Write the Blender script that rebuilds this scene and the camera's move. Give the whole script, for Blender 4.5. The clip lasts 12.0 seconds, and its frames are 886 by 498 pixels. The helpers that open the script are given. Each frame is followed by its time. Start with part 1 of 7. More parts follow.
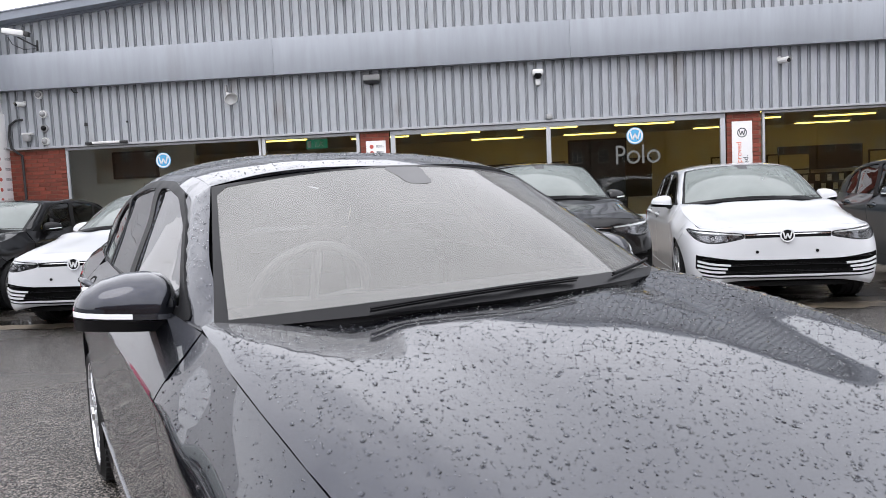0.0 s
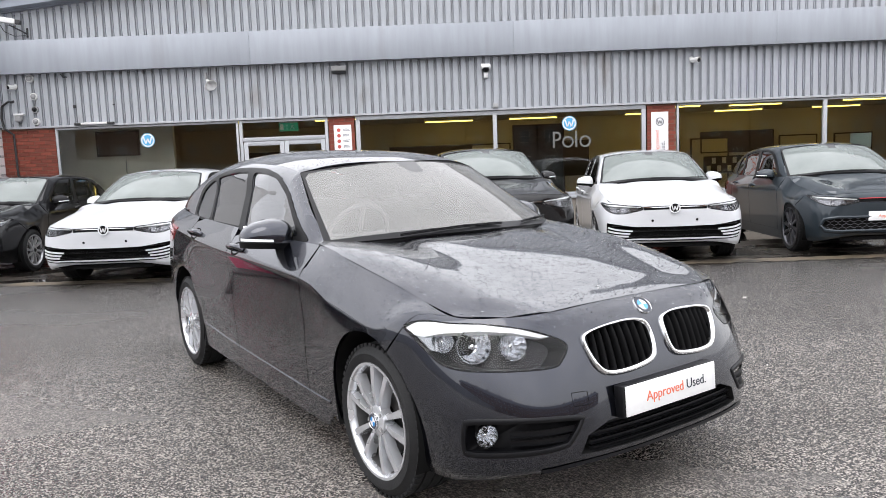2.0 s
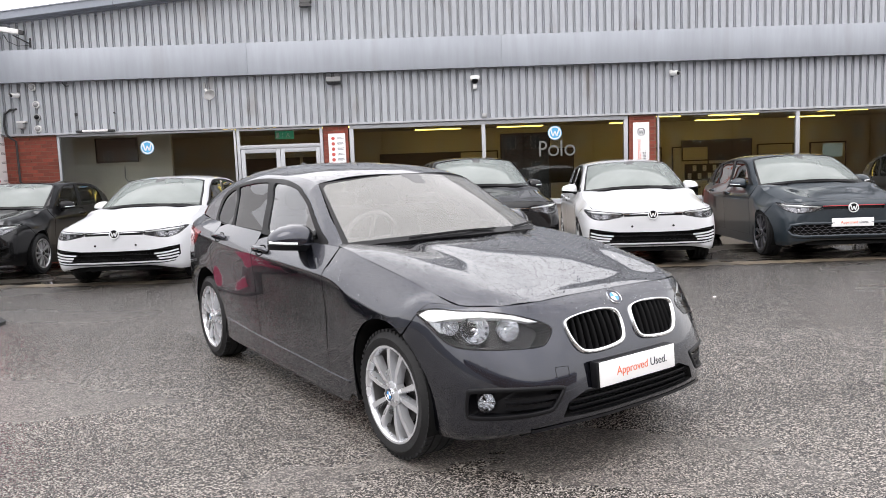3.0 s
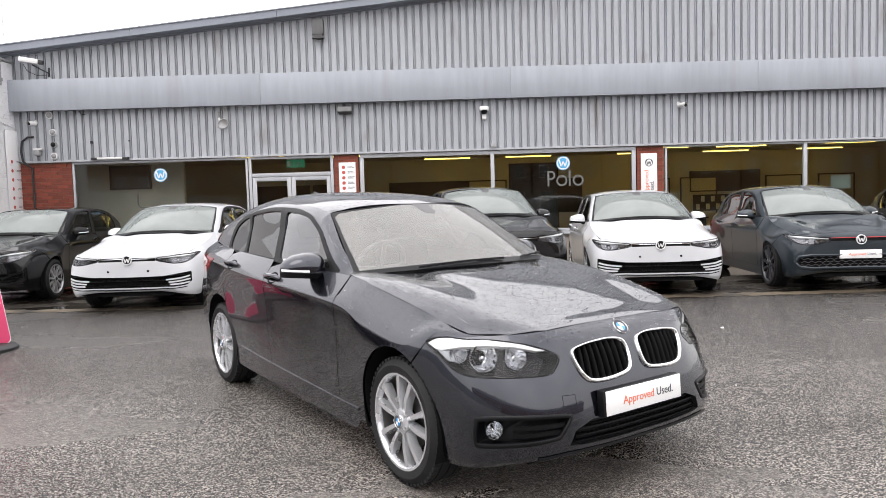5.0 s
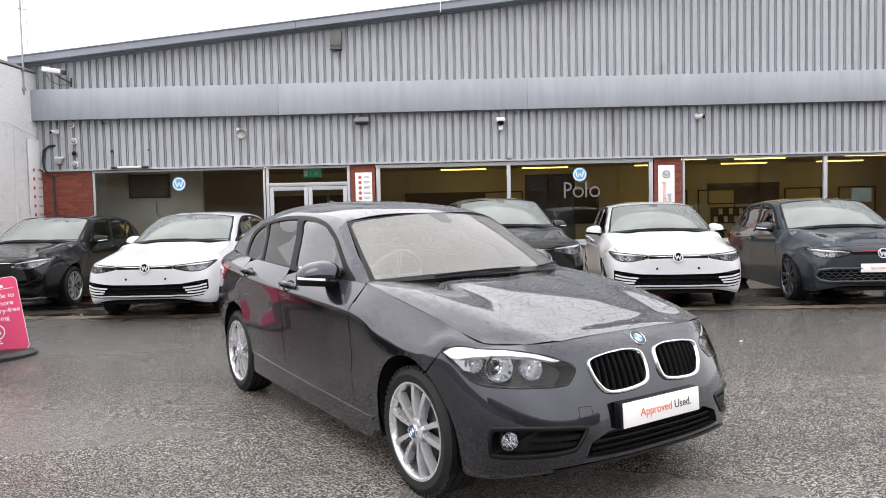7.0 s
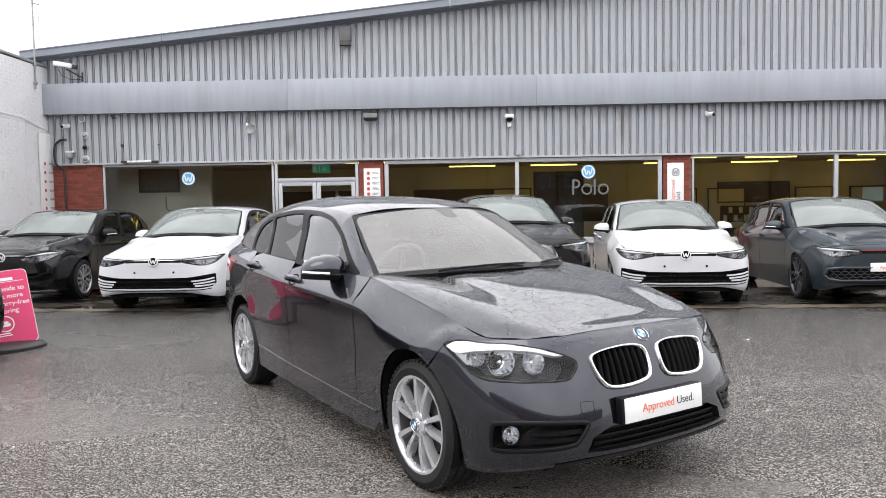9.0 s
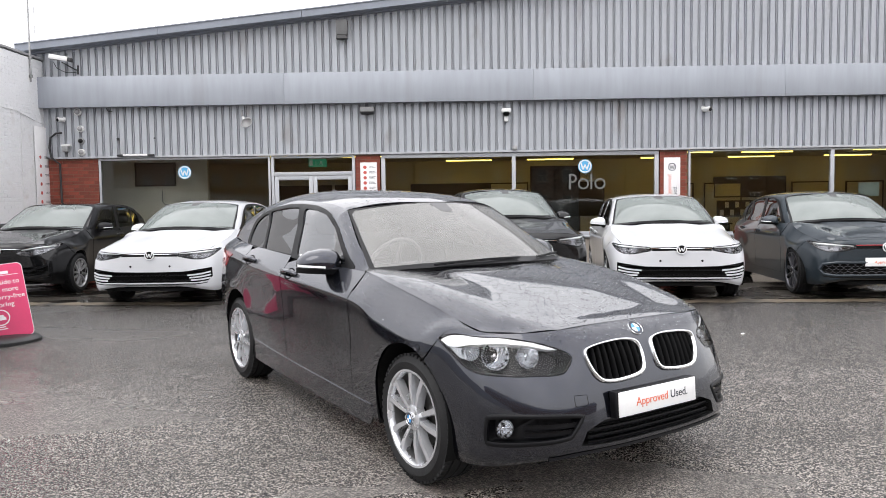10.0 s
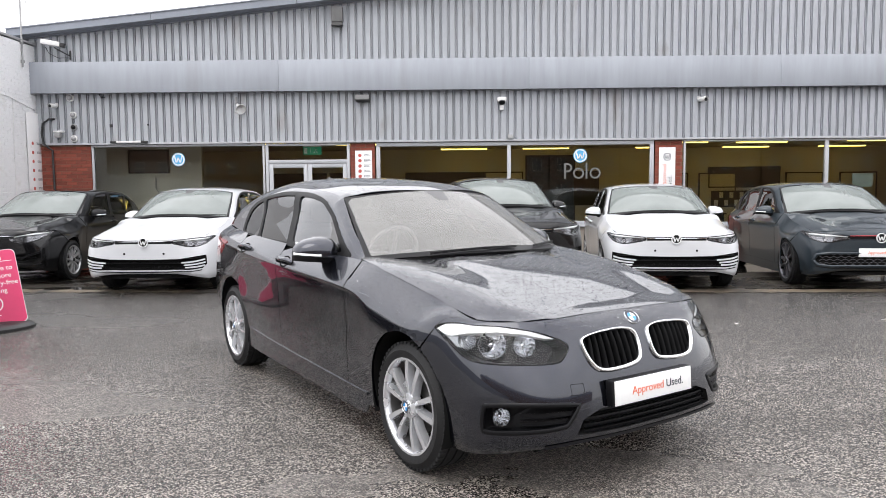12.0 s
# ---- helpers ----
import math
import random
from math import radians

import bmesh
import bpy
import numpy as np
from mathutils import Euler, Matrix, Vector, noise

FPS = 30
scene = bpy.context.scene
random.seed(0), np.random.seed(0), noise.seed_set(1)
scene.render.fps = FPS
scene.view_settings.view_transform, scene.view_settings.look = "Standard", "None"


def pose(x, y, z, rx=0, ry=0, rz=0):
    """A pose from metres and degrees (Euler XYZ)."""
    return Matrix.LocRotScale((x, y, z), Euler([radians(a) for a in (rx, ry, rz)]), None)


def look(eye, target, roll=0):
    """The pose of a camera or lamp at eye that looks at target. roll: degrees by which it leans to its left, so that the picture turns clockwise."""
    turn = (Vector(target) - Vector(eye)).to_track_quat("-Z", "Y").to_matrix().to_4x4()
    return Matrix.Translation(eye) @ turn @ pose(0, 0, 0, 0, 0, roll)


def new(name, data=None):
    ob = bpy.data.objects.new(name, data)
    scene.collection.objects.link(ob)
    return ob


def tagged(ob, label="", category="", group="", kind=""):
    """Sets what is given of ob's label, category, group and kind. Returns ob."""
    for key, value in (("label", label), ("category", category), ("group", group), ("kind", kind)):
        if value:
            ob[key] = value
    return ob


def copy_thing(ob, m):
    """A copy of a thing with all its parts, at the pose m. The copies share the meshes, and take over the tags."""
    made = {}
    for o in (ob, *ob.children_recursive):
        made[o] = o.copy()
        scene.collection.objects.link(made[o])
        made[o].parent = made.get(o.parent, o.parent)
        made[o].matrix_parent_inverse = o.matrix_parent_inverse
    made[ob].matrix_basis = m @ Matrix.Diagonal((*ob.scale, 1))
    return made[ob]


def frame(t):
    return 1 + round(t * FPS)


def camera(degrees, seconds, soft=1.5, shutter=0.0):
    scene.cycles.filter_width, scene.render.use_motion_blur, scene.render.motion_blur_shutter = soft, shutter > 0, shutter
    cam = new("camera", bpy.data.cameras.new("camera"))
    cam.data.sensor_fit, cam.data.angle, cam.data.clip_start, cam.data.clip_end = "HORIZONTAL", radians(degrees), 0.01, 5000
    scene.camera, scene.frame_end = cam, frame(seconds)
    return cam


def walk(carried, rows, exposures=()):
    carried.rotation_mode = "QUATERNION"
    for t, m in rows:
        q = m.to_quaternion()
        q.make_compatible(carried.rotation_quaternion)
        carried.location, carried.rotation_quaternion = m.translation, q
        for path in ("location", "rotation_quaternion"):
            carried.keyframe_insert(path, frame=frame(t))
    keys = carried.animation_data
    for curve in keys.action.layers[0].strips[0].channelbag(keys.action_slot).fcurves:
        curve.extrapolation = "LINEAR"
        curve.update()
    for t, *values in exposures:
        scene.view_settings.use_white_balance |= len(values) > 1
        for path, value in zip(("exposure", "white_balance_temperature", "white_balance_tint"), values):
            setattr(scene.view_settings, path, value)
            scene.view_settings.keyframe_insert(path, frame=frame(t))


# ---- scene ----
cam = camera(63.3, 12.0, soft=0.85)
PATH = [
    (0, (-0.343, -1.47, 1.217), (-0.473, 0.52, 1.067), -2.7),
    (0.5, (-0.373, -1.92, 1.219), (-0.477, 0.07, 1.05), -2.7),
    (1, (-0.385, -2.397, 1.222), (-0.455, -0.407, 1.035), -2.5),
    (1.5, (-0.435, -2.857, 1.235), (-0.462, -0.868, 1.028), -2.4),
    (2, (-0.443, -3.287, 1.261), (-0.434, -1.299, 1.042), -2.3),
    (2.5, (-0.515, -3.68, 1.289), (-0.478, -1.692, 1.071), -2.2),
    (3, (-0.538, -3.846, 1.306), (-0.49, -1.857, 1.1), -2.1),
    (5, (-0.546, -3.918, 1.318), (-0.518, -1.922, 1.191), -1.7),
    (5.5, (-0.541, -3.927, 1.318), (-0.524, -1.931, 1.204), -1.6),
    (6, (-0.541, -3.924, 1.313), (-0.534, -1.927, 1.208), -1.5),
    (6.5, (-0.547, -3.915, 1.307), (-0.55, -1.917, 1.209), -1.4),
    (7, (-0.549, -3.904, 1.306), (-0.563, -1.907, 1.211), -1.3),
    (9, (-0.523, -3.91, 1.292), (-0.562, -1.913, 1.189), -0.9),
    (9.5, (-0.514, -3.913, 1.29), (-0.55, -1.917, 1.18), -0.9),
    (10, (-0.513, -3.915, 1.292), (-0.544, -1.919, 1.173), -0.8),
    (10.5, (-0.519, -3.912, 1.29), (-0.544, -1.916, 1.161), -0.7),
    (11, (-0.529, -3.907, 1.288), (-0.55, -1.912, 1.151), -0.6),
    (11.5, (-0.531, -3.913, 1.29), (-0.548, -1.918, 1.146), -0.5),
    (12, (-0.527, -3.907, 1.289), (-0.542, -1.912, 1.139), -0.5),
]
walk(cam, [(t, look(eye, target, roll)) for t, eye, target, roll in PATH],
     exposures=[(0, 0.56, 6350, 11), (0.5, 0.58, 6150, 11), (1.0, 0.60, 6150, 11), (2.0, 0.77, 6450, 10), (3.0, 0.78, 6620, 11), (5.5, 0.70, 6700, 11), (9.5, 0.67, 6560, 10), (12.0, 0.74, 6560, 10)])

# ---- world, sun, exposure ----
from mathutils import geometry

world = bpy.data.worlds.new("overcast")
scene.world = world
world.use_nodes = True
wn, wl = world.node_tree.nodes, world.node_tree.links
wn.clear()
w_out = wn.new("ShaderNodeOutputWorld")
w_bg = wn.new("ShaderNodeBackground")
w_sky = wn.new("ShaderNodeTexSky")
w_sky.sky_type = "NISHITA"
w_sky.sun_disc = False
w_sky.sun_elevation, w_sky.sun_rotation = radians(48), radians(200)
w_coord = wn.new("ShaderNodeTexCoord")
w_noise = wn.new("ShaderNodeTexNoise")
w_noise.inputs["Scale"].default_value, w_noise.inputs["Detail"].default_value = 2.4, 5.0
w_ramp = wn.new("ShaderNodeValToRGB")
w_ramp.color_ramp.elements[0].position, w_ramp.color_ramp.elements[0].color = 0.32, (6.85, 6.86, 7.2, 1)
w_ramp.color_ramp.elements[1].position, w_ramp.color_ramp.elements[1].color = 0.68, (9.75, 9.65, 9.85, 1)
w_mix = wn.new("ShaderNodeMixRGB")
w_mix.inputs[0].default_value = 0.9
wl.new(w_coord.outputs["Generated"], w_noise.inputs["Vector"])
wl.new(w_noise.outputs["Fac"], w_ramp.inputs["Fac"])
wl.new(w_sky.outputs["Color"], w_mix.inputs[1])
wl.new(w_ramp.outputs["Color"], w_mix.inputs[2])
# an overcast sky is brightest overhead
w_sep, w_up, w_scale = wn.new("ShaderNodeSeparateXYZ"), wn.new("ShaderNodeMapRange"), wn.new("ShaderNodeVectorMath")
w_scale.operation = "SCALE"
w_up.inputs["To Min"].default_value, w_up.inputs["To Max"].default_value = 0.84, 1.44
wl.new(w_coord.outputs["Generated"], w_sep.inputs["Vector"])
wl.new(w_sep.outputs["Z"], w_up.inputs["Value"])
wl.new(w_mix.outputs["Color"], w_scale.inputs[0])
wl.new(w_up.outputs["Result"], w_scale.inputs["Scale"])
wl.new(w_scale.outputs["Vector"], w_bg.inputs["Color"])
wl.new(w_bg.outputs["Background"], w_out.inputs["Surface"])
w_bg.inputs["Strength"].default_value = 0.15

sun_data = bpy.data.lights.new("sun", "SUN")
sun_data.energy, sun_data.angle, sun_data.color = 0.6, radians(40), (1.0, 0.97, 0.93)
sun = new("sun", sun_data)
sun.matrix_world = look((-5, -9, 14), (0, 0, 0))

import functools

# ---- mesh helpers ----


def mesh_object(name, bm, material, parent=None, label="", smooth=0.0):
    me = bpy.data.meshes.new(name)
    bmesh.ops.recalc_face_normals(bm, faces=bm.faces)
    bm.to_mesh(me)
    bm.free()
    if smooth:
        me.shade_smooth()
        me.set_sharp_from_angle(angle=radians(smooth))
    for m in material if isinstance(material, (list, tuple)) else [material]:
        me.materials.append(m)
    ob = new(name, me)
    if parent is not None:
        ob.parent = parent
    if label:
        tagged(ob, label)
    return ob


def part(name, bm, material, parent, label="", smooth=35.0):
    return mesh_object(name, bm, material, parent, label, smooth)


def empty(name, m=None):
    ob = new(name)
    ob.empty_display_size = 0.2
    if m is not None:
        ob.matrix_world = m
    return ob


def box(bm, x0, x1, y0, y1, z0, z1, bevel=0.0, mi=0):
    m = Matrix.Translation(((x0 + x1) / 2, (y0 + y1) / 2, (z0 + z1) / 2)) @ Matrix.Diagonal((x1 - x0, y1 - y0, z1 - z0, 1))
    made = bmesh.ops.create_cube(bm, size=1.0, matrix=m)["verts"]
    faces = {f for v in made for f in v.link_faces}
    for f in faces:
        f.material_index = mi
    if bevel:
        edges = list({e for v in made for e in v.link_edges})
        bmesh.ops.bevel(bm, geom=edges, offset=bevel, segments=2, affect="EDGES", profile=0.5)
    return bm


def boxes(*dims, bevel=0.0):
    bm = bmesh.new()
    for d in dims:
        box(bm, *d, bevel=bevel)
    return bm


def cylinder(bm, a, b, r, r2=None, seg=16):
    a, b = Vector(a), Vector(b)
    turn = (b - a).to_track_quat("Z", "Y").to_matrix().to_4x4()
    m = Matrix.Translation((a + b) / 2) @ turn
    bmesh.ops.create_cone(bm, cap_ends=True, segments=seg, radius1=r, radius2=r if r2 is None else r2, depth=(b - a).length, matrix=m)
    return bm


def tube(bm, pts, r, seg=8, closed=False):
    """A round bar along points."""
    pts = [Vector(p) for p in pts]
    rings = []
    side = None
    for i, p in enumerate(pts):
        q0 = pts[i - 1] if (i or closed) else p
        q1 = pts[(i + 1) % len(pts)] if (i + 1 < len(pts) or closed) else p
        d = (q1 - q0).normalized()
        if side is None:
            side = d.orthogonal().normalized()
        side = (side - d * side.dot(d)).normalized()
        up = d.cross(side)
        rings.append([bm.verts.new(p + r * (math.cos(a) * side + math.sin(a) * up)) for a in (2 * math.pi * k / seg for k in range(seg))])
    pairs = list(zip(rings, rings[1:])) + ([(rings[-1], rings[0])] if closed else [])
    for a, b in pairs:
        for k in range(seg):
            bm.faces.new((a[k], a[(k + 1) % seg], b[(k + 1) % seg], b[k]))
    if not closed:
        bm.faces.new(rings[0][::-1])
        bm.faces.new(rings[-1])
    return bm


def lathe(bm, profile, axis="x", seg=48, centre=(0, 0, 0), a0=0.0, a1=2 * math.pi):
    """Turns (radius, along) pairs round an axis."""
    full = abs(a1 - a0 - 2 * math.pi) < 1e-6
    n = seg if full else seg + 1
    rings = []
    for k in range(n):
        a = a0 + (a1 - a0) * k / seg
        c, s = math.cos(a), math.sin(a)
        ring = []
        for r, h in profile:
            p = {"x": (h, r * c, r * s), "y": (r * c, h, r * s), "z": (r * c, r * s, h)}[axis]
            ring.append(bm.verts.new(Vector(p) + Vector(centre)))
        rings.append(ring)
    for k in range(seg):
        a, b = rings[k], rings[(k + 1) % n]
        for j in range(len(profile) - 1):
            bm.faces.new((a[j], a[j + 1], b[j + 1], b[j]))
    bmesh.ops.remove_doubles(bm, verts=bm.verts, dist=1e-5)
    return bm


def prism(bm, pts, direction):
    """A flat outline pushed along a direction."""
    d = Vector(direction)
    a = [bm.verts.new(Vector(p)) for p in pts]
    b = [bm.verts.new(Vector(p) + d) for p in pts]
    bm.faces.new(a)
    bm.faces.new(b[::-1])
    n = len(a)
    for k in range(n):
        bm.faces.new((a[k], b[k], b[(k + 1) % n], a[(k + 1) % n]))
    return bm


def lettering(name, words, size, m, material, parent, label="", spread=1.0):
    """Words in the built-in font, as a mesh, upright in the plane of m (x right, y up)."""
    cu = bpy.data.curves.new(name, "FONT")
    cu.body, cu.size, cu.align_x, cu.align_y, cu.extrude = words, size, "CENTER", "CENTER", 0.0006
    cu.space_character = spread
    tmp = new(name, cu)
    me = bpy.data.meshes.new_from_object(tmp.evaluated_get(bpy.context.evaluated_depsgraph_get()))
    bpy.data.objects.remove(tmp)
    me.materials.clear()
    me.materials.append(material)
    ob = new(name, me)
    ob.parent = parent
    ob.matrix_local = m
    if label:
        tagged(ob, label)
    return ob


# ---- materials ----


def rgb(c):
    return (*c, 1.0)


def material(name, base, rough=0.5, metal=0.0, vary=0.12, scale=6.0, fine=60.0, bump=0.0, bump_scale=None, coat=0.0,
             coat_rough=0.03, rough_vary=0.1, island=False, spec=0.5, stretch=(1, 1, 1), dirt=None, dirt_scale=1.2, dirt_at=0.6):
    """A surface with its colour varied at two scales, and fine relief."""
    mt = bpy.data.materials.new(name)
    mt.use_nodes = True
    n, l = mt.node_tree.nodes, mt.node_tree.links
    b = n["Principled BSDF"]
    co = n.new("ShaderNodeTexCoord")
    mp = n.new("ShaderNodeMapping")
    mp.inputs["Scale"].default_value = stretch
    l.new(co.outputs["Object"], mp.inputs["Vector"])
    big, small = n.new("ShaderNodeTexNoise"), n.new("ShaderNodeTexNoise")
    big.inputs["Scale"].default_value, big.inputs["Detail"].default_value = scale, 4
    small.inputs["Scale"].default_value, small.inputs["Detail"].default_value = fine, 3
    for t in (big, small):
        l.new(mp.outputs["Vector"], t.inputs["Vector"])
    add = n.new("ShaderNodeMath")
    add.operation = "ADD"
    l.new(big.outputs["Fac"], add.inputs[0])
    l.new(small.outputs["Fac"], add.inputs[1])
    rng = n.new("ShaderNodeMapRange")
    rng.inputs["From Min"].default_value, rng.inputs["From Max"].default_value = 0.6, 1.4
    rng.inputs["To Min"].default_value, rng.inputs["To Max"].default_value = 1 - vary, 1 + vary
    l.new(add.outputs[0], rng.inputs["Value"])
    col = n.new("ShaderNodeVectorMath")
    col.operation = "SCALE"
    col.inputs[0].default_value = base
    l.new(rng.outputs["Result"], col.inputs["Scale"])
    out = col.outputs["Vector"]
    if island:
        oi = n.new("ShaderNodeObjectInfo")
        r2 = n.new("ShaderNodeMapRange")
        r2.inputs["To Min"].default_value, r2.inputs["To Max"].default_value = 0.72, 1.22
        l.new(oi.outputs["Random"], r2.inputs["Value"])
        c2 = n.new("ShaderNodeVectorMath")
        c2.operation = "SCALE"
        l.new(out, c2.inputs[0])
        l.new(r2.outputs["Result"], c2.inputs["Scale"])
        out = c2.outputs["Vector"]
    if dirt is not None:
        dn = n.new("ShaderNodeTexNoise")
        dn.inputs["Scale"].default_value, dn.inputs["Detail"].default_value = dirt_scale, 8
        l.new(mp.outputs["Vector"], dn.inputs["Vector"])
        dr = n.new("ShaderNodeMapRange")
        dr.inputs["From Min"].default_value, dr.inputs["From Max"].default_value = dirt_at, dirt_at + 0.16
        l.new(dn.outputs["Fac"], dr.inputs["Value"])
        dm = n.new("ShaderNodeMixRGB")
        l.new(dr.outputs["Result"], dm.inputs[0])
        l.new(out, dm.inputs[1])
        dm.inputs[2].default_value = rgb(dirt)
        out = dm.outputs["Color"]
    l.new(out, b.inputs["Base Color"])
    rr = n.new("ShaderNodeMapRange")
    rr.inputs["From Min"].default_value, rr.inputs["From Max"].default_value = 0.3, 0.7
    rr.inputs["To Min"].default_value, rr.inputs["To Max"].default_value = max(0.0, rough * (1 - rough_vary)), min(1.0, rough * (1 + rough_vary))
    l.new(big.outputs["Fac"], rr.inputs["Value"])
    l.new(rr.outputs["Result"], b.inputs["Roughness"])
    b.inputs["Metallic"].default_value = metal
    b.inputs["Specular IOR Level"].default_value = spec
    if coat:
        b.inputs["Coat Weight"].default_value, b.inputs["Coat Roughness"].default_value = coat, coat_rough
    if bump:
        bp = n.new("ShaderNodeBump")
        bp.inputs["Strength"].default_value, bp.inputs["Distance"].default_value = bump, 0.01
        src = small
        if bump_scale:
            src = n.new("ShaderNodeTexNoise")
            src.inputs["Scale"].default_value, src.inputs["Detail"].default_value = bump_scale, 4
            l.new(mp.outputs["Vector"], src.inputs["Vector"])
        l.new(src.outputs["Fac"], bp.inputs["Height"])
        l.new(bp.outputs["Normal"], b.inputs["Normal"])
    return mt


def pane_glass(name, tint=(0.8, 0.84, 0.82), ior=1.5, rough=0.0, boost=1.0):
    """A thin pane: clear with tint, and reflecting as glass does."""
    mt = bpy.data.materials.new(name)
    mt.use_nodes = True
    n, l = mt.node_tree.nodes, mt.node_tree.links
    n.clear()
    out, mix = n.new("ShaderNodeOutputMaterial"), n.new("ShaderNodeMixShader")
    tr, gl, fr = n.new("ShaderNodeBsdfTransparent"), n.new("ShaderNodeBsdfGlossy"), n.new("ShaderNodeFresnel")
    tr.inputs["Color"].default_value = rgb(tint)
    gl.inputs["Roughness"].default_value = rough
    fr.inputs["IOR"].default_value = ior
    mul = n.new("ShaderNodeMath")
    mul.operation, mul.use_clamp = "MULTIPLY", True
    mul.inputs[1].default_value = boost
    l.new(fr.outputs[0], mul.inputs[0])
    l.new(mul.outputs[0], mix.inputs[0])
    l.new(tr.outputs[0], mix.inputs[1])
    l.new(gl.outputs[0], mix.inputs[2])
    l.new(mix.outputs[0], out.inputs["Surface"])
    return mt


def glow(name, colour, strength):
    mt = bpy.data.materials.new(name)
    mt.use_nodes = True
    b = mt.node_tree.nodes["Principled BSDF"]
    b.inputs["Base Color"].default_value = rgb((0.8, 0.8, 0.8))
    b.inputs["Emission Color"].default_value = rgb(colour)
    b.inputs["Emission Strength"].default_value = strength
    return mt


def asphalt_material():
    """Worn, damp tarmac: pale chippings in a dark binder, broad worn and damp areas."""
    mt = bpy.data.materials.new("tarmac")
    mt.use_nodes = True
    n, l = mt.node_tree.nodes, mt.node_tree.links
    b = n["Principled BSDF"]
    co = n.new("ShaderNodeTexCoord")
    vor = n.new("ShaderNodeTexVoronoi")
    vor.inputs["Scale"].default_value = 150
    l.new(co.outputs["Object"], vor.inputs["Vector"])
    ramp = n.new("ShaderNodeValToRGB")
    e = ramp.color_ramp.elements
    e[0].position, e[0].color = 0.12, (0.006, 0.0054, 0.005, 1)
    e[1].position, e[1].color = 1.0, (0.44, 0.397, 0.357, 1)
    mid = e.new(0.55)
    mid.color = (0.085, 0.076, 0.068, 1)
    sep = n.new("ShaderNodeSeparateColor")
    l.new(vor.outputs["Color"], sep.inputs["Color"])
    l.new(sep.outputs["Red"], ramp.inputs["Fac"])
    wide, mid_n = n.new("ShaderNodeTexNoise"), n.new("ShaderNodeTexNoise")
    wide.inputs["Scale"].default_value, wide.inputs["Detail"].default_value = 0.45, 6
    mid_n.inputs["Scale"].default_value, mid_n.inputs["Detail"].default_value = 9, 6
    mp = n.new("ShaderNodeMapping")
    mp.inputs["Scale"].default_value = (0.6, 1.5, 1.0)
    l.new(co.outputs["Object"], mp.inputs["Vector"])
    l.new(mp.outputs["Vector"], wide.inputs["Vector"])
    l.new(co.outputs["Object"], mid_n.inputs["Vector"])
    r1 = n.new("ShaderNodeMapRange")
    r1.inputs["From Min"].default_value, r1.inputs["From Max"].default_value = 0.35, 0.68
    r1.inputs["To Min"].default_value, r1.inputs["To Max"].default_value = 0.80, 1.2
    l.new(wide.outputs["Fac"], r1.inputs["Value"])
    r2 = n.new("ShaderNodeMapRange")
    r2.inputs["From Min"].default_value, r2.inputs["From Max"].default_value = 0.3, 0.7
    r2.inputs["To Min"].default_value, r2.inputs["To Max"].default_value = 0.88, 1.12
    l.new(mid_n.outputs["Fac"], r2.inputs["Value"])
    m1, m2 = n.new("ShaderNodeMath"), n.new("ShaderNodeVectorMath")
    m1.operation, m2.operation = "MULTIPLY", "SCALE"
    l.new(r1.outputs[0], m1.inputs[0])
    l.new(r2.outputs[0], m1.inputs[1])
    l.new(ramp.outputs["Color"], m2.inputs[0])
    l.new(m1.outputs[0], m2.inputs["Scale"])
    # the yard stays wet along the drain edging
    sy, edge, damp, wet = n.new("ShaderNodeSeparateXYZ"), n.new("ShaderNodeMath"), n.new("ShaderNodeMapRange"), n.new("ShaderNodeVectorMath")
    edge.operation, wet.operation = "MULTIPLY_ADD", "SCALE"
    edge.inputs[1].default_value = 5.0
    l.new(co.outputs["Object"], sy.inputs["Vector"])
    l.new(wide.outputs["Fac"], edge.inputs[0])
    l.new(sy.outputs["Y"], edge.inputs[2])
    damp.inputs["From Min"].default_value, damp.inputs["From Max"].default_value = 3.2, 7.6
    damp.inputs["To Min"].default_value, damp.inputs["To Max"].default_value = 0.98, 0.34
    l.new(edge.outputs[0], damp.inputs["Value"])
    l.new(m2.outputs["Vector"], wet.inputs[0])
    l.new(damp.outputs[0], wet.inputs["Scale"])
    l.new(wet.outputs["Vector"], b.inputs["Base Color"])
    r3 = n.new("ShaderNodeMapRange")
    r3.inputs["From Min"].default_value, r3.inputs["From Max"].default_value = 0.35, 0.65
    r3.inputs["To Min"].default_value, r3.inputs["To Max"].default_value = 0.15, 0.30
    l.new(wide.outputs["Fac"], r3.inputs["Value"])
    l.new(r3.outputs[0], b.inputs["Roughness"])
    b.inputs["Specular IOR Level"].default_value = 0.9
    bp = n.new("ShaderNodeBump")
    bp.inputs["Strength"].default_value, bp.inputs["Distance"].default_value = 0.62, 0.012
    l.new(vor.outputs["Distance"], bp.inputs["Height"])
    l.new(bp.outputs["Normal"], b.inputs["Normal"])
    return mt


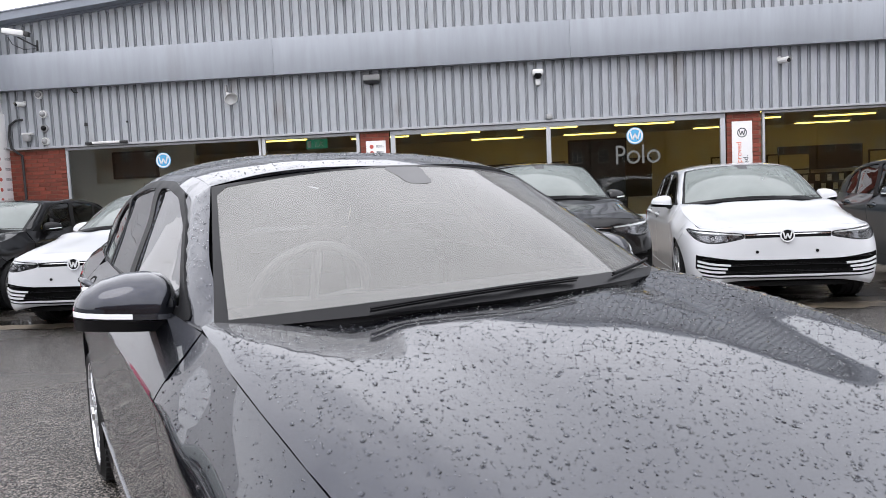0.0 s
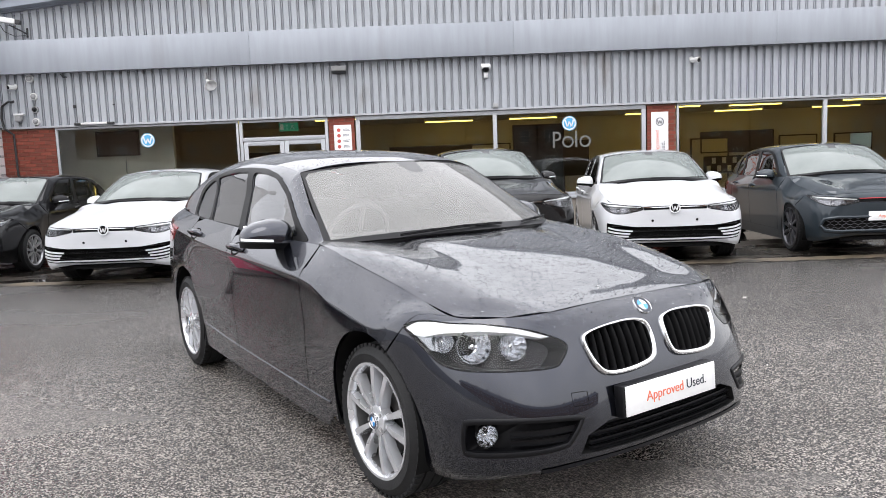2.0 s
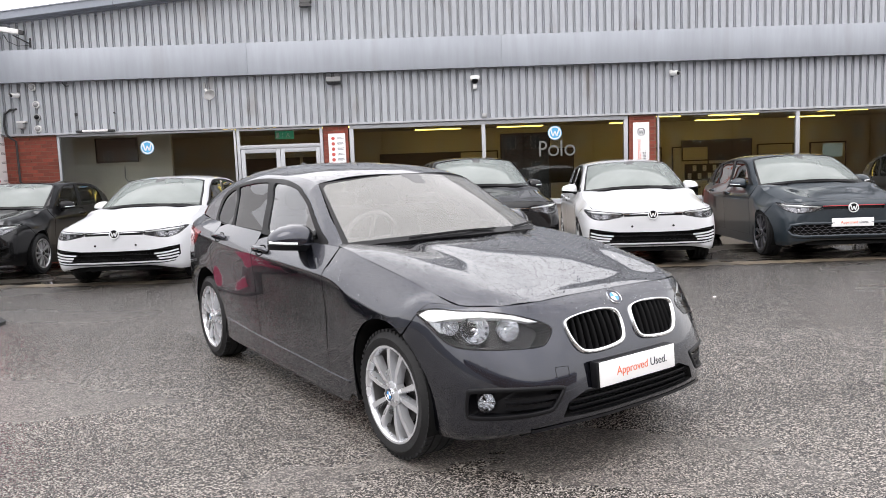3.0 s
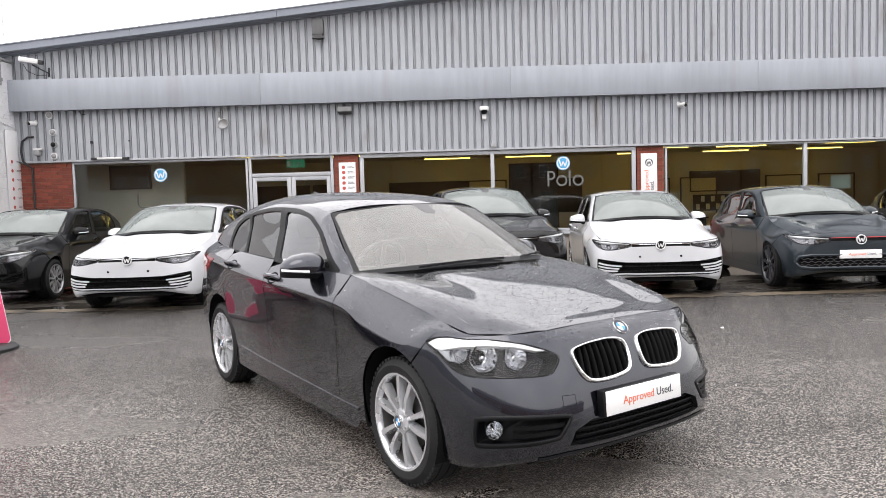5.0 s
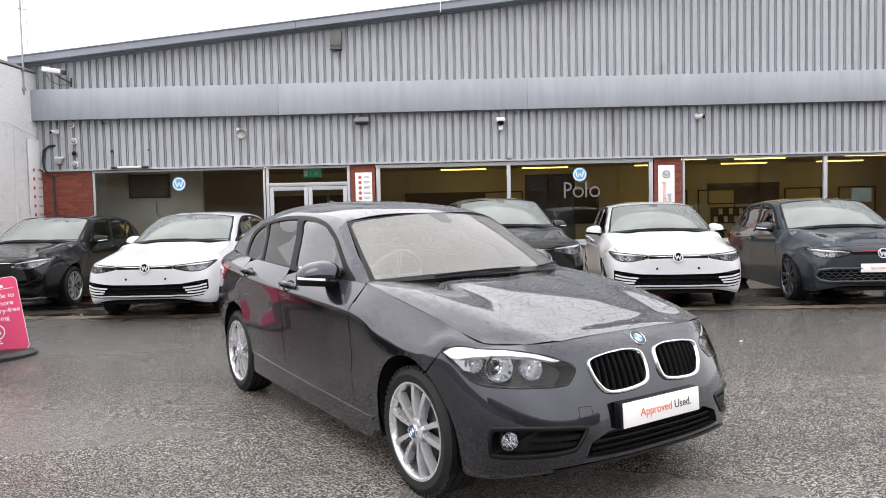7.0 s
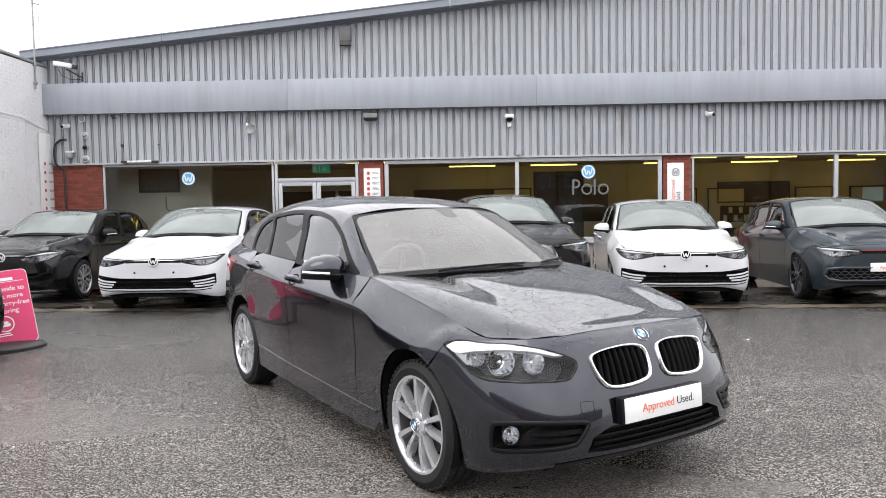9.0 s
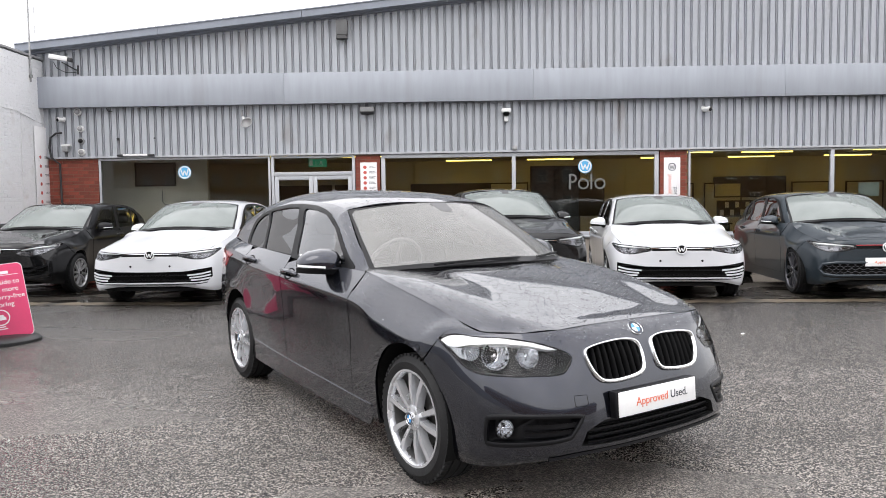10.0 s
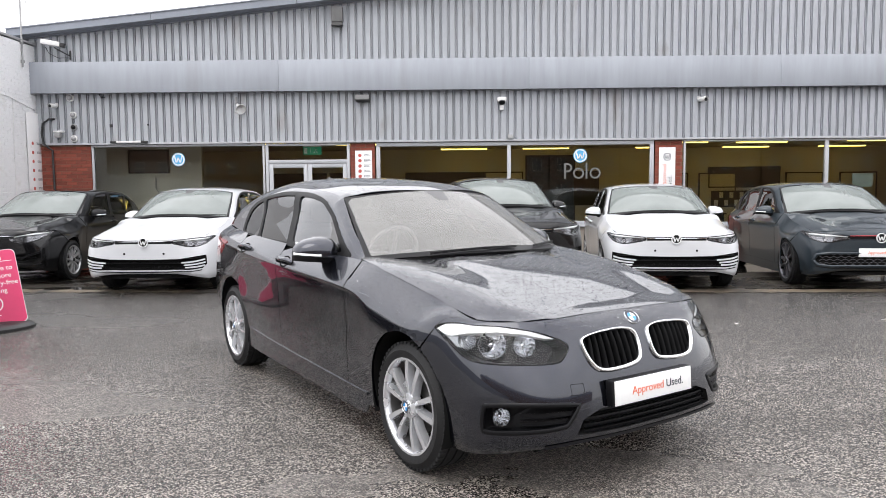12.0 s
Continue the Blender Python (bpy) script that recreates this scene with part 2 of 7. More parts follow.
def wet_concrete_material():
    """Dark, wet concrete with standing water in its hollows."""
    mt = bpy.data.materials.new("wet_concrete")
    mt.use_nodes = True
    n, l = mt.node_tree.nodes, mt.node_tree.links
    b = n["Principled BSDF"]
    co, mp = n.new("ShaderNodeTexCoord"), n.new("ShaderNodeMapping")
    mp.inputs["Scale"].default_value = (0.7, 1.6, 1)
    l.new(co.outputs["Object"], mp.inputs["Vector"])
    wide, fine = n.new("ShaderNodeTexNoise"), n.new("ShaderNodeTexNoise")
    wide.inputs["Scale"].default_value, wide.inputs["Detail"].default_value = 1.1, 5
    fine.inputs["Scale"].default_value, fine.inputs["Detail"].default_value = 40, 5
    l.new(mp.outputs["Vector"], wide.inputs["Vector"])
    l.new(co.outputs["Object"], fine.inputs["Vector"])
    ramp = n.new("ShaderNodeValToRGB")
    e = ramp.color_ramp.elements
    e[0].position, e[0].color = 0.38, (0.020, 0.0185, 0.017, 1)
    e[1].position, e[1].color = 0.62, (0.060, 0.052, 0.043, 1)
    l.new(wide.outputs["Fac"], ramp.inputs["Fac"])
    mul = n.new("ShaderNodeMixRGB")
    mul.blend_type, mul.inputs[0].default_value = "MULTIPLY", 0.6
    l.new(ramp.outputs["Color"], mul.inputs[1])
    l.new(fine.outputs["Fac"], mul.inputs[2])
    l.new(mul.outputs["Color"], b.inputs["Base Color"])
    b.inputs["Specular IOR Level"].default_value = 0.3
    rr = n.new("ShaderNodeMapRange")
    rr.inputs["From Min"].default_value, rr.inputs["From Max"].default_value = 0.42, 0.58
    rr.inputs["To Min"].default_value, rr.inputs["To Max"].default_value = 0.05, 0.42
    l.new(wide.outputs["Fac"], rr.inputs["Value"])
    l.new(rr.outputs[0], b.inputs["Roughness"])
    bp = n.new("ShaderNodeBump")
    bp.inputs["Distance"].default_value = 0.006
    l.new(rr.outputs[0], bp.inputs["Strength"])
    l.new(fine.outputs["Fac"], bp.inputs["Height"])
    l.new(bp.outputs["Normal"], b.inputs["Normal"])
    return mt


M_TARMAC, M_WET = asphalt_material(), wet_concrete_material()
M_CLAD = material("grey_cladding", (0.372, 0.389, 0.416), 0.42, 0.0, vary=0.10, scale=1.4, fine=22, bump=0.05, stretch=(1, 1, 0.35), dirt=(0.25, 0.24, 0.235), dirt_scale=2.2, dirt_at=0.62)
M_FASCIA = material("grey_fascia_paint", (0.315, 0.336, 0.372), 0.38, 0.0, vary=0.12, scale=1.1, fine=9, bump=0.03, stretch=(1, 1, 0.12), dirt=(0.265, 0.275, 0.29), dirt_scale=1.6, dirt_at=0.62)
M_TRIM = material("grey_roof_trim", (0.225, 0.245, 0.285), 0.45, 0.0, vary=0.08, scale=1, fine=20, bump=0.02)
M_ALU = material("white_aluminium_frames", (0.41, 0.42, 0.44), 0.35, 0.1, vary=0.05, scale=3, fine=40)
M_BRICK = material("red_brick", (0.22, 0.052, 0.032), 0.8, vary=0.25, scale=9, fine=80, bump=0.4, island=True)
M_MORTAR = material("dark_mortar", (0.20, 0.11, 0.075), 0.9, vary=0.2, scale=12, fine=90, bump=0.4)
M_WHITEBRICK = material("white_painted_brick", (0.77, 0.77, 0.78), 0.6, vary=0.07, scale=1.5, fine=30, bump=0.25, dirt=(0.62, 0.60, 0.58), dirt_scale=3.0, dirt_at=0.6)
M_PANE = pane_glass("window_glass", (0.85, 0.86, 0.83), 1.5, 0.0, 0.9)
M_CREAM = material("cream_wall_paint", (0.66, 0.60, 0.46), 0.75, vary=0.06, scale=0.7, fine=12)
M_PALEWALL = material("pale_grey_wall_paint", (0.74, 0.71, 0.64), 0.7, vary=0.06, scale=0.8, fine=14, dirt=(0.60, 0.57, 0.51), dirt_scale=1.0, dirt_at=0.5)
M_CEIL = material("showroom_ceiling_paint", (0.52, 0.47, 0.36), 0.8, vary=0.08, scale=1.2, fine=14)
M_FLOORTILE = material("showroom_floor_tile", (0.30, 0.27, 0.22), 0.3, vary=0.1, scale=2, fine=30)
M_PLINTH = material("pale_plinth_render", (0.30, 0.265, 0.225), 0.75, vary=0.12, scale=3, fine=40, bump=0.2)
M_DARKWOOD = material("dark_brown_laminate", (0.045, 0.032, 0.024), 0.4, vary=0.2, scale=3, fine=40)
M_BLACKPLASTIC = material("black_plastic", (0.018, 0.018, 0.019), 0.45, vary=0.15, scale=8, fine=120, bump=0.06)
M_WHITEPLASTIC = material("white_plastic", (0.72, 0.72, 0.71), 0.4, vary=0.05, scale=8, fine=60)
M_GREYPLASTIC = material("grey_plastic", (0.30, 0.30, 0.30), 0.45, vary=0.1, scale=8, fine=60)
M_GALV = material("galvanised_steel", (0.36, 0.36, 0.36), 0.45, 0.7, vary=0.2, scale=8, fine=60)
M_WHITESIGN = material("white_sign_panel", (0.80, 0.79, 0.79), 0.3, vary=0.03, scale=3, fine=30)
M_SIGNRED = material("red_sign_print", (0.52, 0.09, 0.07), 0.4, vary=0.06, scale=6, fine=50)
M_ORANGE = material("orange_red_print", (0.72, 0.16, 0.08), 0.4, vary=0.05, scale=6, fine=50)
M_INK = material("dark_print", (0.03, 0.035, 0.05), 0.45, vary=0.06, scale=6, fine=50)
M_LOGOBLUE = material("light_blue_vinyl", (0.10, 0.42, 0.72), 0.4, vary=0.04, scale=6, fine=50)
M_VINYL = material("pale_vinyl_lettering", (0.15, 0.155, 0.15), 0.5, vary=0.05, scale=6, fine=50)
M_TUBE = glow("lit_ceiling_tube", (1.0, 0.73, 0.15), 3.2)

# ---- ground ----


def ease(a, b, x):
    t = min(1.0, max(0.0, (x - a) / (b - a)))
    return t * t * (3 - 2 * t)


CAR_YAW, CAR_TILT = 34.2, 0.26
CAR_AT = (-0.0014, 0.0039, -0.057)


def ground_z(x, y):
    """The yard: very nearly level, a little lower under the display car."""
    along = -math.sin(radians(CAR_YAW)) * x + math.cos(radians(CAR_YAW)) * y
    t = math.tan(radians(CAR_TILT))
    rise = CAR_AT[2] + t * max(-2.4, min(along, 3.3))
    return rise * (1 - ease(2.4, 5.2, y)) * (1 - ease(-14, -30, y)) if y > -40 else 0.0


def spaced(lo, hi, near_lo, near_hi, step):
    out = list(np.arange(near_lo, near_hi + 1e-6, step))
    g, v = step, near_hi
    while v < hi:
        g *= 1.5
        v += g
        out.append(min(v, hi))
    g, v = step, near_lo
    while v > lo:
        g *= 1.5
        v -= g
        out.insert(0, max(v, lo))
    return out


bm = bmesh.new()
gx, gy = spaced(-900, 900, -10, 12, 0.4), spaced(-900, 900, -8, 12, 0.4)
rows_v = [[bm.verts.new((x, y, ground_z(x, y) - 0.0)) for x in gx] for y in gy]
for ra, rb in zip(rows_v, rows_v[1:]):
    for i in range(len(gx) - 1):
        bm.faces.new((ra[i], ra[i + 1], rb[i + 1], rb[i]))
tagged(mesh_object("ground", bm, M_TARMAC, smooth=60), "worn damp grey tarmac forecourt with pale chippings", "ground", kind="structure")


def bay_front(x):
    return 5.67 - 0.054 * x + 0.012 * math.sin(1.3 * x)


bm = bmesh.new()
cols = []
for i in range(141):
    x = -14 + 0.2 * i
    cols.append([bm.verts.new((x, bay_front(x) + (11.9 - bay_front(x)) * k / 12, ground_z(x, bay_front(x)) * (1 - k / 12) + (0.004 if k else 0.0045))) for k in range(13)])
for a, b in zip(cols, cols[1:]):
    for k in range(12):
        bm.faces.new((a[k], b[k], b[k + 1], a[k + 1]))
tagged(mesh_object("pavement", bm, M_WET, smooth=60), "dark wet concrete parking strip with puddles before the showroom", "pavement", kind="structure")
bm = bmesh.new()
ragged = random.Random(21)
a = [(bm.verts.new((x, bay_front(x) - 0.12 - 0.10 * ragged.random(), 0.005)), bm.verts.new((x, bay_front(x) + 0.08 + 0.09 * ragged.random(), 0.0075))) for x in np.arange(-14, 14.1, 0.11)]
for p, q in zip(a, a[1:]):
    bm.faces.new((p[0], q[0], q[1], p[1]))
M_KERB = material("worn_pale_concrete_edge", (0.15, 0.12, 0.085), 0.45, vary=0.45, scale=2.2, fine=26, bump=0.5, dirt=(0.035, 0.031, 0.027), dirt_scale=1.6, dirt_at=0.44)
tagged(mesh_object("drain_edging", bm, M_KERB, smooth=60), "worn tan concrete channel edging along the parking strip", "edging", kind="structure")

# ---- showroom building ----
FY = 11.65  # the shop front's plane
X0, X1 = -9.32, 17.0
CLAD_LO, FAS_LO, FAS_HI = 2.46, 3.50, 4.15


def gable(x):
    return 4.70 + 0.100 * (x + 9.3) if x < 8 else 4.70 + 0.100 * 17.3 - 0.1 * (x - 8)


def cladding(name, y, x0, x1, lo, hi, label):
    """Profiled sheet: broad flat ribs with narrow grooves, 163 mm apart."""
    pitch, bm, prev = 0.163, bmesh.new(), None
    pts = []
    x, k = x0, 0
    while x < x1:
        j = 0.006 * math.sin(k * 1.7)
        pts += [(x, 0.0), (x + 0.098, 0.0), (x + 0.104, 0.045), (x + 0.122, 0.045), (x + 0.128, 0.018), (x + 0.136, 0.018), (x + 0.142, 0.045), (x + 0.157, 0.045)]
        x += pitch
        k += 1
    for px, d in pts:
        h = hi(px) if callable(hi) else hi
        cur = (bm.verts.new((px, y + d, lo)), bm.verts.new((px, y + d, h)))
        if prev:
            bm.faces.new((prev[0], cur[0], cur[1], prev[1]))
        prev = cur
    return tagged(mesh_object(name, bm, M_CLAD), label, "cladding", kind="structure")


cladding("wall_cladding_lower", FY - 0.06, X0, X1, CLAD_LO, FAS_LO + 0.06, "pale grey profiled metal cladding above the shop windows")
cladding("wall_cladding_gable", FY - 0.02, X0 - 0.1, X1, FAS_HI - 0.06, lambda x: gable(x) + 0.05, "pale grey profiled metal cladding on the gable")
tagged(mesh_object("wall_backing", boxes((X0, X1, FY + 0.03, FY + 0.16, CLAD_LO, 4.65)), M_GREYPLASTIC), "grey backing wall behind the cladding", "wall", kind="structure")
bm = bmesh.new()
fascia = tagged(mesh_object("fascia", boxes((X0, X1, FY - 0.21, FY - 0.062, FAS_LO + 0.01, FAS_HI - 0.01)), M_FASCIA), "flat blue-grey metal fascia band along the building", "fascia", kind="structure")
for i in range(5):
    part("fascia_panel", boxes((X0 - 0.02 + 5.27 * i, X0 - 0.02 + 5.27 * i + 5.268, FY - 0.24, FY - 0.212, FAS_LO, FAS_HI), bevel=0.004), M_FASCIA, fascia, smooth=30)
# roof verge trim, in lengths
bm = bmesh.new()
for i in range(8):
    xa, xb = X0 - 0.42 + 3.05 * i, X0 - 0.42 + 3.05 * (i + 1) - 0.008
    for dz0, dz1, dy0, dy1 in ((0.02, 0.17, -0.30, -0.02), (0.165, 0.185, -0.32, 0.2), (-0.012, 0.03, -0.09, -0.01)):
        prism(bm, [(xa, FY + dy0, gable(xa) + dz0), (xb, FY + dy0, gable(xb) + dz0), (xb, FY + dy0, gable(xb) + dz1), (xa, FY + dy0, gable(xa) + dz1)], (0, dy1 - dy0, 0))
tagged(mesh_object("roof_trim", bm, M_TRIM), "blue-grey folded metal verge trim along the sloping roof edge", "trim", kind="structure")
bm = bmesh.new()
prism(bm, [(X0 - 0.3, FY, gable(X0 - 0.3) + 0.04), (8, FY, gable(8) + 0.04), (X1, FY, gable(X1) + 0.04), (X1, FY, gable(X1) - 0.06), (8, FY, gable(8) - 0.06), (X0 - 0.3, FY, gable(X0 - 0.3) - 0.06)], (0, 16, 0))
tagged(mesh_object("roof", bm, M_TRIM), "shallow grey metal roof of the showroom", "roof", kind="structure")
# drip flashing under the cladding
tagged(mesh_object("flashing", boxes((X0 + 0.1, X1, FY - 0.085, FY + 0.04, CLAD_LO - 0.035, CLAD_LO + 0.004), bevel=0.004), M_ALU), "thin pale metal flashing under the cladding", "trim", kind="structure")

# brick piers with the shop front between them
BL, BH, JT = 0.215, 0.065, 0.010
brick_mesh = {}


def brick_data(length):
    key = round(length, 3)
    if key not in brick_mesh:
        b2 = bmesh.new()
        box(b2, 0, length, 0, 0.10, 0, BH, bevel=0.004)
        me = bpy.data.meshes.new("brick")
        b2.to_mesh(me)
        b2.free()
        me.materials.append(M_BRICK)
        brick_mesh[key] = me
    return brick_mesh[key]


PIERS = [("wall_pier_left", -9.32, -8.21), ("wall_pier_middle", -2.62, -2.09), ("wall_pier_right", 3.92, 4.51)]
pier_obs = []
for name, xa, xb in PIERS:
    ob = tagged(mesh_object(name, boxes((xa, xb, FY + 0.004, FY + 0.14, 0, CLAD_LO - 0.035)), M_MORTAR), "red brick pier between the shop windows", "pier", kind="structure")
    pier_obs.append((ob, xa, xb))

# window openings: x range, sill height, posts
SILL = 0.62


def shop_window(name, xa, xb, posts, label, depth=0.07, face=0.055):
    ob = tagged(empty(name), label, "window", kind="structure")
    top = CLAD_LO - 0.04
    y0, y1 = FY - 0.03, FY - 0.03 + depth
    part("window_frame", boxes((xa, xb, y0, y1, top - face, top), (xa, xb, y0, y1, SILL, SILL + face), (xa, xa + face, y0, y1, SILL + face, top - face), (xb - face, xb, y0, y1, SILL + face, top - face), bevel=0.004), M_ALU, ob)
    for p in posts:
        part("mullion", boxes((p - 0.04, p + 0.04, y0 - 0.01, y1, SILL + face, top - face), bevel=0.004), M_ALU, ob)
    part("window_sill", boxes((xa - 0.02, xb + 0.02, y0 - 0.06, y1 + 0.05, SILL - 0.04, SILL), bevel=0.005), M_ALU, ob)
    edges = [xa + face] + [v for p in posts for v in (p - 0.04, p + 0.04)] + [xb - face]
    for a, b in zip(edges[::2], edges[1::2]):
        g = part("pane", boxes((a, b, y0 + 0.03, y0 + 0.036, SILL + face, top - face)), M_PANE, ob, smooth=0)
        g.visible_shadow = False
    tagged(mesh_object("wall_plinth", boxes((xa, xb, FY - 0.02, FY + 0.14, 0, SILL - 0.04)), M_PLINTH), "pale rendered plinth under the shop window", "plinth", kind="structure")
    return ob


shop_window("window_1", -8.19, -4.46, [], "large shop window in a slim pale aluminium frame", face=0.045)
shop_window("window_2", -2.06, 3.89, [0.79], "two-pane shop window in a broad white aluminium frame", face=0.085)
shop_window("window_3", 4.53, 13.7, [7.58, 10.65], "long shop window with slim white posts", face=0.04)
tagged(mesh_object("wall_end", boxes((13.72, X1, FY - 0.02, FY + 0.14, 0, CLAD_LO)), M_PLINTH), "plain rendered wall at the end of the showroom", "wall", kind="structure")

# entrance: double door with a fanlight
door = tagged(empty("door_1"), "white aluminium double entrance door with glazed leaves and fanlight", "door", kind="structure")
top = CLAD_LO - 0.04
part("door_frame", boxes((-4.44, -4.38, FY - 0.03, FY + 0.04, 0, top), (-2.69, -2.63, FY - 0.03, FY + 0.04, 0, top), (-4.38, -2.69, FY - 0.03, FY + 0.04, 1.99, 2.07), (-4.38, -2.69, FY - 0.03, FY + 0.04, top - 0.05, top), bevel=0.004), M_ALU, door)
g = part("fanlight", boxes((-4.38, -2.69, FY, FY + 0.006, 2.07, top - 0.05)), M_PANE, door, smooth=0)
g.visible_shadow = False
for xa, xb, hx in ((-4.37, -3.545, -3.63), (-3.535, -2.70, -3.45)):
    leaf = part("door_leaf", boxes((xa, xa + 0.085, FY - 0.02, FY + 0.025, 0.02, 1.985), (xb - 0.085, xb, FY - 0.02, FY + 0.025, 0.02, 1.985), (xa + 0.085, xb - 0.085, FY - 0.02, FY + 0.025, 1.90, 1.985), (xa + 0.085, xb - 0.085, FY - 0.02, FY + 0.025, 0.02, 0.2), bevel=0.004), M_ALU, door)
    g = part("pane", boxes((xa + 0.085, xb - 0.085, FY, FY + 0.006, 0.2, 1.90)), M_PANE, leaf, smooth=0)
    g.visible_shadow = False
    bmh = bmesh.new()
    tube(bmh, [(hx, FY - 0.02, 0.9), (hx, FY - 0.06, 0.9), (hx, FY - 0.06, 1.3), (hx, FY - 0.02, 1.3)], 0.012)
    part("door_handle", bmh, M_GALV, leaf)

# showroom interior
CEIL = 2.80
tagged(mesh_object("floor", boxes((X0, X1, FY + 0.14, 22.0, -0.10, 0.012)), M_FLOORTILE), "pale tiled showroom floor", "floor", kind="structure")
tagged(mesh_object("ceiling", boxes((X0, X1, FY + 0.17, 22.0, CEIL, CEIL + 0.1)), M_CEIL), "plain cream showroom ceiling", "ceiling", kind="structure")
tagged(mesh_object("wall_north", boxes((X0, X1, 20.4, 20.6, 0.012, CEIL)), M_CREAM), "cream painted back wall of the showroom", "wall", kind="structure")
tagged(mesh_object("wall_west", boxes((X0, X0 + 0.15, FY + 0.16, 20.4, 0.012, CEIL)), M_CREAM), "cream painted side wall of the showroom", "wall", kind="structure")
tagged(mesh_object("wall_east", boxes((X1 - 0.15, X1, FY + 0.16, 20.4, 0.012, CEIL)), M_CREAM), "cream painted end wall of the showroom", "wall", kind="structure")
tagged(mesh_object("wall_partition", boxes((X0 + 0.16, -6.28, FY + 1.3, FY + 1.42, 0.012, CEIL)), M_PALEWALL), "pale partition wall inside the showroom", "wall", kind="structure")


def strip_light(x, y, length=1.5):
    ob = tagged(empty("ceiling_light", pose(x, y, CEIL)), "lit fluorescent strip light under the showroom ceiling", "ceiling light", "strip lights")
    part("housing", boxes((-length / 2, length / 2, -0.09, 0.09, -0.05, -0.002), bevel=0.008), M_WHITEPLASTIC, ob)
    part("diffuser", boxes((-length / 2 + 0.02, length / 2 - 0.02, -0.05, 0.05, -0.08, -0.0505), bevel=0.015), M_TUBE, ob)
    return ob


first = strip_light(-5.2, 16.2)
for x, y in ((-3.2, 14.4), (-3.0, 16.8), (-1.2, 16.6), (1.2, 16.6), (3.6, 16.8), (6.3, 15.2), (6.2, 16.9), (8.7, 15.3), (8.6, 17.2), (6.2, 19.2), (9.0, 19.3), (12.0, 19.2), (0.0, 19.2), (2.6, 19.2), (10.6, 14.6), (11.6, 16.8)):
    copy_thing(first, pose(x, y, CEIL))

# ---- car bodies: smooth surfaces in a car's own space (x across, y back from the front axle, z up) ----
HUB_F, HUB_R, HUB_Z, ARCH = 0.03, 2.68, 0.316, 0.343


def spline(keys, x):
    """A smooth curve through (x, value) keys."""
    xs, vs = [k[0] for k in keys], [k[1] for k in keys]
    if x <= xs[0] or x >= xs[-1]:
        i = 0 if x <= xs[0] else len(xs) - 2
        return vs[i] + (vs[i + 1] - vs[i]) * (x - xs[i]) / (xs[i + 1] - xs[i])
    i = max(k for k in range(len(xs) - 1) if xs[k] <= x)
    h = xs[i + 1] - xs[i]
    t = (x - xs[i]) / h

    def slope(k):
        if k == 0 or k == len(xs) - 1:
            j = min(k, len(xs) - 2)
            return (vs[j + 1] - vs[j]) / (xs[j + 1] - xs[j])
        a, b = (vs[k] - vs[k - 1]) / (xs[k] - xs[k - 1]), (vs[k + 1] - vs[k]) / (xs[k + 1] - xs[k])
        return 0.0 if a * b <= 0 else 2 * a * b / (a + b)

    m0, m1 = slope(i) * h, slope(i + 1) * h
    return (2 * t**3 - 3 * t**2 + 1) * vs[i] + (t**3 - 2 * t**2 + t) * m0 + (-2 * t**3 + 3 * t**2) * vs[i + 1] + (t**3 - t**2) * m1


# Rails run round the body from the nose to the tail: half-width, distance back, height.
RAIL_LIP = [(0, -.700, .262), (.22, -.697, .262), (.45, -.672, .26), (.63, -.585, .232), (.765, -.41, .19), (.80, -.2, .17), (.82, 0, .155), (.845, .36, .135), (.852, .62, .125), (.856, 1.15, .12), (.857, 1.7, .115), (.856, 2.3, .11), (.84, 2.69, .14), (.79, 3.1, .20), (.70, 3.42, .24), (.45, 3.52, .26), (0, 3.56, .26)]
RAIL_SILL = [(0, -.748, .295), (.22, -.744, .295), (.45, -.716, .293), (.63, -.63, .272), (.785, -.44, .255), (.845, -.2, .25), (.85, 0, .25), (.855, .36, .24), (.86, .62, .235), (.865, 1.15, .235), (.866, 1.7, .235), (.865, 2.3, .24), (.87, 2.69, .25), (.855, 3.1, .29), (.745, 3.44, .33), (.45, 3.56, .34), (0, 3.60, .34)]
RAIL_LOW = [(0, -.746, .42), (.22, -.742, .42), (.45, -.716, .42), (.64, -.64, .42), (.80, -.45, .42), (.87, -.2, .42), (.878, 0, .42), (.875, .36, .42), (.873, .62, .42), (.873, 1.15, .42), (.875, 1.7, .42), (.876, 2.3, .43), (.882, 2.69, .44), (.862, 3.1, .46), (.765, 3.42, .48), (.46, 3.565, .48), (0, 3.605, .48)]
RAIL_WAIST = [(0, -.720, .56), (.22, -.716, .56), (.45, -.682, .56), (.64, -.60, .565), (.80, -.42, .58), (.872, -.2, .59), (.890, 0, .60), (.884, .36, .60), (.874, .62, .60), (.875, 1.15, .61), (.876, 1.7, .62), (.876, 2.3, .62), (.885, 2.69, .62), (.86, 3.1, .63), (.765, 3.40, .64), (.46, 3.54, .64), (0, 3.575, .64)]
RAIL_LAMP = [(0, -.665, .70), (.22, -.665, .70), (.42, -.63, .70), (.62, -.54, .705), (.775, -.385, .71), (.858, -.2, .715), (.884, 0, .664), (.884, .36, .694), (.879, .62, .760), (.884, 1.15, .778), (.888, 1.7, .784), (.889, 2.3, .797), (.878, 2.69, .81), (.846, 3.1, .785), (.75, 3.37, .81), (.46, 3.49, .81), (0, 3.52, .81)]
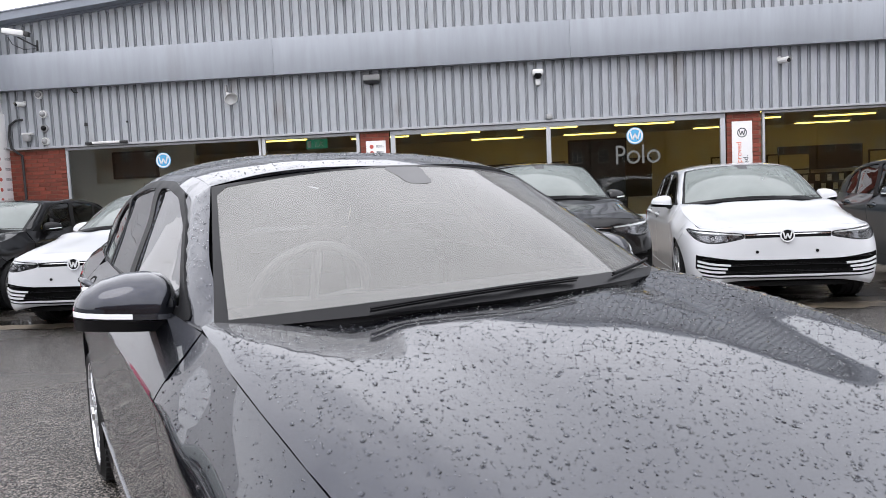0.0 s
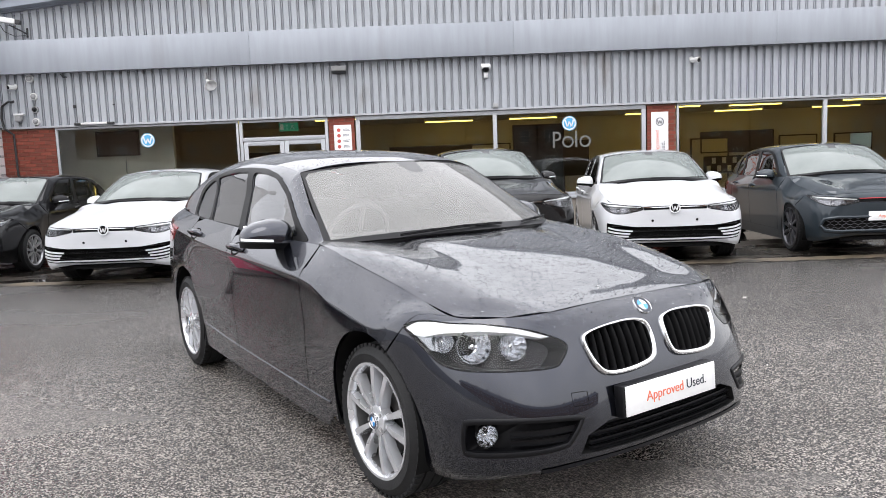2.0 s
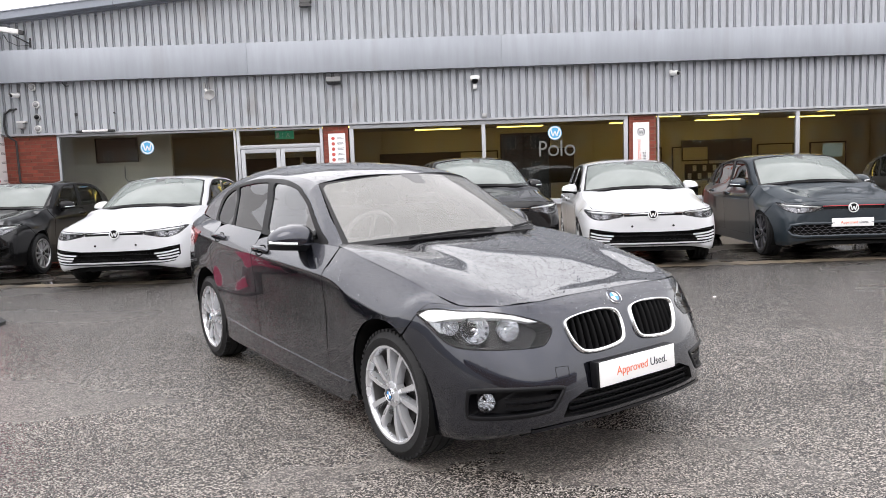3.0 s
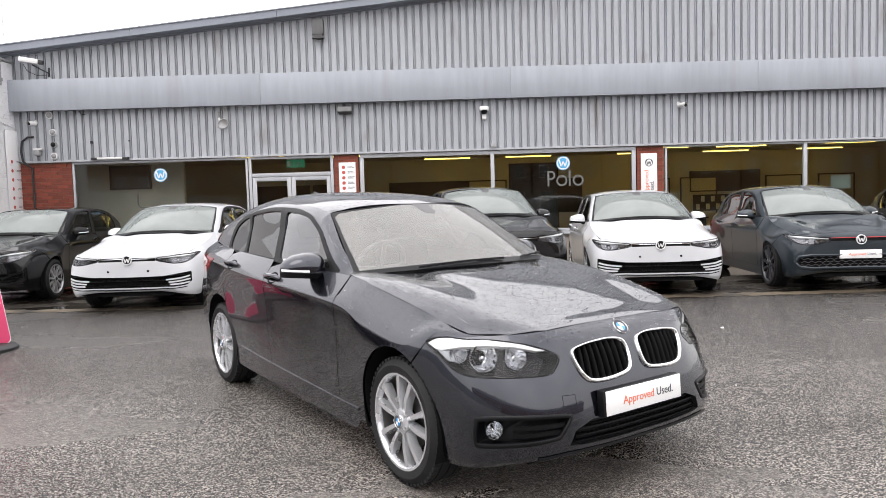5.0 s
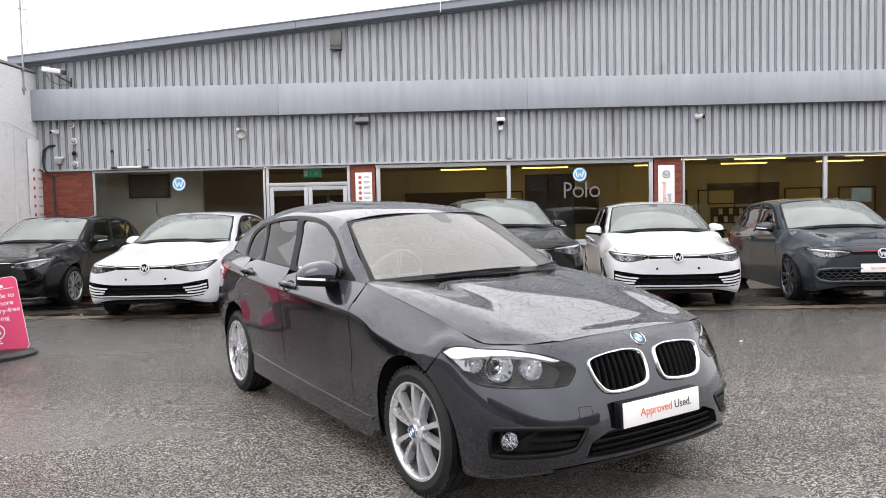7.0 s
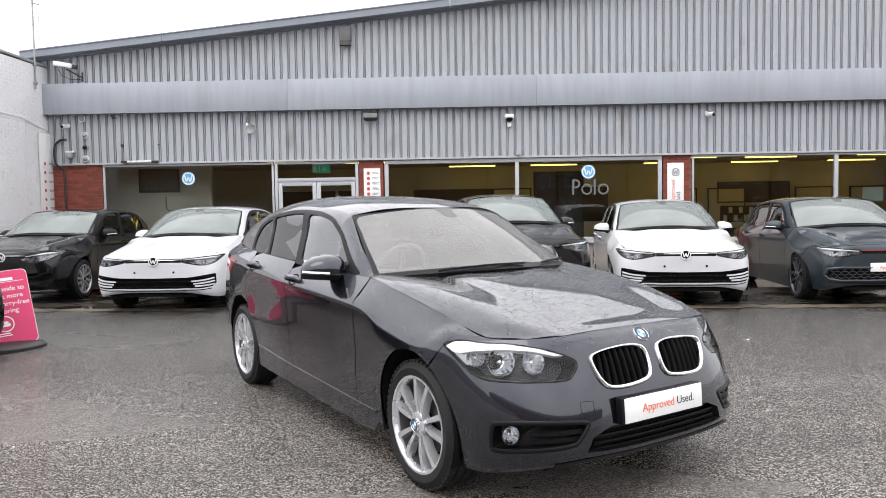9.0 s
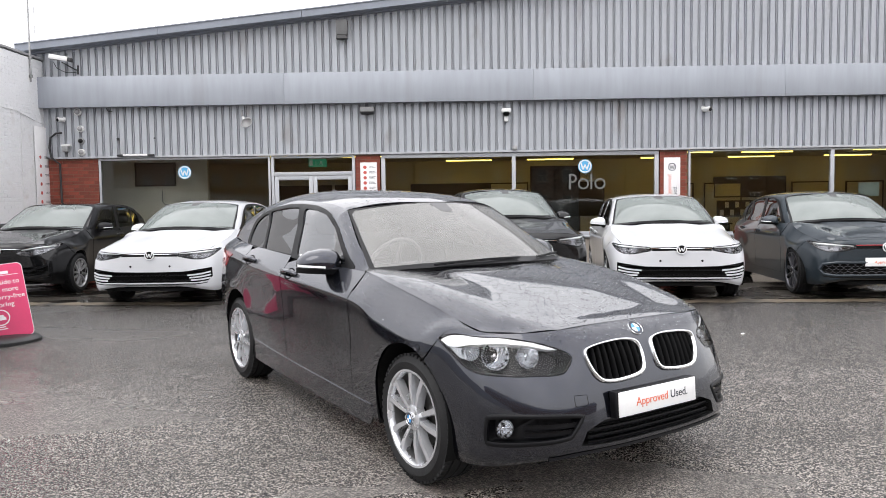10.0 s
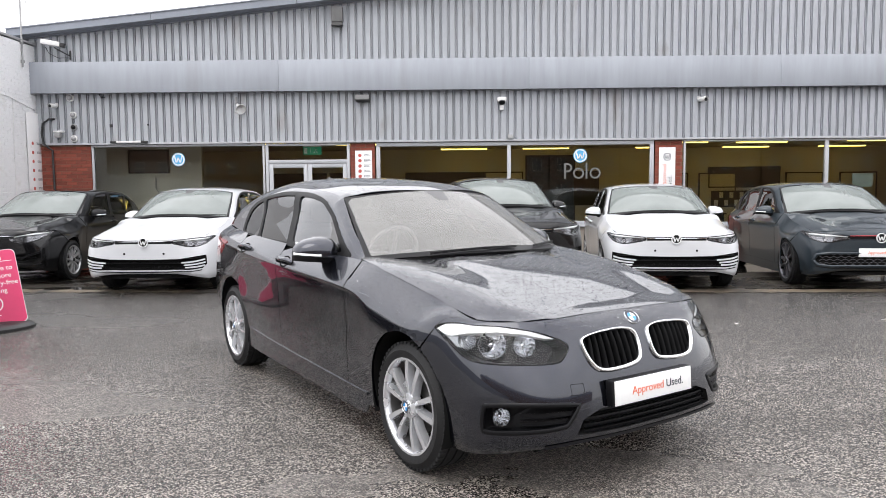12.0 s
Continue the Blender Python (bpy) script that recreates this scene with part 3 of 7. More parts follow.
RAIL_CREASE = [(0, -.61, .765), (.22, -.61, .765), (.43, -.595, .765), (.60, -.51, .765), (.75, -.36, .765), (.825, -.18, .78), (.866, 0, .722), (.868, .36, .758), (.870, .62, .812), (.877, 1.15, .824), (.880, 1.7, .827), (.880, 2.3, .839), (.870, 2.69, .855), (.828, 3.1, .88), (.74, 3.34, .90), (.45, 3.45, .90), (0, 3.48, .90)]
RAIL_BELT = [(0, -.555, .80), (.22, -.56, .80), (.44, -.56, .795), (.60, -.495, .785), (.727, -.36, .782), (.748, -.18, .818), (.765, 0, .858), (.775, .36, .912), (.765, .62, .943), (.780, 1.15, .942), (.796, 1.7, .946), (.790, 2.3, .950), (.774, 2.69, .955), (.734, 3.1, .965), (.665, 3.28, .97), (.46, 3.38, .97), (0, 3.40, .97)]
NET = np.array([RAIL_LIP, RAIL_SILL, RAIL_LOW, RAIL_WAIST, RAIL_LAMP, RAIL_CREASE, RAIL_BELT], float)
NS, NT = NET.shape[1] - 1, NET.shape[0] - 1
MIRROR = np.array([-1.0, 1.0, 1.0])


def catmull(p0, p1, p2, p3, t):
    return 0.5 * (2 * p1 + (p2 - p0) * t + (2 * p0 - 5 * p1 + 4 * p2 - p3) * t * t + (3 * p1 - p0 - 3 * p2 + p3) * t**3)


RAILS = [[tuple(q) for q in row] for row in NET.tolist()]


def net_point(row, s):
    i = min(int(s), NS - 1)

    def at(k):
        if 0 <= k <= NS:
            return row[k]
        q = row[-k] if k < 0 else row[2 * NS - k]
        return (-q[0], q[1], q[2])

    f = s - i
    a, b, c, d = at(i - 1), at(i), at(i + 1), at(i + 2)
    f2, f3 = f * f, f * f * f
    w0, w1, w2, w3 = 0.5 * (-f + 2 * f2 - f3), 0.5 * (2 - 5 * f2 + 3 * f3), 0.5 * (f + 4 * f2 - 3 * f3), 0.5 * (f3 - f2)
    return tuple(w0 * a[k] + w1 * b[k] + w2 * c[k] + w3 * d[k] for k in (0, 1, 2))


def body(s, t):
    """A point of the lower body: s runs round it (negative on the driver's side), t from lip to belt."""
    side = -1.0 if s < 0 else 1.0
    a, j = min(abs(s), NS), min(max(int(t), 0), NT - 1)
    q1, q2 = net_point(RAILS[j], a), net_point(RAILS[j + 1], a)
    q0 = net_point(RAILS[j - 1], a) if j else tuple(2 * u - v for u, v in zip(q1, q2))
    q3 = net_point(RAILS[j + 2], a) if j < NT - 1 else tuple(2 * v - u for u, v in zip(q1, q2))
    f = t - j
    f2, f3 = f * f, f * f * f
    w0, w1, w2, w3 = 0.5 * (-f + 2 * f2 - f3), 0.5 * (2 - 5 * f2 + 3 * f3), 0.5 * (f + 4 * f2 - 3 * f3), 0.5 * (f3 - f2)
    p = [w0 * q0[k] + w1 * q1[k] + w2 * q2[k] + w3 * q3[k] for k in (0, 1, 2)]
    return np.array([side * p[0], p[1], p[2]])


BON_X = [(-.57, .66), (-.36, .727), (-.18, .748), (0, .765), (.36, .775), (.72, .76)]
BON_EDGE = [(-.57, .772), (-.36, .782), (-.18, .818), (0, .858), (.36, .912), (.62, .943), (.72, .953)]
# the line along which bonnet and bumper meet
NOSE_Y = [(0, -.555), (.22, -.56), (.44, -.56), (.60, -.495), (.727, -.36)]
NOSE_Z = [(0, .80), (.22, .80), (.44, .795), (.60, .785), (.727, .782)]
# how steeply the bonnet falls away sideways, by the distance from its crease, at the nose and at the windscreen
BON_OFF = (-.45, -.25, -.12, -.05, 0, .05, .10, .16, .24, .34)
BON_FALL_NOSE = (.030, -.015, -.007, .027, .050, -.008, -.047, -.072, .187, .60)
BON_FALL_REAR = (-.022, .043, .165, .010, -.077, -.063, -.041, .048, .360, .60)


def bonnet_fall(x, y):
    xs = np.linspace(0.0, x, 41)
    v = xs - (0.3435 + 0.1627 * (y + 0.55))
    f = min(1.0, max(0.0, y + 0.5))
    g = (np.interp(v, BON_OFF, BON_FALL_NOSE) * (1 - f) + np.interp(v, BON_OFF, BON_FALL_REAR) * f) * np.minimum(1.0, xs / 0.12)
    return float(np.sum(g[1:] + g[:-1])) * x / 80


@functools.lru_cache(maxsize=None)
def bonnet_line(y):
    """Half-width, height along the middle, and what brings the fall onto the wing's edge."""
    a, mid = spline(BON_X, y), 0.9109 + 0.1685 * y - 0.1032 * y * y - 0.0374 * y**3
    return a, mid, spline(BON_EDGE, y) - (mid - bonnet_fall(a, y))


def bonnet(x, y):
    """The bonnet: crowned, with two creases that part towards the windscreen and hollow flanks beside them."""
    a, mid, mend = bonnet_line(round(float(y), 6))
    u = min(abs(x), a + 0.03)
    z = mid - bonnet_fall(u, y) + mend * min(1.0, u / a) ** 7
    near = ease(0.15, 0.0, y - spline(NOSE_Y, u))
    if near > 0 and u < 0.73:
        yn = spline(NOSE_Y, u)
        a, mid, mend = bonnet_line(round(float(yn), 6))
        z += near * (spline(NOSE_Z, u) + 0.001 - (mid - bonnet_fall(min(u, a), yn) + mend * min(1.0, u / a) ** 7))
    return np.array([x, y, z])


BELT_X = [(.5, .735), (.71, .742), (1.0, .765), (1.3, .778), (1.7, .79), (2.2, .790), (2.6, .777), (2.9, .755), (3.1, .728), (3.4, .655)]


ROOF_EDGE = [(1.1, 1.235), (1.27, 1.270), (1.6, 1.305), (2.0, 1.312), (2.4, 1.292), (2.75, 1.235), (2.95, 1.175), (3.1, 1.12)]
ROOF_MID = [(1.13, 1.322), (1.25, 1.349), (1.4, 1.367), (1.6, 1.379), (2.0, 1.388), (2.5, 1.370), (2.9, 1.320), (3.15, 1.27)]


def frame_top(y):
    """The upper edge of the cabin's side: the windscreen pillar, then the roof rail."""
    if y < 1.27:
        return 0.94 + max(0.0, y - 0.685) * 0.564
    return spline(ROOF_EDGE, y)


def cabin(y, z, side=-1.0):
    """The side of the cabin above the belt, leaning in and rounding over towards pillar and roof."""
    d, g = z - 0.945, max(-0.01, frame_top(y) - z)
    x = spline(BELT_X, y) - 0.5 * d - 0.15 * d * d
    x += 0.020 * ease(0.19, 0.055, g) * ease(0.72, 0.95, y) - 0.030 * max(0.0, 1 - g / 0.055) ** 2 * ease(0.66, 0.80, y)
    return np.array([side * x, y, z])


def roof(u, v):
    """u from -1 to 1 across, v from the windscreen to the tailgate."""
    y0, y1 = 1.13 + 0.14 * u * u, 3.14 - 0.14 * u * u
    y = y0 + (y1 - y0) * v
    e, c = spline(ROOF_EDGE, y), spline(ROOF_MID, y)
    w = abs(cabin(y, e)[0])
    return np.array([u * w, y, e + (c - e) * (1 - abs(u) ** 3.0)])


def windscreen(u, v):
    k = math.sin(math.pi * v) * 0.022 * (1 - u**4)
    lo = np.array([0.739 * u, 0.44 + 0.25 * u * u, 0.975 - 0.035 * u * u])
    hi = np.array([0.589 * u, 1.13 + 0.14 * u * u, 1.322 - 0.052 * u * u])
    return lo + (hi - lo) * v + np.array([0, -0.5, 0.85]) * k


def tail_glass(u, v):
    lo = np.array([0.66 * u, 3.40 - 0.16 * u * u, 0.975])
    hi = np.array([0.60 * u, 3.14 - 0.14 * u * u, 1.27 - 0.115 * u * u])
    return lo + (hi - lo) * v + np.array([0, 0.6, 0.6]) * math.sin(math.pi * v) * 0.015

# arc length round the waist, to lay panels out evenly
_s = np.arange(0, NS + 0.01, 0.1)
_p = np.array([body(v, 3.0) for v in _s])
_a = np.r_[0, np.cumsum(np.linalg.norm(np.diff(_p, axis=0), axis=1))]
TK = 0.125


def to_flat(s, t):
    return (math.copysign(float(np.interp(abs(s), _s, _a)), s), t * TK)


def body_flat(a, b):
    return body(math.copysign(float(np.interp(abs(a), _a, _s)), a), b / TK)


_grid = [(s, t, body(s, t)) for s in np.arange(0, NS + 0.01, 0.25) for t in np.arange(0, NT + 0.01, 0.25)]


def locate(first, z, view="front", side=-1.0):
    """The (s, t) of the body at x, z seen from the front, or y, z seen from the side."""
    k = 0 if view == "front" else 1
    pool = [g for g in _grid if (g[0] <= 5 if view == "front" else 3.5 <= g[0] <= 14)]
    want = abs(first) if view == "front" else first
    s, t, _ = min(pool, key=lambda g: (g[2][k] - want) ** 2 + (g[2][2] - z) ** 2)
    for _ in range(12):
        p = body(s, t)
        r = np.array([p[k] - want, p[2] - z])
        h = 1e-3
        js, jt = (body(s + h, t) - p) / h, (body(s, t + h) - p) / h
        jac = np.array([[js[k], jt[k]], [js[2], jt[2]]])
        d = np.linalg.solve(jac.T @ jac + 1e-6 * np.eye(2), -jac.T @ r)
        s, t = s + max(-0.3, min(0.3, d[0])), t + max(-0.3, min(0.3, d[1]))
        s, t = min(max(s, 0.0), NS), min(max(t, -0.5), NT + 0.5)
    sign = (1.0 if first >= 0 else -1.0) if view == "front" else side
    return (sign * s, t)


def rounded(pts, n=5):
    """A closed smooth outline through the points."""
    pts = [np.array(p, float) for p in pts]
    m, out = len(pts), []
    for i in range(m):
        for k in range(n):
            out.append(tuple(catmull(pts[i - 1], pts[i], pts[(i + 1) % m], pts[(i + 2) % m], k / n)))
    return out


def soften(pts, r=0.04):
    """The outline with its corners rounded off."""
    out, n = [], len(pts)
    for i in range(n):
        p, a, b = (np.array(pts[k % n], float) for k in (i, i - 1, i + 1))
        qa = p + (a - p) * min(0.45, r / max(1e-6, np.linalg.norm(a - p)))
        qb = p + (b - p) * min(0.45, r / max(1e-6, np.linalg.norm(b - p)))
        out += [tuple((1 - t) ** 2 * qa + 2 * t * (1 - t) * p + t * t * qb) for t in (0, 0.33, 0.67, 1)]
    return out


def inside(p, poly):
    x, y, hit = p[0], p[1], False
    for (x0, y0), (x1, y1) in zip(poly, poly[1:] + poly[:1]):
        if (y0 > y) != (y1 > y) and x < (x1 - x0) * (y - y0) / (y1 - y0) + x0:
            hit = not hit
    return hit


def dense(poly, h):
    out = []
    for a, b in zip(poly, poly[1:] + poly[:1]):
        n = max(1, int(math.ceil(math.dist(a, b) / h)))
        out += [(a[0] + (b[0] - a[0]) * k / n, a[1] + (b[1] - a[1]) * k / n) for k in range(n)]
    return out


def shrunk(poly, d):
    """The outline moved inwards by d (outwards when negative)."""
    area = sum(a[0] * b[1] - b[0] * a[1] for a, b in zip(poly, poly[1:] + poly[:1]))
    sgn, out, n = (1 if area > 0 else -1), [], len(poly)
    for i in range(n):
        p0, p1, p2 = (np.array(poly[j % n], float) for j in (i - 1, i, i + 1))
        e0, e1 = p1 - p0, p2 - p1
        n0 = np.array([-e0[1], e0[0]]) / (np.linalg.norm(e0) + 1e-12)
        n1 = np.array([-e1[1], e1[0]]) / (np.linalg.norm(e1) + 1e-12)
        m = n0 + n1
        m = m / max(0.6, float(m @ n0)) if np.linalg.norm(m) > 1e-6 else n0
        out.append(tuple(p1 + sgn * d * m))
    return out


CORE = np.array([0.0, 1.4, 0.55])


def panel(name, surface, outline, mat, parent, holes=(), h=0.045, turn_in=0.012, lift=0.0, label="", core=CORE, warp=None):
    """A sheet cut from a smooth surface along an outline, with openings and its edges turned in."""
    put = (lambda a, b: np.array(warp(surface(a, b)))) if warp else (lambda a, b: np.array(surface(a, b)))
    loops = [dense([tuple(map(float, p)) for p in lp], h * 0.6) for lp in (outline, *holes)]
    pts, edges = [], []
    for lp in loops:
        base, n = len(pts), len(lp)
        pts += [Vector(p) for p in lp]
        edges += [(base + i, base + (i + 1) % n) for i in range(n)]
    rim = np.array([tuple(p) for p in pts])
    x0, y0 = rim[: len(loops[0])].min(0)
    x1, y1 = rim[: len(loops[0])].max(0)
    ny = max(1, int((y1 - y0) / (h * 0.87)))
    for j in range(ny + 1):
        y = y0 + (y1 - y0) * j / ny
        for i in range(int((x1 - x0) / h) + 2):
            p = (x0 + (i + 0.5 * (j % 2)) * h, y)
            if inside(p, loops[0]) and not any(inside(p, lp) for lp in loops[1:]) and np.min((rim[:, 0] - p[0]) ** 2 + (rim[:, 1] - p[1]) ** 2) > (0.45 * h) ** 2:
                pts.append(Vector(p))
    vs, _, fs, _, _, _ = geometry.delaunay_2d_cdt(pts, edges, [], 1, 1e-7)
    flat = [tuple(v) for v in vs]
    keep = []
    for f in fs:
        c = tuple(np.mean([flat[i] for i in f], axis=0))
        if inside(c, loops[0]) and not any(inside(c, lp) for lp in loops[1:]):
            keep.append(list(f))
    place, normal = [], []
    for a, b in flat:
        p, e = put(a, b), 2e-3
        n = np.cross(put(a + e, b) - put(a - e, b), put(a, b + e) - put(a, b - e))
        n = n / (np.linalg.norm(n) + 1e-12)
        n = n if n @ (p - core) > 0 else -n
        place.append(p + n * lift)
        normal.append(n)
    faces, loops_n, border = [], [], {}
    for f in keep:
        a, b, c = (place[i] for i in f)
        if np.cross(b - a, c - a) @ normal[f[0]] < 0:
            f = f[::-1]
        faces.append(f)
        loops_n += [tuple(normal[i]) for i in f]
        for i, j in zip(f, f[1:] + f[:1]):
            border[(i, j)] = True
    border = [(i, j) for i, j in border if (j, i) not in border]
    verts = [tuple(p) for p in place]
    if turn_in:
        again = {}

        def deep(i, d):
            if (i, d) not in again:
                again[(i, d)] = len(verts)
                verts.append(tuple(place[i] - normal[i] * d))
            return again[(i, d)]

        for (i, j) in border:
            faces.append([deep(j, 0.0), deep(i, 0.0), deep(i, turn_in), deep(j, turn_in)])
            loops_n += [(0, 0, 0)] * 4
    me = bpy.data.meshes.new(name)
    me.from_pydata(verts, [], faces)
    me.shade_smooth()
    me.normals_split_custom_set(loops_n)
    me.materials.append(mat)
    ob = new(name, me)
    ob.parent = parent
    if label:
        tagged(ob, label)
    return ob


def band(name, surface, outline, width, mat, parent, lift=0.004, deep=0.014, label="", warp=None, core=CORE):
    """A raised frame that follows an outline on a surface."""
    put = (lambda a, b: np.array(warp(surface(a, b)))) if warp else (lambda a, b: np.array(surface(a, b)))
    outer = dense([tuple(map(float, p)) for p in outline], 0.02)
    inner = shrunk(outer, width)
    bm = bmesh.new()
    rings = []
    for poly, hts in ((outer, (-deep, lift * 0.5)), (shrunk(outer, width * 0.3), (lift,)), (shrunk(outer, width * 0.7), (lift,)), (inner, (lift * 0.5, -deep))):
        for hgt in hts:
            ring = []
            for a, b in poly:
                p, e = put(a, b), 2e-3
                n = np.cross(put(a + e, b) - put(a - e, b), put(a, b + e) - put(a, b - e))
                n = n / (np.linalg.norm(n) + 1e-12)
                n = n if n @ (p - core) > 0 else -n
                ring.append(bm.verts.new(tuple(p + n * hgt)))
            rings.append(ring)
    for a, b in zip(rings, rings[1:]):
        for k in range(len(a)):
            bm.faces.new((a[k], a[(k + 1) % len(a)], b[(k + 1) % len(a)], b[k]))
    return part(name, bm, mat, parent, label, smooth=50)


def strip_on(bm, surface, pts, width, lift, warp=None, core=CORE):
    """A narrow raised strip along a line of surface coordinates."""
    put = (lambda a, b: np.array(warp(surface(a, b)))) if warp else (lambda a, b: np.array(surface(a, b)))
    fine = []
    for a, b in zip(pts, pts[1:]):
        n = max(1, int(math.dist(a, b) / 0.03))
        fine += [(a[0] + (b[0] - a[0]) * k / n, a[1] + (b[1] - a[1]) * k / n) for k in range(n)]
    fine.append(tuple(pts[-1]))
    prev = None
    for i, (a, b) in enumerate(fine):
        q0, q1 = fine[max(0, i - 1)], fine[min(len(fine) - 1, i + 1)]
        p, e = put(a, b), 2e-3
        n = np.cross(put(a + e, b) - put(a - e, b), put(a, b + e) - put(a, b - e))
        n = n / (np.linalg.norm(n) + 1e-12)
        n = n if n @ (p - core) > 0 else -n
        d = put(*q1) - put(*q0)
        w = np.cross(d, n)
        w = w / (np.linalg.norm(w) + 1e-12) * width / 2
        cur = [bm.verts.new(tuple(p + w - n * 0.006)), bm.verts.new(tuple(p + w * 0.8 + n * lift)), bm.verts.new(tuple(p - w * 0.8 + n * lift)), bm.verts.new(tuple(p - w - n * 0.006))]
        if prev:
            for k in range(3):
                bm.faces.new((prev[k], prev[k + 1], cur[k + 1], cur[k]))
        prev = cur
    return bm


# ---- car materials ----


def paint(name, base, metal=0.0, rough=0.35, flake=0.0, ior=1.6):
    """Car paint: a coloured coat, with or without metallic flake, under clear lacquer; rain-specked."""
    mt = bpy.data.materials.new(name)
    mt.use_nodes = True
    n, l = mt.node_tree.nodes, mt.node_tree.links
    b = n["Principled BSDF"]
    b.inputs["Metallic"].default_value, b.inputs["Roughness"].default_value = metal, rough
    b.inputs["Coat Weight"].default_value, b.inputs["Coat Roughness"].default_value = 1.0, 0.02
    b.inputs["Coat IOR"].default_value = ior
    b.inputs["Specular IOR Level"].default_value = 0.1 if metal < 0.5 else 0.5
    co = n.new("ShaderNodeTexCoord")
    fl, dust = n.new("ShaderNodeTexVoronoi"), n.new("ShaderNodeTexNoise")
    fl.inputs["Scale"].default_value = 900
    dust.inputs["Scale"].default_value, dust.inputs["Detail"].default_value = 3.0, 6
    l.new(co.outputs["Object"], fl.inputs["Vector"])
    l.new(co.outputs["Object"], dust.inputs["Vector"])
    sep = n.new("ShaderNodeSeparateColor")
    l.new(fl.outputs["Color"], sep.inputs["Color"])
    r = n.new("ShaderNodeMapRange")
    r.inputs["To Min"].default_value, r.inputs["To Max"].default_value = 1 - flake, 1 + flake
    l.new(sep.outputs["Red"], r.inputs["Value"])
    r2 = n.new("ShaderNodeMapRange")
    r2.inputs["To Min"].default_value, r2.inputs["To Max"].default_value = 0.93, 1.07
    l.new(dust.outputs["Fac"], r2.inputs["Value"])
    m = n.new("ShaderNodeMath")
    m.operation = "MULTIPLY"
    l.new(r.outputs[0], m.inputs[0])
    l.new(r2.outputs[0], m.inputs[1])
    v = n.new("ShaderNodeVectorMath")
    v.operation = "SCALE"
    v.inputs[0].default_value = base
    l.new(m.outputs[0], v.inputs["Scale"])
    l.new(v.outputs["Vector"], b.inputs["Base Color"])
    r3 = n.new("ShaderNodeMapRange")
    r3.inputs["To Min"].default_value, r3.inputs["To Max"].default_value = 0.012, 0.05
    l.new(dust.outputs["Fac"], r3.inputs["Value"])
    l.new(r3.outputs[0], b.inputs["Coat Roughness"])
    return mt


def sky_hazed_glass(name, haze=0.35, tint=(0.7, 0.75, 0.72), haze_colour=(0.74, 0.73, 0.70)):
    """A windscreen with the sky's pale reflection painted in as a diffuse layer."""
    mt = bpy.data.materials.new(name)
    mt.use_nodes = True
    n, l = mt.node_tree.nodes, mt.node_tree.links
    n.clear()
    out, mix, mix2 = n.new("ShaderNodeOutputMaterial"), n.new("ShaderNodeMixShader"), n.new("ShaderNodeMixShader")
    tr, gl, fr, df = n.new("ShaderNodeBsdfTransparent"), n.new("ShaderNodeBsdfGlossy"), n.new("ShaderNodeFresnel"), n.new("ShaderNodeBsdfDiffuse")
    tr.inputs["Color"].default_value = rgb(tint)
    df.inputs["Color"].default_value = rgb(haze_colour)
    gl.inputs["Roughness"].default_value = 0.015
    fr.inputs["IOR"].default_value = 1.5
    co, nz, mr = n.new("ShaderNodeTexCoord"), n.new("ShaderNodeTexNoise"), n.new("ShaderNodeMapRange")
    nz.inputs["Scale"].default_value, nz.inputs["Detail"].default_value = 2.2, 4
    mr.inputs["From Min"].default_value, mr.inputs["From Max"].default_value = 0.3, 0.7
    mr.inputs["To Min"].default_value, mr.inputs["To Max"].default_value = haze * 0.88, haze * 1.12
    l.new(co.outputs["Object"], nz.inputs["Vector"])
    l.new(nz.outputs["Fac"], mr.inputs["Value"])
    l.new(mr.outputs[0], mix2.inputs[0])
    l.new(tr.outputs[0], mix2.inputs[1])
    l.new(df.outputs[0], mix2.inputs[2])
    l.new(fr.outputs[0], mix.inputs[0])
    l.new(mix2.outputs[0], mix.inputs[1])
    l.new(gl.outputs[0], mix.inputs[2])
    l.new(mix.outputs[0], out.inputs["Surface"])
    return mt


def clear_plastic(name):
    return pane_glass(name, (0.96, 0.965, 0.97), 1.4, 0.02)


M_GREYPAINT = paint("dark_grey_metallic_paint", (0.016, 0.0185, 0.029), 0.95, 0.27, 0.3, 1.66)
M_WHITEPAINT = paint("white_paint", (0.62, 0.63, 0.65), 0.0, 0.3, 0.0, 1.35)
M_BLACKPAINT = paint("black_paint", (0.003, 0.003, 0.0035), 0.0, 0.3, 0.2, 1.45)
M_SLATEPAINT = paint("slate_grey_metallic_paint", (0.026, 0.035, 0.043), 0.25, 0.35, 0.2, 1.45)
# both windscreens carry painted sky haze, greener on the parked cars
M_SKYHAZED = sky_hazed_glass("sky_hazed_windscreen_glass", 0.21)
M_PARKHAZED = sky_hazed_glass("sky_hazed_parked_windscreen_glass", 0.30, (0.55, 0.62, 0.58), (0.64, 0.71, 0.68))
M_CARGLASS = pane_glass("car_window_glass", (0.42, 0.46, 0.45), 1.5, 0.0, 2.5)
M_PRIVACY = pane_glass("dark_privacy_glass", (0.05, 0.05, 0.055), 1.5, 0.0, 1.5)
M_PARKGLASS = pane_glass("tinted_car_glass", (0.30, 0.33, 0.32), 1.5, 0.0, 1.3)
M_LENS = clear_plastic("clear_lamp_cover")
M_CHROME = material("chrome", (0.78, 0.79, 0.80), 0.10, 1.0, vary=0.03, scale=6, fine=50)
M_SATIN = material("silver_alloy", (0.64, 0.65, 0.67), 0.26, 0.7, vary=0.05, scale=8, fine=60)
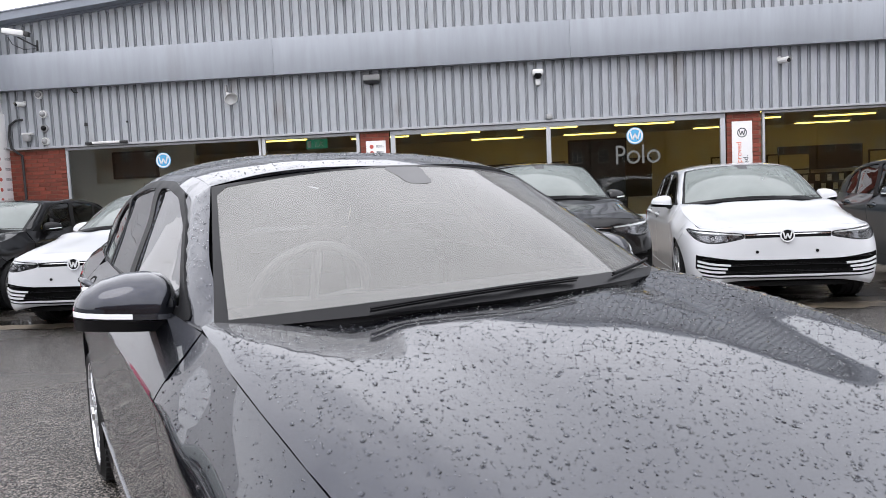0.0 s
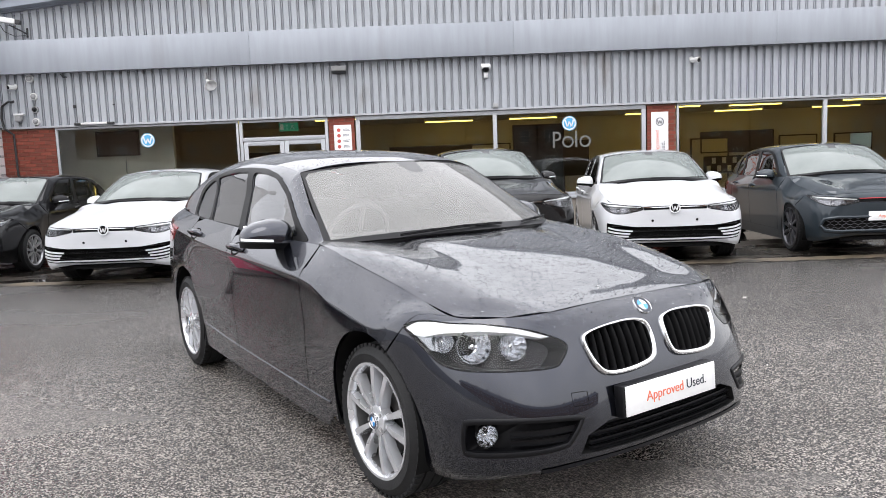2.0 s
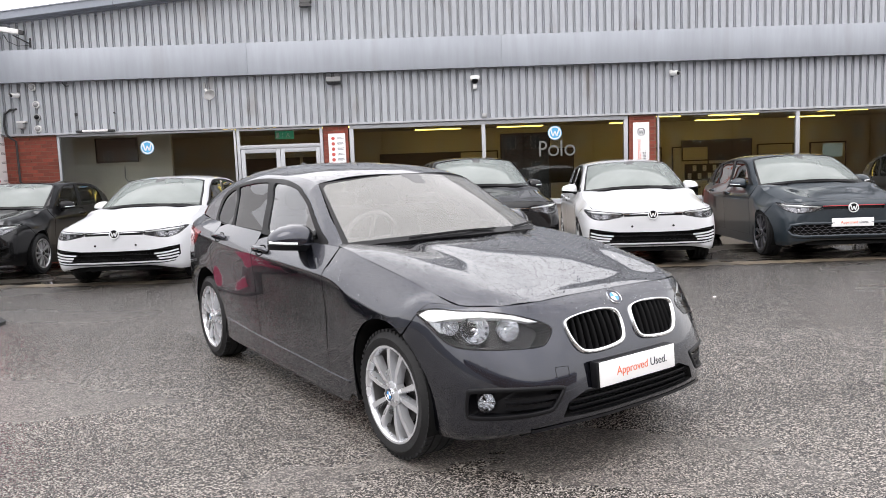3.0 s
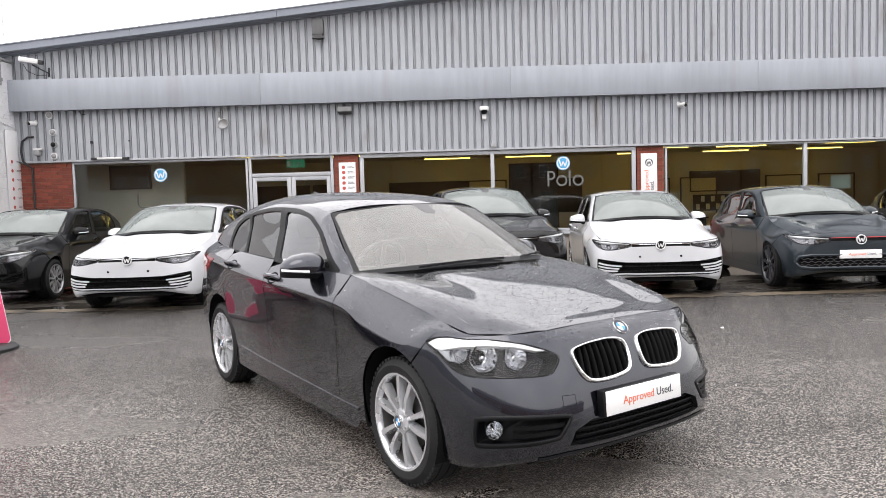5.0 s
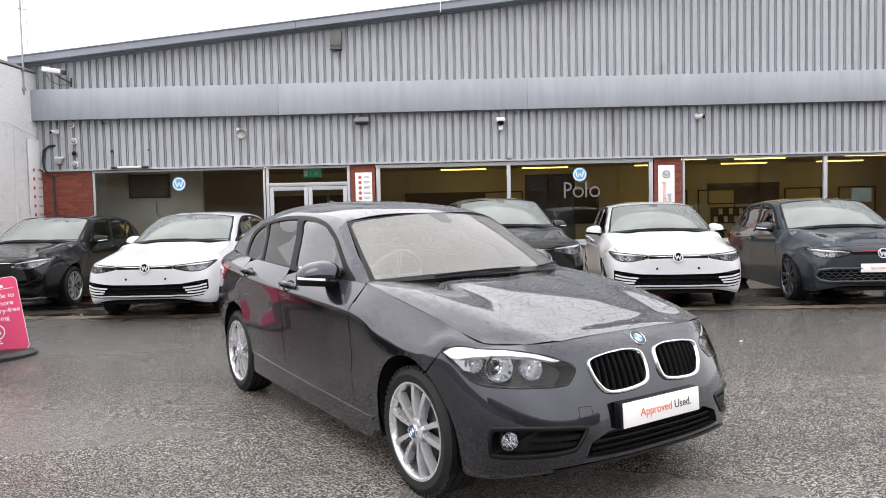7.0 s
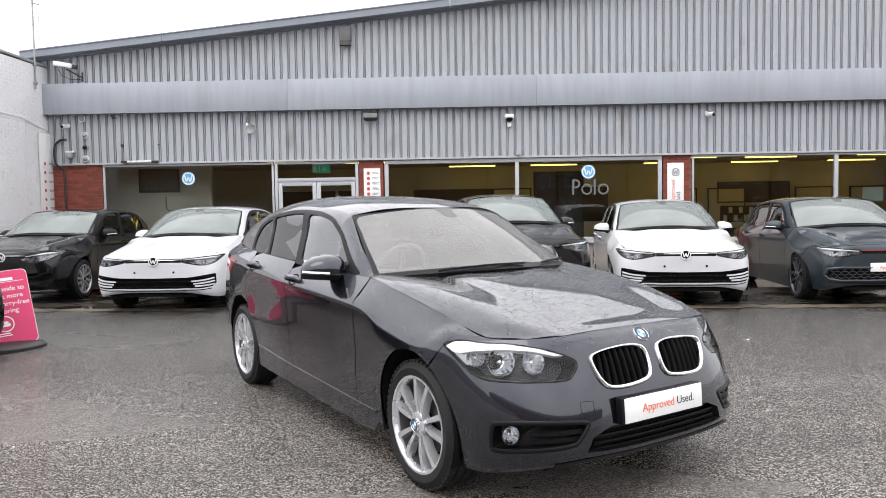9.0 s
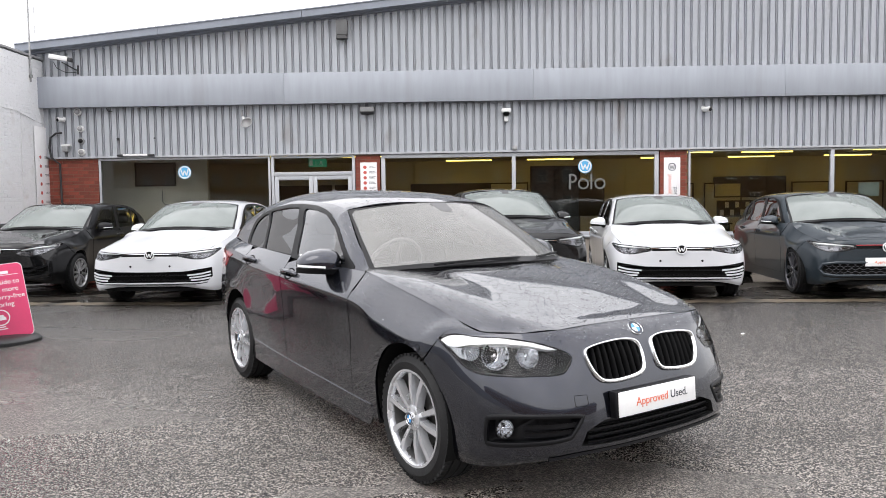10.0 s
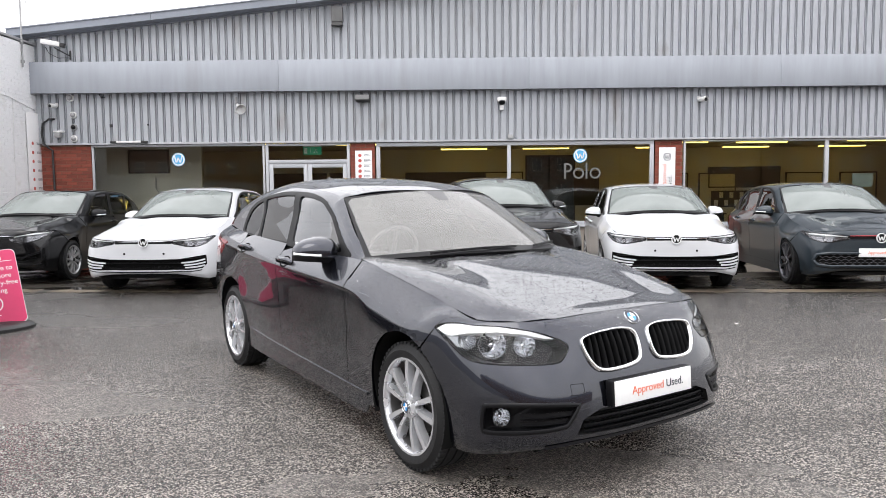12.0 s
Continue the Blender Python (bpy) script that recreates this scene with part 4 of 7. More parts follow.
M_DARKALLOY = material("dark_grey_alloy", (0.10, 0.10, 0.11), 0.35, 0.8, vary=0.1, scale=8, fine=60)
# the shade behind the spokes is put into the barrel's dark colour
M_BARREL = material("shaded_barrel", (0.06, 0.059, 0.058), 0.5, 0.3, vary=0.2, scale=8, fine=60)
M_MIDALLOY = material("grey_alloy", (0.42, 0.42, 0.43), 0.3, 0.7, vary=0.08, scale=8, fine=60)
M_RUBBER = material("black_tyre_rubber", (0.010, 0.010, 0.0105), 0.7, spec=0.35, vary=0.25, scale=10, fine=120, bump=0.15)
M_TRIMBLACK = material("satin_black_trim", (0.005, 0.005, 0.006), 0.35, spec=0.22, vary=0.1, scale=8, fine=90)
M_SLAT = material("matt_black_slats", (0.003, 0.003, 0.0035), 0.5, spec=0.12, vary=0.1, scale=8, fine=90)
M_WINDOWTRIM = material("black_window_trim", (0.006, 0.006, 0.0065), 0.45, spec=0.2, vary=0.1, scale=8, fine=90)
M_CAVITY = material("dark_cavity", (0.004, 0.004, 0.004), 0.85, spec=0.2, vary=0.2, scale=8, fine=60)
M_LAMPDARK = material("dark_lamp_housing", (0.010, 0.010, 0.011), 0.3, spec=0.25, vary=0.1, scale=8, fine=60)
M_BOWL = material("mirror_facets", (0.62, 0.63, 0.65), 0.16, 1.0, vary=0.05, scale=20, fine=90)
M_SMOKED = material("smoky_reflector", (0.20, 0.20, 0.21), 0.18, 0.85, vary=0.1, scale=20, fine=90)
M_LAMPGREY = material("pale_lamp_housing", (0.36, 0.37, 0.38), 0.22, 0.75, vary=0.1, scale=20, fine=90)
M_SENSOR = material("grey_sensor_cover", (0.07, 0.07, 0.072), 0.4, vary=0.1, scale=8, fine=90)
M_INDICATOR = material("white_lamp_bar", (0.82, 0.83, 0.84), 0.25, vary=0.03, scale=8, fine=60)
M_TAILRED = material("red_tail_lamp", (0.35, 0.012, 0.015), 0.12, vary=0.08, scale=10, fine=60, coat=1.0)
M_SEAT = material("dark_seat_cloth", (0.035, 0.034, 0.036), 0.85, vary=0.2, scale=12, fine=150, bump=0.2)
M_DASH = material("dark_soft_dashboard", (0.03, 0.03, 0.032), 0.6, vary=0.15, scale=10, fine=140, bump=0.1)
M_BRAKE = material("brake_disc_steel", (0.05, 0.048, 0.046), 0.45, 0.7, vary=0.2, scale=12, fine=70)
M_BADGEBLUE = material("bright_blue_enamel", (0.04, 0.27, 0.62), 0.2, vary=0.04, scale=10, fine=60, coat=1.0)
M_BADGEWHITE = material("white_enamel", (0.82, 0.83, 0.85), 0.2, vary=0.03, scale=10, fine=60, coat=1.0)
M_REDTRIM = material("red_trim_line", (0.45, 0.02, 0.03), 0.3, vary=0.05, scale=10, fine=60)
M_PLATE = material("white_number_plate", (0.78, 0.78, 0.77), 0.3, vary=0.03, scale=6, fine=60)

# ---- wheels ----


def spoke_mesh(bm, angle, r0, r1, w0, w1, lean, x_face, thick):
    """One flat-faced spoke in the wheel's plane (axis x, face towards -x)."""
    c, s = math.cos(angle), math.sin(angle)
    pts = []
    for r, w, off, xf in ((r0, w0, 0.0, x_face + 0.012), ((r0 + r1) / 2, (w0 + w1) / 2, lean * 0.5, x_face), (r1, w1, lean, x_face + 0.004)):
        for side in (-1, 1):
            t = off + side * w / 2
            for dx, k in ((0.0, 0.72), (thick, 1.0)):
                tt = off + side * w / 2 * k
                pts.append(bm.verts.new((xf + dx, r * c - tt * s, r * s + tt * c)))
    for a in (0, 4):
        q = pts[a : a + 8]
        bm.faces.new((q[0], q[2], q[6], q[4]))
        bm.faces.new((q[1], q[5], q[7], q[3]))
        bm.faces.new((q[0], q[4], q[5], q[1]))
        bm.faces.new((q[2], q[3], q[7], q[6]))
    bm.faces.new((pts[0], pts[1], pts[3], pts[2]))
    bm.faces.new((pts[8], pts[10], pts[11], pts[9]))
    return bm


def wheel(parent, m, radius=0.316, rim=0.244, width=0.215, style="double", alloy=None, cap=True):
    """A wheel with its outer face towards -x, hub at the origin: tyre, rim, spokes, disc, bolts and cap."""
    hub = new("wheel")
    hub.parent, hub.matrix_local = parent, m
    w = width
    bm = bmesh.new()
    prof = [(rim - 0.004, 0.012), (rim + 0.012, 0.0), (rim + 0.045, -0.006), (radius - 0.03, 0.004), (radius - 0.010, 0.018), (radius, 0.04)]
    for k in range(3):
        g = 0.055 + k * (w - 0.11) / 2
        prof += [(radius, g - 0.006), (radius - 0.008, g - 0.004), (radius - 0.008, g + 0.004), (radius, g + 0.006)]
    prof += [(radius, w - 0.04), (radius - 0.010, w - 0.018), (radius - 0.03, w - 0.004), (rim + 0.012, w), (rim - 0.004, w - 0.012)]
    lathe(bm, prof, "x", 64)
    n_block = 56
    for k in range(n_block):
        a = 2 * math.pi * k / n_block
        for x0, x1 in ((0.012, 0.045), (w - 0.045, w - 0.012)):
            mm = Matrix.Rotation(a, 4, "X") @ Matrix.Translation(((x0 + x1) / 2, 0, radius - 0.0065)) @ Matrix.Diagonal((x1 - x0, 0.021, 0.013, 1))
            bmesh.ops.create_cube(bm, size=1.0, matrix=mm)
    tyre = part("tyre", bm, M_RUBBER, hub, smooth=30)
    bm = bmesh.new()
    lathe(bm, [(rim - 0.002, 0.014), (rim + 0.008, 0.004), (rim + 0.008, -0.001), (rim - 0.003, 0.0), (rim - 0.012, 0.012), (rim - 0.014, 0.030)], "x", 64)
    part("rim", bm, alloy or M_SATIN, hub, smooth=40)
    bm = bmesh.new()
    lathe(bm, [(rim - 0.014, 0.030), (rim - 0.02, 0.05), (rim - 0.03, 0.10), (rim - 0.02, w - 0.03), (rim, w - 0.012)], "x", 64)
    part("barrel", bm, M_BARREL, hub, "shaded inner barrel", smooth=40)
    bm = bmesh.new()
    if style == "double":
        for k in range(5):
            a = 2 * math.pi * k / 5 + math.pi / 2 + 0.18
            for sd in (-1, 1):
                spoke_mesh(bm, a + sd * 0.255, 0.036, rim - 0.004, 0.024, 0.041, 0.0, 0.004, 0.040)
    elif style == "swirl":
        for k in range(10):
            spoke_mesh(bm, 2 * math.pi * k / 10, 0.05, rim - 0.004, 0.026, 0.05, 0.05 if k % 2 else 0.035, 0.006, 0.028)
    else:
        for k in range(5):
            spoke_mesh(bm, 2 * math.pi * k / 5 + math.pi / 2, 0.05, rim - 0.004, 0.05, 0.075, 0.0, 0.006, 0.03)
    part("spokes", bm, alloy or M_SATIN, hub, smooth=25)
    bm = bmesh.new()
    lathe(bm, [(0.0, 0.002), (0.045, 0.002), (0.062, 0.008), (0.066, 0.03), (0.066, 0.05)], "x", 32)
    part("hub", bm, alloy or M_SATIN, hub, smooth=40)
    bm = bmesh.new()
    lathe(bm, [(0.06, 0.065), (0.15, 0.065), (0.15, 0.085), (0.06, 0.085)], "x", 40)
    part("brake_disc", bm, M_BRAKE, hub, smooth=30)
    bm = bmesh.new()
    lathe(bm, [(0.0, 0.10), (rim - 0.03, 0.10)], "x", 32)
    part("backing_plate", bm, M_CAVITY, hub)
    for k in range(5):
        a = 2 * math.pi * k / 5 + math.pi / 2 + 0.18 + math.pi / 5
        bm = bmesh.new()
        cylinder(bm, (-0.001, 0.05 * math.cos(a), 0.05 * math.sin(a)), (0.02, 0.05 * math.cos(a), 0.05 * math.sin(a)), 0.009, seg=6)
        part("bolt", bm, M_GREYPLASTIC, hub, smooth=0)
    if cap:
        roundel(hub, pose(-0.004, 0, 0, 0, -90, 0) @ pose(0, 0, 0, 0, 0, 90), 0.032)
    else:
        bm = bmesh.new()
        lathe(bm, [(0.0, -0.004), (0.028, -0.003), (0.03, 0.004)], "x", 24)
        part("cap", bm, M_TRIMBLACK, hub)
    return hub


def roundel(parent, m, r, thick=0.006):
    """A round enamel badge: dark ring with blue and white quarters, facing +z of m."""
    bm = bmesh.new()
    lathe(bm, [(r * 0.60, 0.0), (r * 0.62, thick), (r * 0.66, thick * 1.15), (r * 0.93, thick), (r, thick * 0.3), (r, -thick)], "z", 40)
    ring = part("badge", bm, [M_INK], parent, "round enamel badge with blue and white quarters", smooth=40)
    ring.matrix_local = m
    bm = bmesh.new()
    lathe(bm, [(r * 0.93, thick * 0.9), (r * 0.97, thick * 1.2), (r * 1.01, thick * 0.5), (r * 1.01, -thick)], "z", 40)
    edge = part("badge_rim", bm, M_CHROME, ring, smooth=50)
    for k in range(4):
        bm = bmesh.new()
        c = bm.verts.new((0, 0, thick * 1.05))
        arc = [bm.verts.new((r * 0.62 * math.cos(a), r * 0.62 * math.sin(a), thick * 0.9)) for a in np.linspace(k * math.pi / 2, (k + 1) * math.pi / 2, 9)]
        for a, b in zip(arc, arc[1:]):
            bm.faces.new((c, a, b))
        part("enamel_quarter", bm, M_BADGEBLUE if k % 2 else M_BADGEWHITE, ring)
    return ring


def ring_badge(parent, m, r, mat=None, disc=None, name="badge", label="", thick=0.008):
    """A round emblem: a ring with a zigzag bar inside, facing +z of m."""
    bm = bmesh.new()
    lathe(bm, [(r * 0.80, 0), (r * 0.82, thick), (r * 0.98, thick), (r, 0), (r, -thick)], "z", 40)
    zig = [(-0.62, 0.55), (-0.30, -0.52), (0.0, 0.30), (0.30, -0.52), (0.62, 0.55)]
    for (xa, ya), (xb, yb) in zip(zig, zig[1:]):
        w = 0.10
        prism(bm, [(r * (xa - w), r * ya, 0), (r * (xa + w), r * ya, 0), (r * (xb + w), r * yb, 0), (r * (xb - w), r * yb, 0)], (0, 0, thick))
    ob = part(name, bm, mat or M_CHROME, parent, label, smooth=40)
    ob.matrix_local = m
    if disc is not None:
        bm = bmesh.new()
        lathe(bm, [(0, 0.001), (r * 0.86, 0.001), (r * 0.86, -thick)], "z", 40)
        part("disc", bm, disc, ob)
    return ob

# ---- one hatchback ----


def mirror_pts(pts):
    return [(-a, b) for a, b in pts][::-1]


def arc(cx, cz, r, a0, a1, n=14):
    return [(cx + r * math.cos(radians(a0 + (a1 - a0) * k / n)), cz + r * math.sin(radians(a0 + (a1 - a0) * k / n))) for k in range(n + 1)]


def on_side(pts, side):
    return [to_flat(*locate(y, z, "side", side)) for y, z in pts]


def on_front(pts):
    return [to_flat(*locate(x, z)) for x, z in pts]


def normal_at(surface, a, b, warp, core=CORE):
    put = (lambda a_, b_: np.array(warp(surface(a_, b_))))
    e = 2e-3
    n = np.cross(put(a + e, b) - put(a - e, b), put(a, b + e) - put(a, b - e))
    n = n / np.linalg.norm(n)
    p = put(a, b)
    return p, (n if n @ (p - core) > 0 else -n)


def recess(name, outline, depth, mat, parent, warp, slim=0.9, surface=None, core=CORE, label=""):
    """A pocket behind an opening: side walls and a floor."""
    surface = surface or body_flat
    outer = dense([tuple(map(float, p)) for p in outline], 0.03)
    c = np.mean(outer, axis=0)
    bm = bmesh.new()
    top, low = [], []
    for q in outer:
        p, n = normal_at(surface, q[0], q[1], warp, core)
        top.append(bm.verts.new(tuple(p - n * 0.001)))
        q2 = c + (np.array(q) - c) * slim
        p, n = normal_at(surface, q2[0], q2[1], warp, core)
        low.append(bm.verts.new(tuple(p - n * depth)))
    for k in range(len(top)):
        j = (k + 1) % len(top)
        bm.faces.new((top[k], top[j], low[j], low[k]))
    bm.faces.new(low)
    bmesh.ops.triangulate(bm, faces=[f for f in bm.faces if len(f.verts) > 4])
    return part(name, bm, mat, parent, label, smooth=0)


def facing(p, n, up=(0, 0, 1)):
    """A pose at p whose z axis points along n and whose y axis points up."""
    z = Vector(n).normalized()
    x = Vector(up).cross(z).normalized()
    y = z.cross(x)
    return Matrix.Translation(Vector(p)) @ Matrix((x, y, z)).transposed().to_4x4()


def lamp_bowl(parent, p, n, r, name="reflector"):
    """A deep reflector of many small mirror facets with its bulb shield."""
    rnd = random.Random(int(r * 1e4))
    bm = bmesh.new()
    rings, seg = [], 15
    for j, (k, h) in enumerate(((0.2, -0.052), (0.42, -0.047), (0.66, -0.034), (0.86, -0.016), (0.98, 0.002), (1.03, 0.006), (1.04, -0.012))):
        ring = []
        for i in range(seg):
            a = 2 * math.pi * (i + 0.5 * (j % 2)) / seg
            dz = rnd.uniform(-0.0014, 0.0014) if j < 4 else 0.0
            ring.append(bm.verts.new((r * k * math.cos(a), r * k * math.sin(a), h + dz)))
        rings.append(ring)
    for ra, rb in zip(rings, rings[1:]):
        for i in range(seg):
            bm.faces.new((ra[i], ra[(i + 1) % seg], rb[(i + 1) % seg], rb[i]))
    bm.faces.new(rings[0])
    ob = part(name, bm, M_BOWL, parent, smooth=9)
    ob.matrix_local = facing(p, n)
    bm = bmesh.new()
    lathe(bm, [(0.0, -0.012), (r * 0.13, -0.016), (r * 0.19, -0.030), (r * 0.19, -0.052)], "z", 14)
    part("bulb_shield", bm, M_CHROME, ob, smooth=35)
    return ob


def side_mirror(car, side, at, coat, size=1.0):
    """A door mirror: painted shell with a low pointed tip, dark underside and foot, lamp strip and glass."""
    base = new("door_mirror")
    base.parent, base.matrix_local = car, Matrix.Translation(at) @ Matrix.Scale(size, 4)
    long = 0.25
    cuts = [(0, .024, .030), (.03, .044, .052), (.10, .068, .078), (.28, .096, .104), (.52, .116, .120), (.74, .122, .122), (.88, .117, .115), (.96, .101, .101), (1, .076, .078)]
    bm, low, lamp = bmesh.new(), bmesh.new(), bmesh.new()
    rings, rows, strip = [], [], []
    for t, h, d in cuts:
        x, y, z = side * long * (0.5 - t), 0.03 * (1 - t), 0.01 - 0.02 * t
        ring = [(x, y - d * math.sin(a) ** 0.8, z + h * max(0.0, math.cos(a)) ** 0.62) for a in np.linspace(0, math.pi / 2, 11)] + [(x, y, z)]
        rings.append([bm.verts.new(q) for q in ring])
        rows.append([low.verts.new(q) for q in ((x, y, z - .003), (x, y - d * .97, z - .003), (x, y - d * .80, z - .034), (x, y, z - .036))])
        if t < 0.6:
            strip.append([lamp.verts.new(q) for q in ((x * 1.012, y - d * .9, z + .002), (x * 1.012, y - d - .0035, z + .003), (x * 1.012, y - d - .003, z + .016), (x * 1.012, y - d * .9, z + .017))])
    for mesh, loops in ((bm, rings), (low, rows), (lamp, strip)):
        for a, b in zip(loops, loops[1:]):
            for k in range(len(a)):
                mesh.faces.new((a[k], a[(k + 1) % len(a)], b[(k + 1) % len(a)], b[k]))
        mesh.faces.new(loops[0][::-1])
        mesh.faces.new(loops[-1])
    part("shell", bm, coat, base, smooth=50)
    part("lower_cap", low, M_TRIMBLACK, base, smooth=40)
    part("lamp_strip", lamp, M_INDICATOR, base, "pale indicator strip", smooth=40)
    part("mirror_glass", boxes((-.100, .100, 0.026, 0.030, .008, .085), bevel=0.001), M_CHROME, base)
    bm = bmesh.new()
    x0, x1 = (0.06, 0.17) if side < 0 else (-0.17, -0.06)
    prism(bm, [(x0, -.075, -.055), (x1, -.08, -.065), (x1, 0.01, -.065), (x0, 0.0, -.055)], (0, 0, 0.050))
    bmesh.ops.bevel(bm, geom=list(bm.edges), offset=0.008, segments=2, affect="EDGES")
    part("foot", bm, M_TRIMBLACK, base, smooth=40)
    return base


def door_handle(door_ob, p, n, coat):
    bm = bmesh.new()
    pts = [(-0.105, 0, 0.0), (-0.095, 0, 0.022), (-0.05, 0, 0.034), (0.05, 0, 0.034), (0.095, 0, 0.022), (0.105, 0, 0.0)]
    tube(bm, [(a, b, c) for a, b, c in pts], 0.012, 10)
    for v in bm.verts:
        v.co.y *= 1.25
    ob = part("handle", bm, coat, door_ob, smooth=60)
    m = facing(p, n)
    ob.matrix_local = m
    bm = bmesh.new()
    lathe(bm, [(0.0, -0.004), (0.03, -0.002), (0.042, 0.002), (0.044, -0.006)], "z", 24)
    for v in bm.verts:
        v.co.x *= 1.5
    cup = part("handle_cup", bm, M_CAVITY, door_ob, smooth=40)
    cup.matrix_local = m
    return ob


def rain_drops(car, counts, warp):
    """Beads of rain lying on bonnet, wings and roof."""
    rnd = random.Random(11)
    verts, faces = [], []

    def bead(p, n):
        r = min(0.0052, 0.0012 + rnd.expovariate(1 / 0.0009))
        h, long = r * rnd.uniform(0.42, 0.66), rnd.uniform(1.0, 1.12)
        n = Vector(n)
        u = Vector((rnd.uniform(-0.4, 0.4), 1, 0))
        u = (u - n * u.dot(n)).normalized()
        v = n.cross(u)
        b, ph = len(verts), rnd.uniform(0, 6.28)
        for rr, hh in ((1.0, -0.0004), (0.82, h * 0.55), (0.45, h * 0.92)):
            for k in range(8):
                a = k * math.pi / 4
                w = r * rr * (1 + 0.18 * math.sin(2 * a + ph))
                verts.append(tuple(Vector(p) + u * (w * long * math.cos(a)) + v * (w * math.sin(a)) + n * hh))
        verts.append(tuple(Vector(p) + n * h))
        for ring in (0, 8):
            for k in range(8):
                faces.append((b + ring + k, b + ring + (k + 1) % 8, b + ring + 8 + (k + 1) % 8, b + ring + 8 + k))
        faces.extend((b + 16 + k, b + 16 + (k + 1) % 8, b + 24) for k in range(8))

    for _ in range(counts[0]):
        y = rnd.uniform(-0.54, 0.66)
        x = rnd.uniform(-1, 1) * (spline(BON_X, y) - 0.02)
        if y < -0.42 and abs(x) > 0.6 or y > 0.5 + 0.2 * (x / 0.74) ** 2:
            continue
        bead(*normal_at(bonnet, x, y, warp))
    for _ in range(counts[1]):
        bead(*normal_at(roof, rnd.uniform(-0.97, 0.97), rnd.uniform(0.01, 0.9), warp))
    for _ in range(counts[2]):
        a = to_flat(rnd.choice((-1, -1, 1)) * rnd.uniform(4.2, 8.1), rnd.uniform(4.9, 5.95))
        bead(*normal_at(body_flat, a[0], a[1], warp))
    for _ in range(counts[2] // 5):
        y = rnd.uniform(0.75, 1.3)
        e = 0.94 + (y - 0.685) * 0.564
        bead(*normal_at(cabin, y, e - rnd.uniform(0.0, 0.04), warp))
    for _ in range(counts[2]):
        a = to_flat(rnd.choice((-1, 1)) * rnd.uniform(0.0, 2.6), rnd.uniform(4.6, 5.95))
        bead(*normal_at(body_flat, a[0], a[1], warp))
    me = bpy.data.meshes.new("rain_water")
    me.from_pydata(verts, [], faces)
    me.shade_smooth()
    me.materials.append(M_WATER)
    ob = new("rain_water", me)
    ob.parent = car
    return tagged(ob, "beads of rain on the paint", kind="stuff")


def water_material():
    mt = bpy.data.materials.new("rain_water")
    mt.use_nodes = True
    b = mt.node_tree.nodes["Principled BSDF"]
    b.inputs["Base Color"].default_value = rgb((0.96, 0.97, 0.98))
    b.inputs["Roughness"].default_value, b.inputs["IOR"].default_value = 0.0, 1.33
    b.inputs["Transmission Weight"].default_value = 1.0
    return mt


M_WATER = water_material()
M_WHEELGREY = material("grey_steering_wheel", (0.11, 0.11, 0.115), 0.5, vary=0.1, scale=8, fine=60)


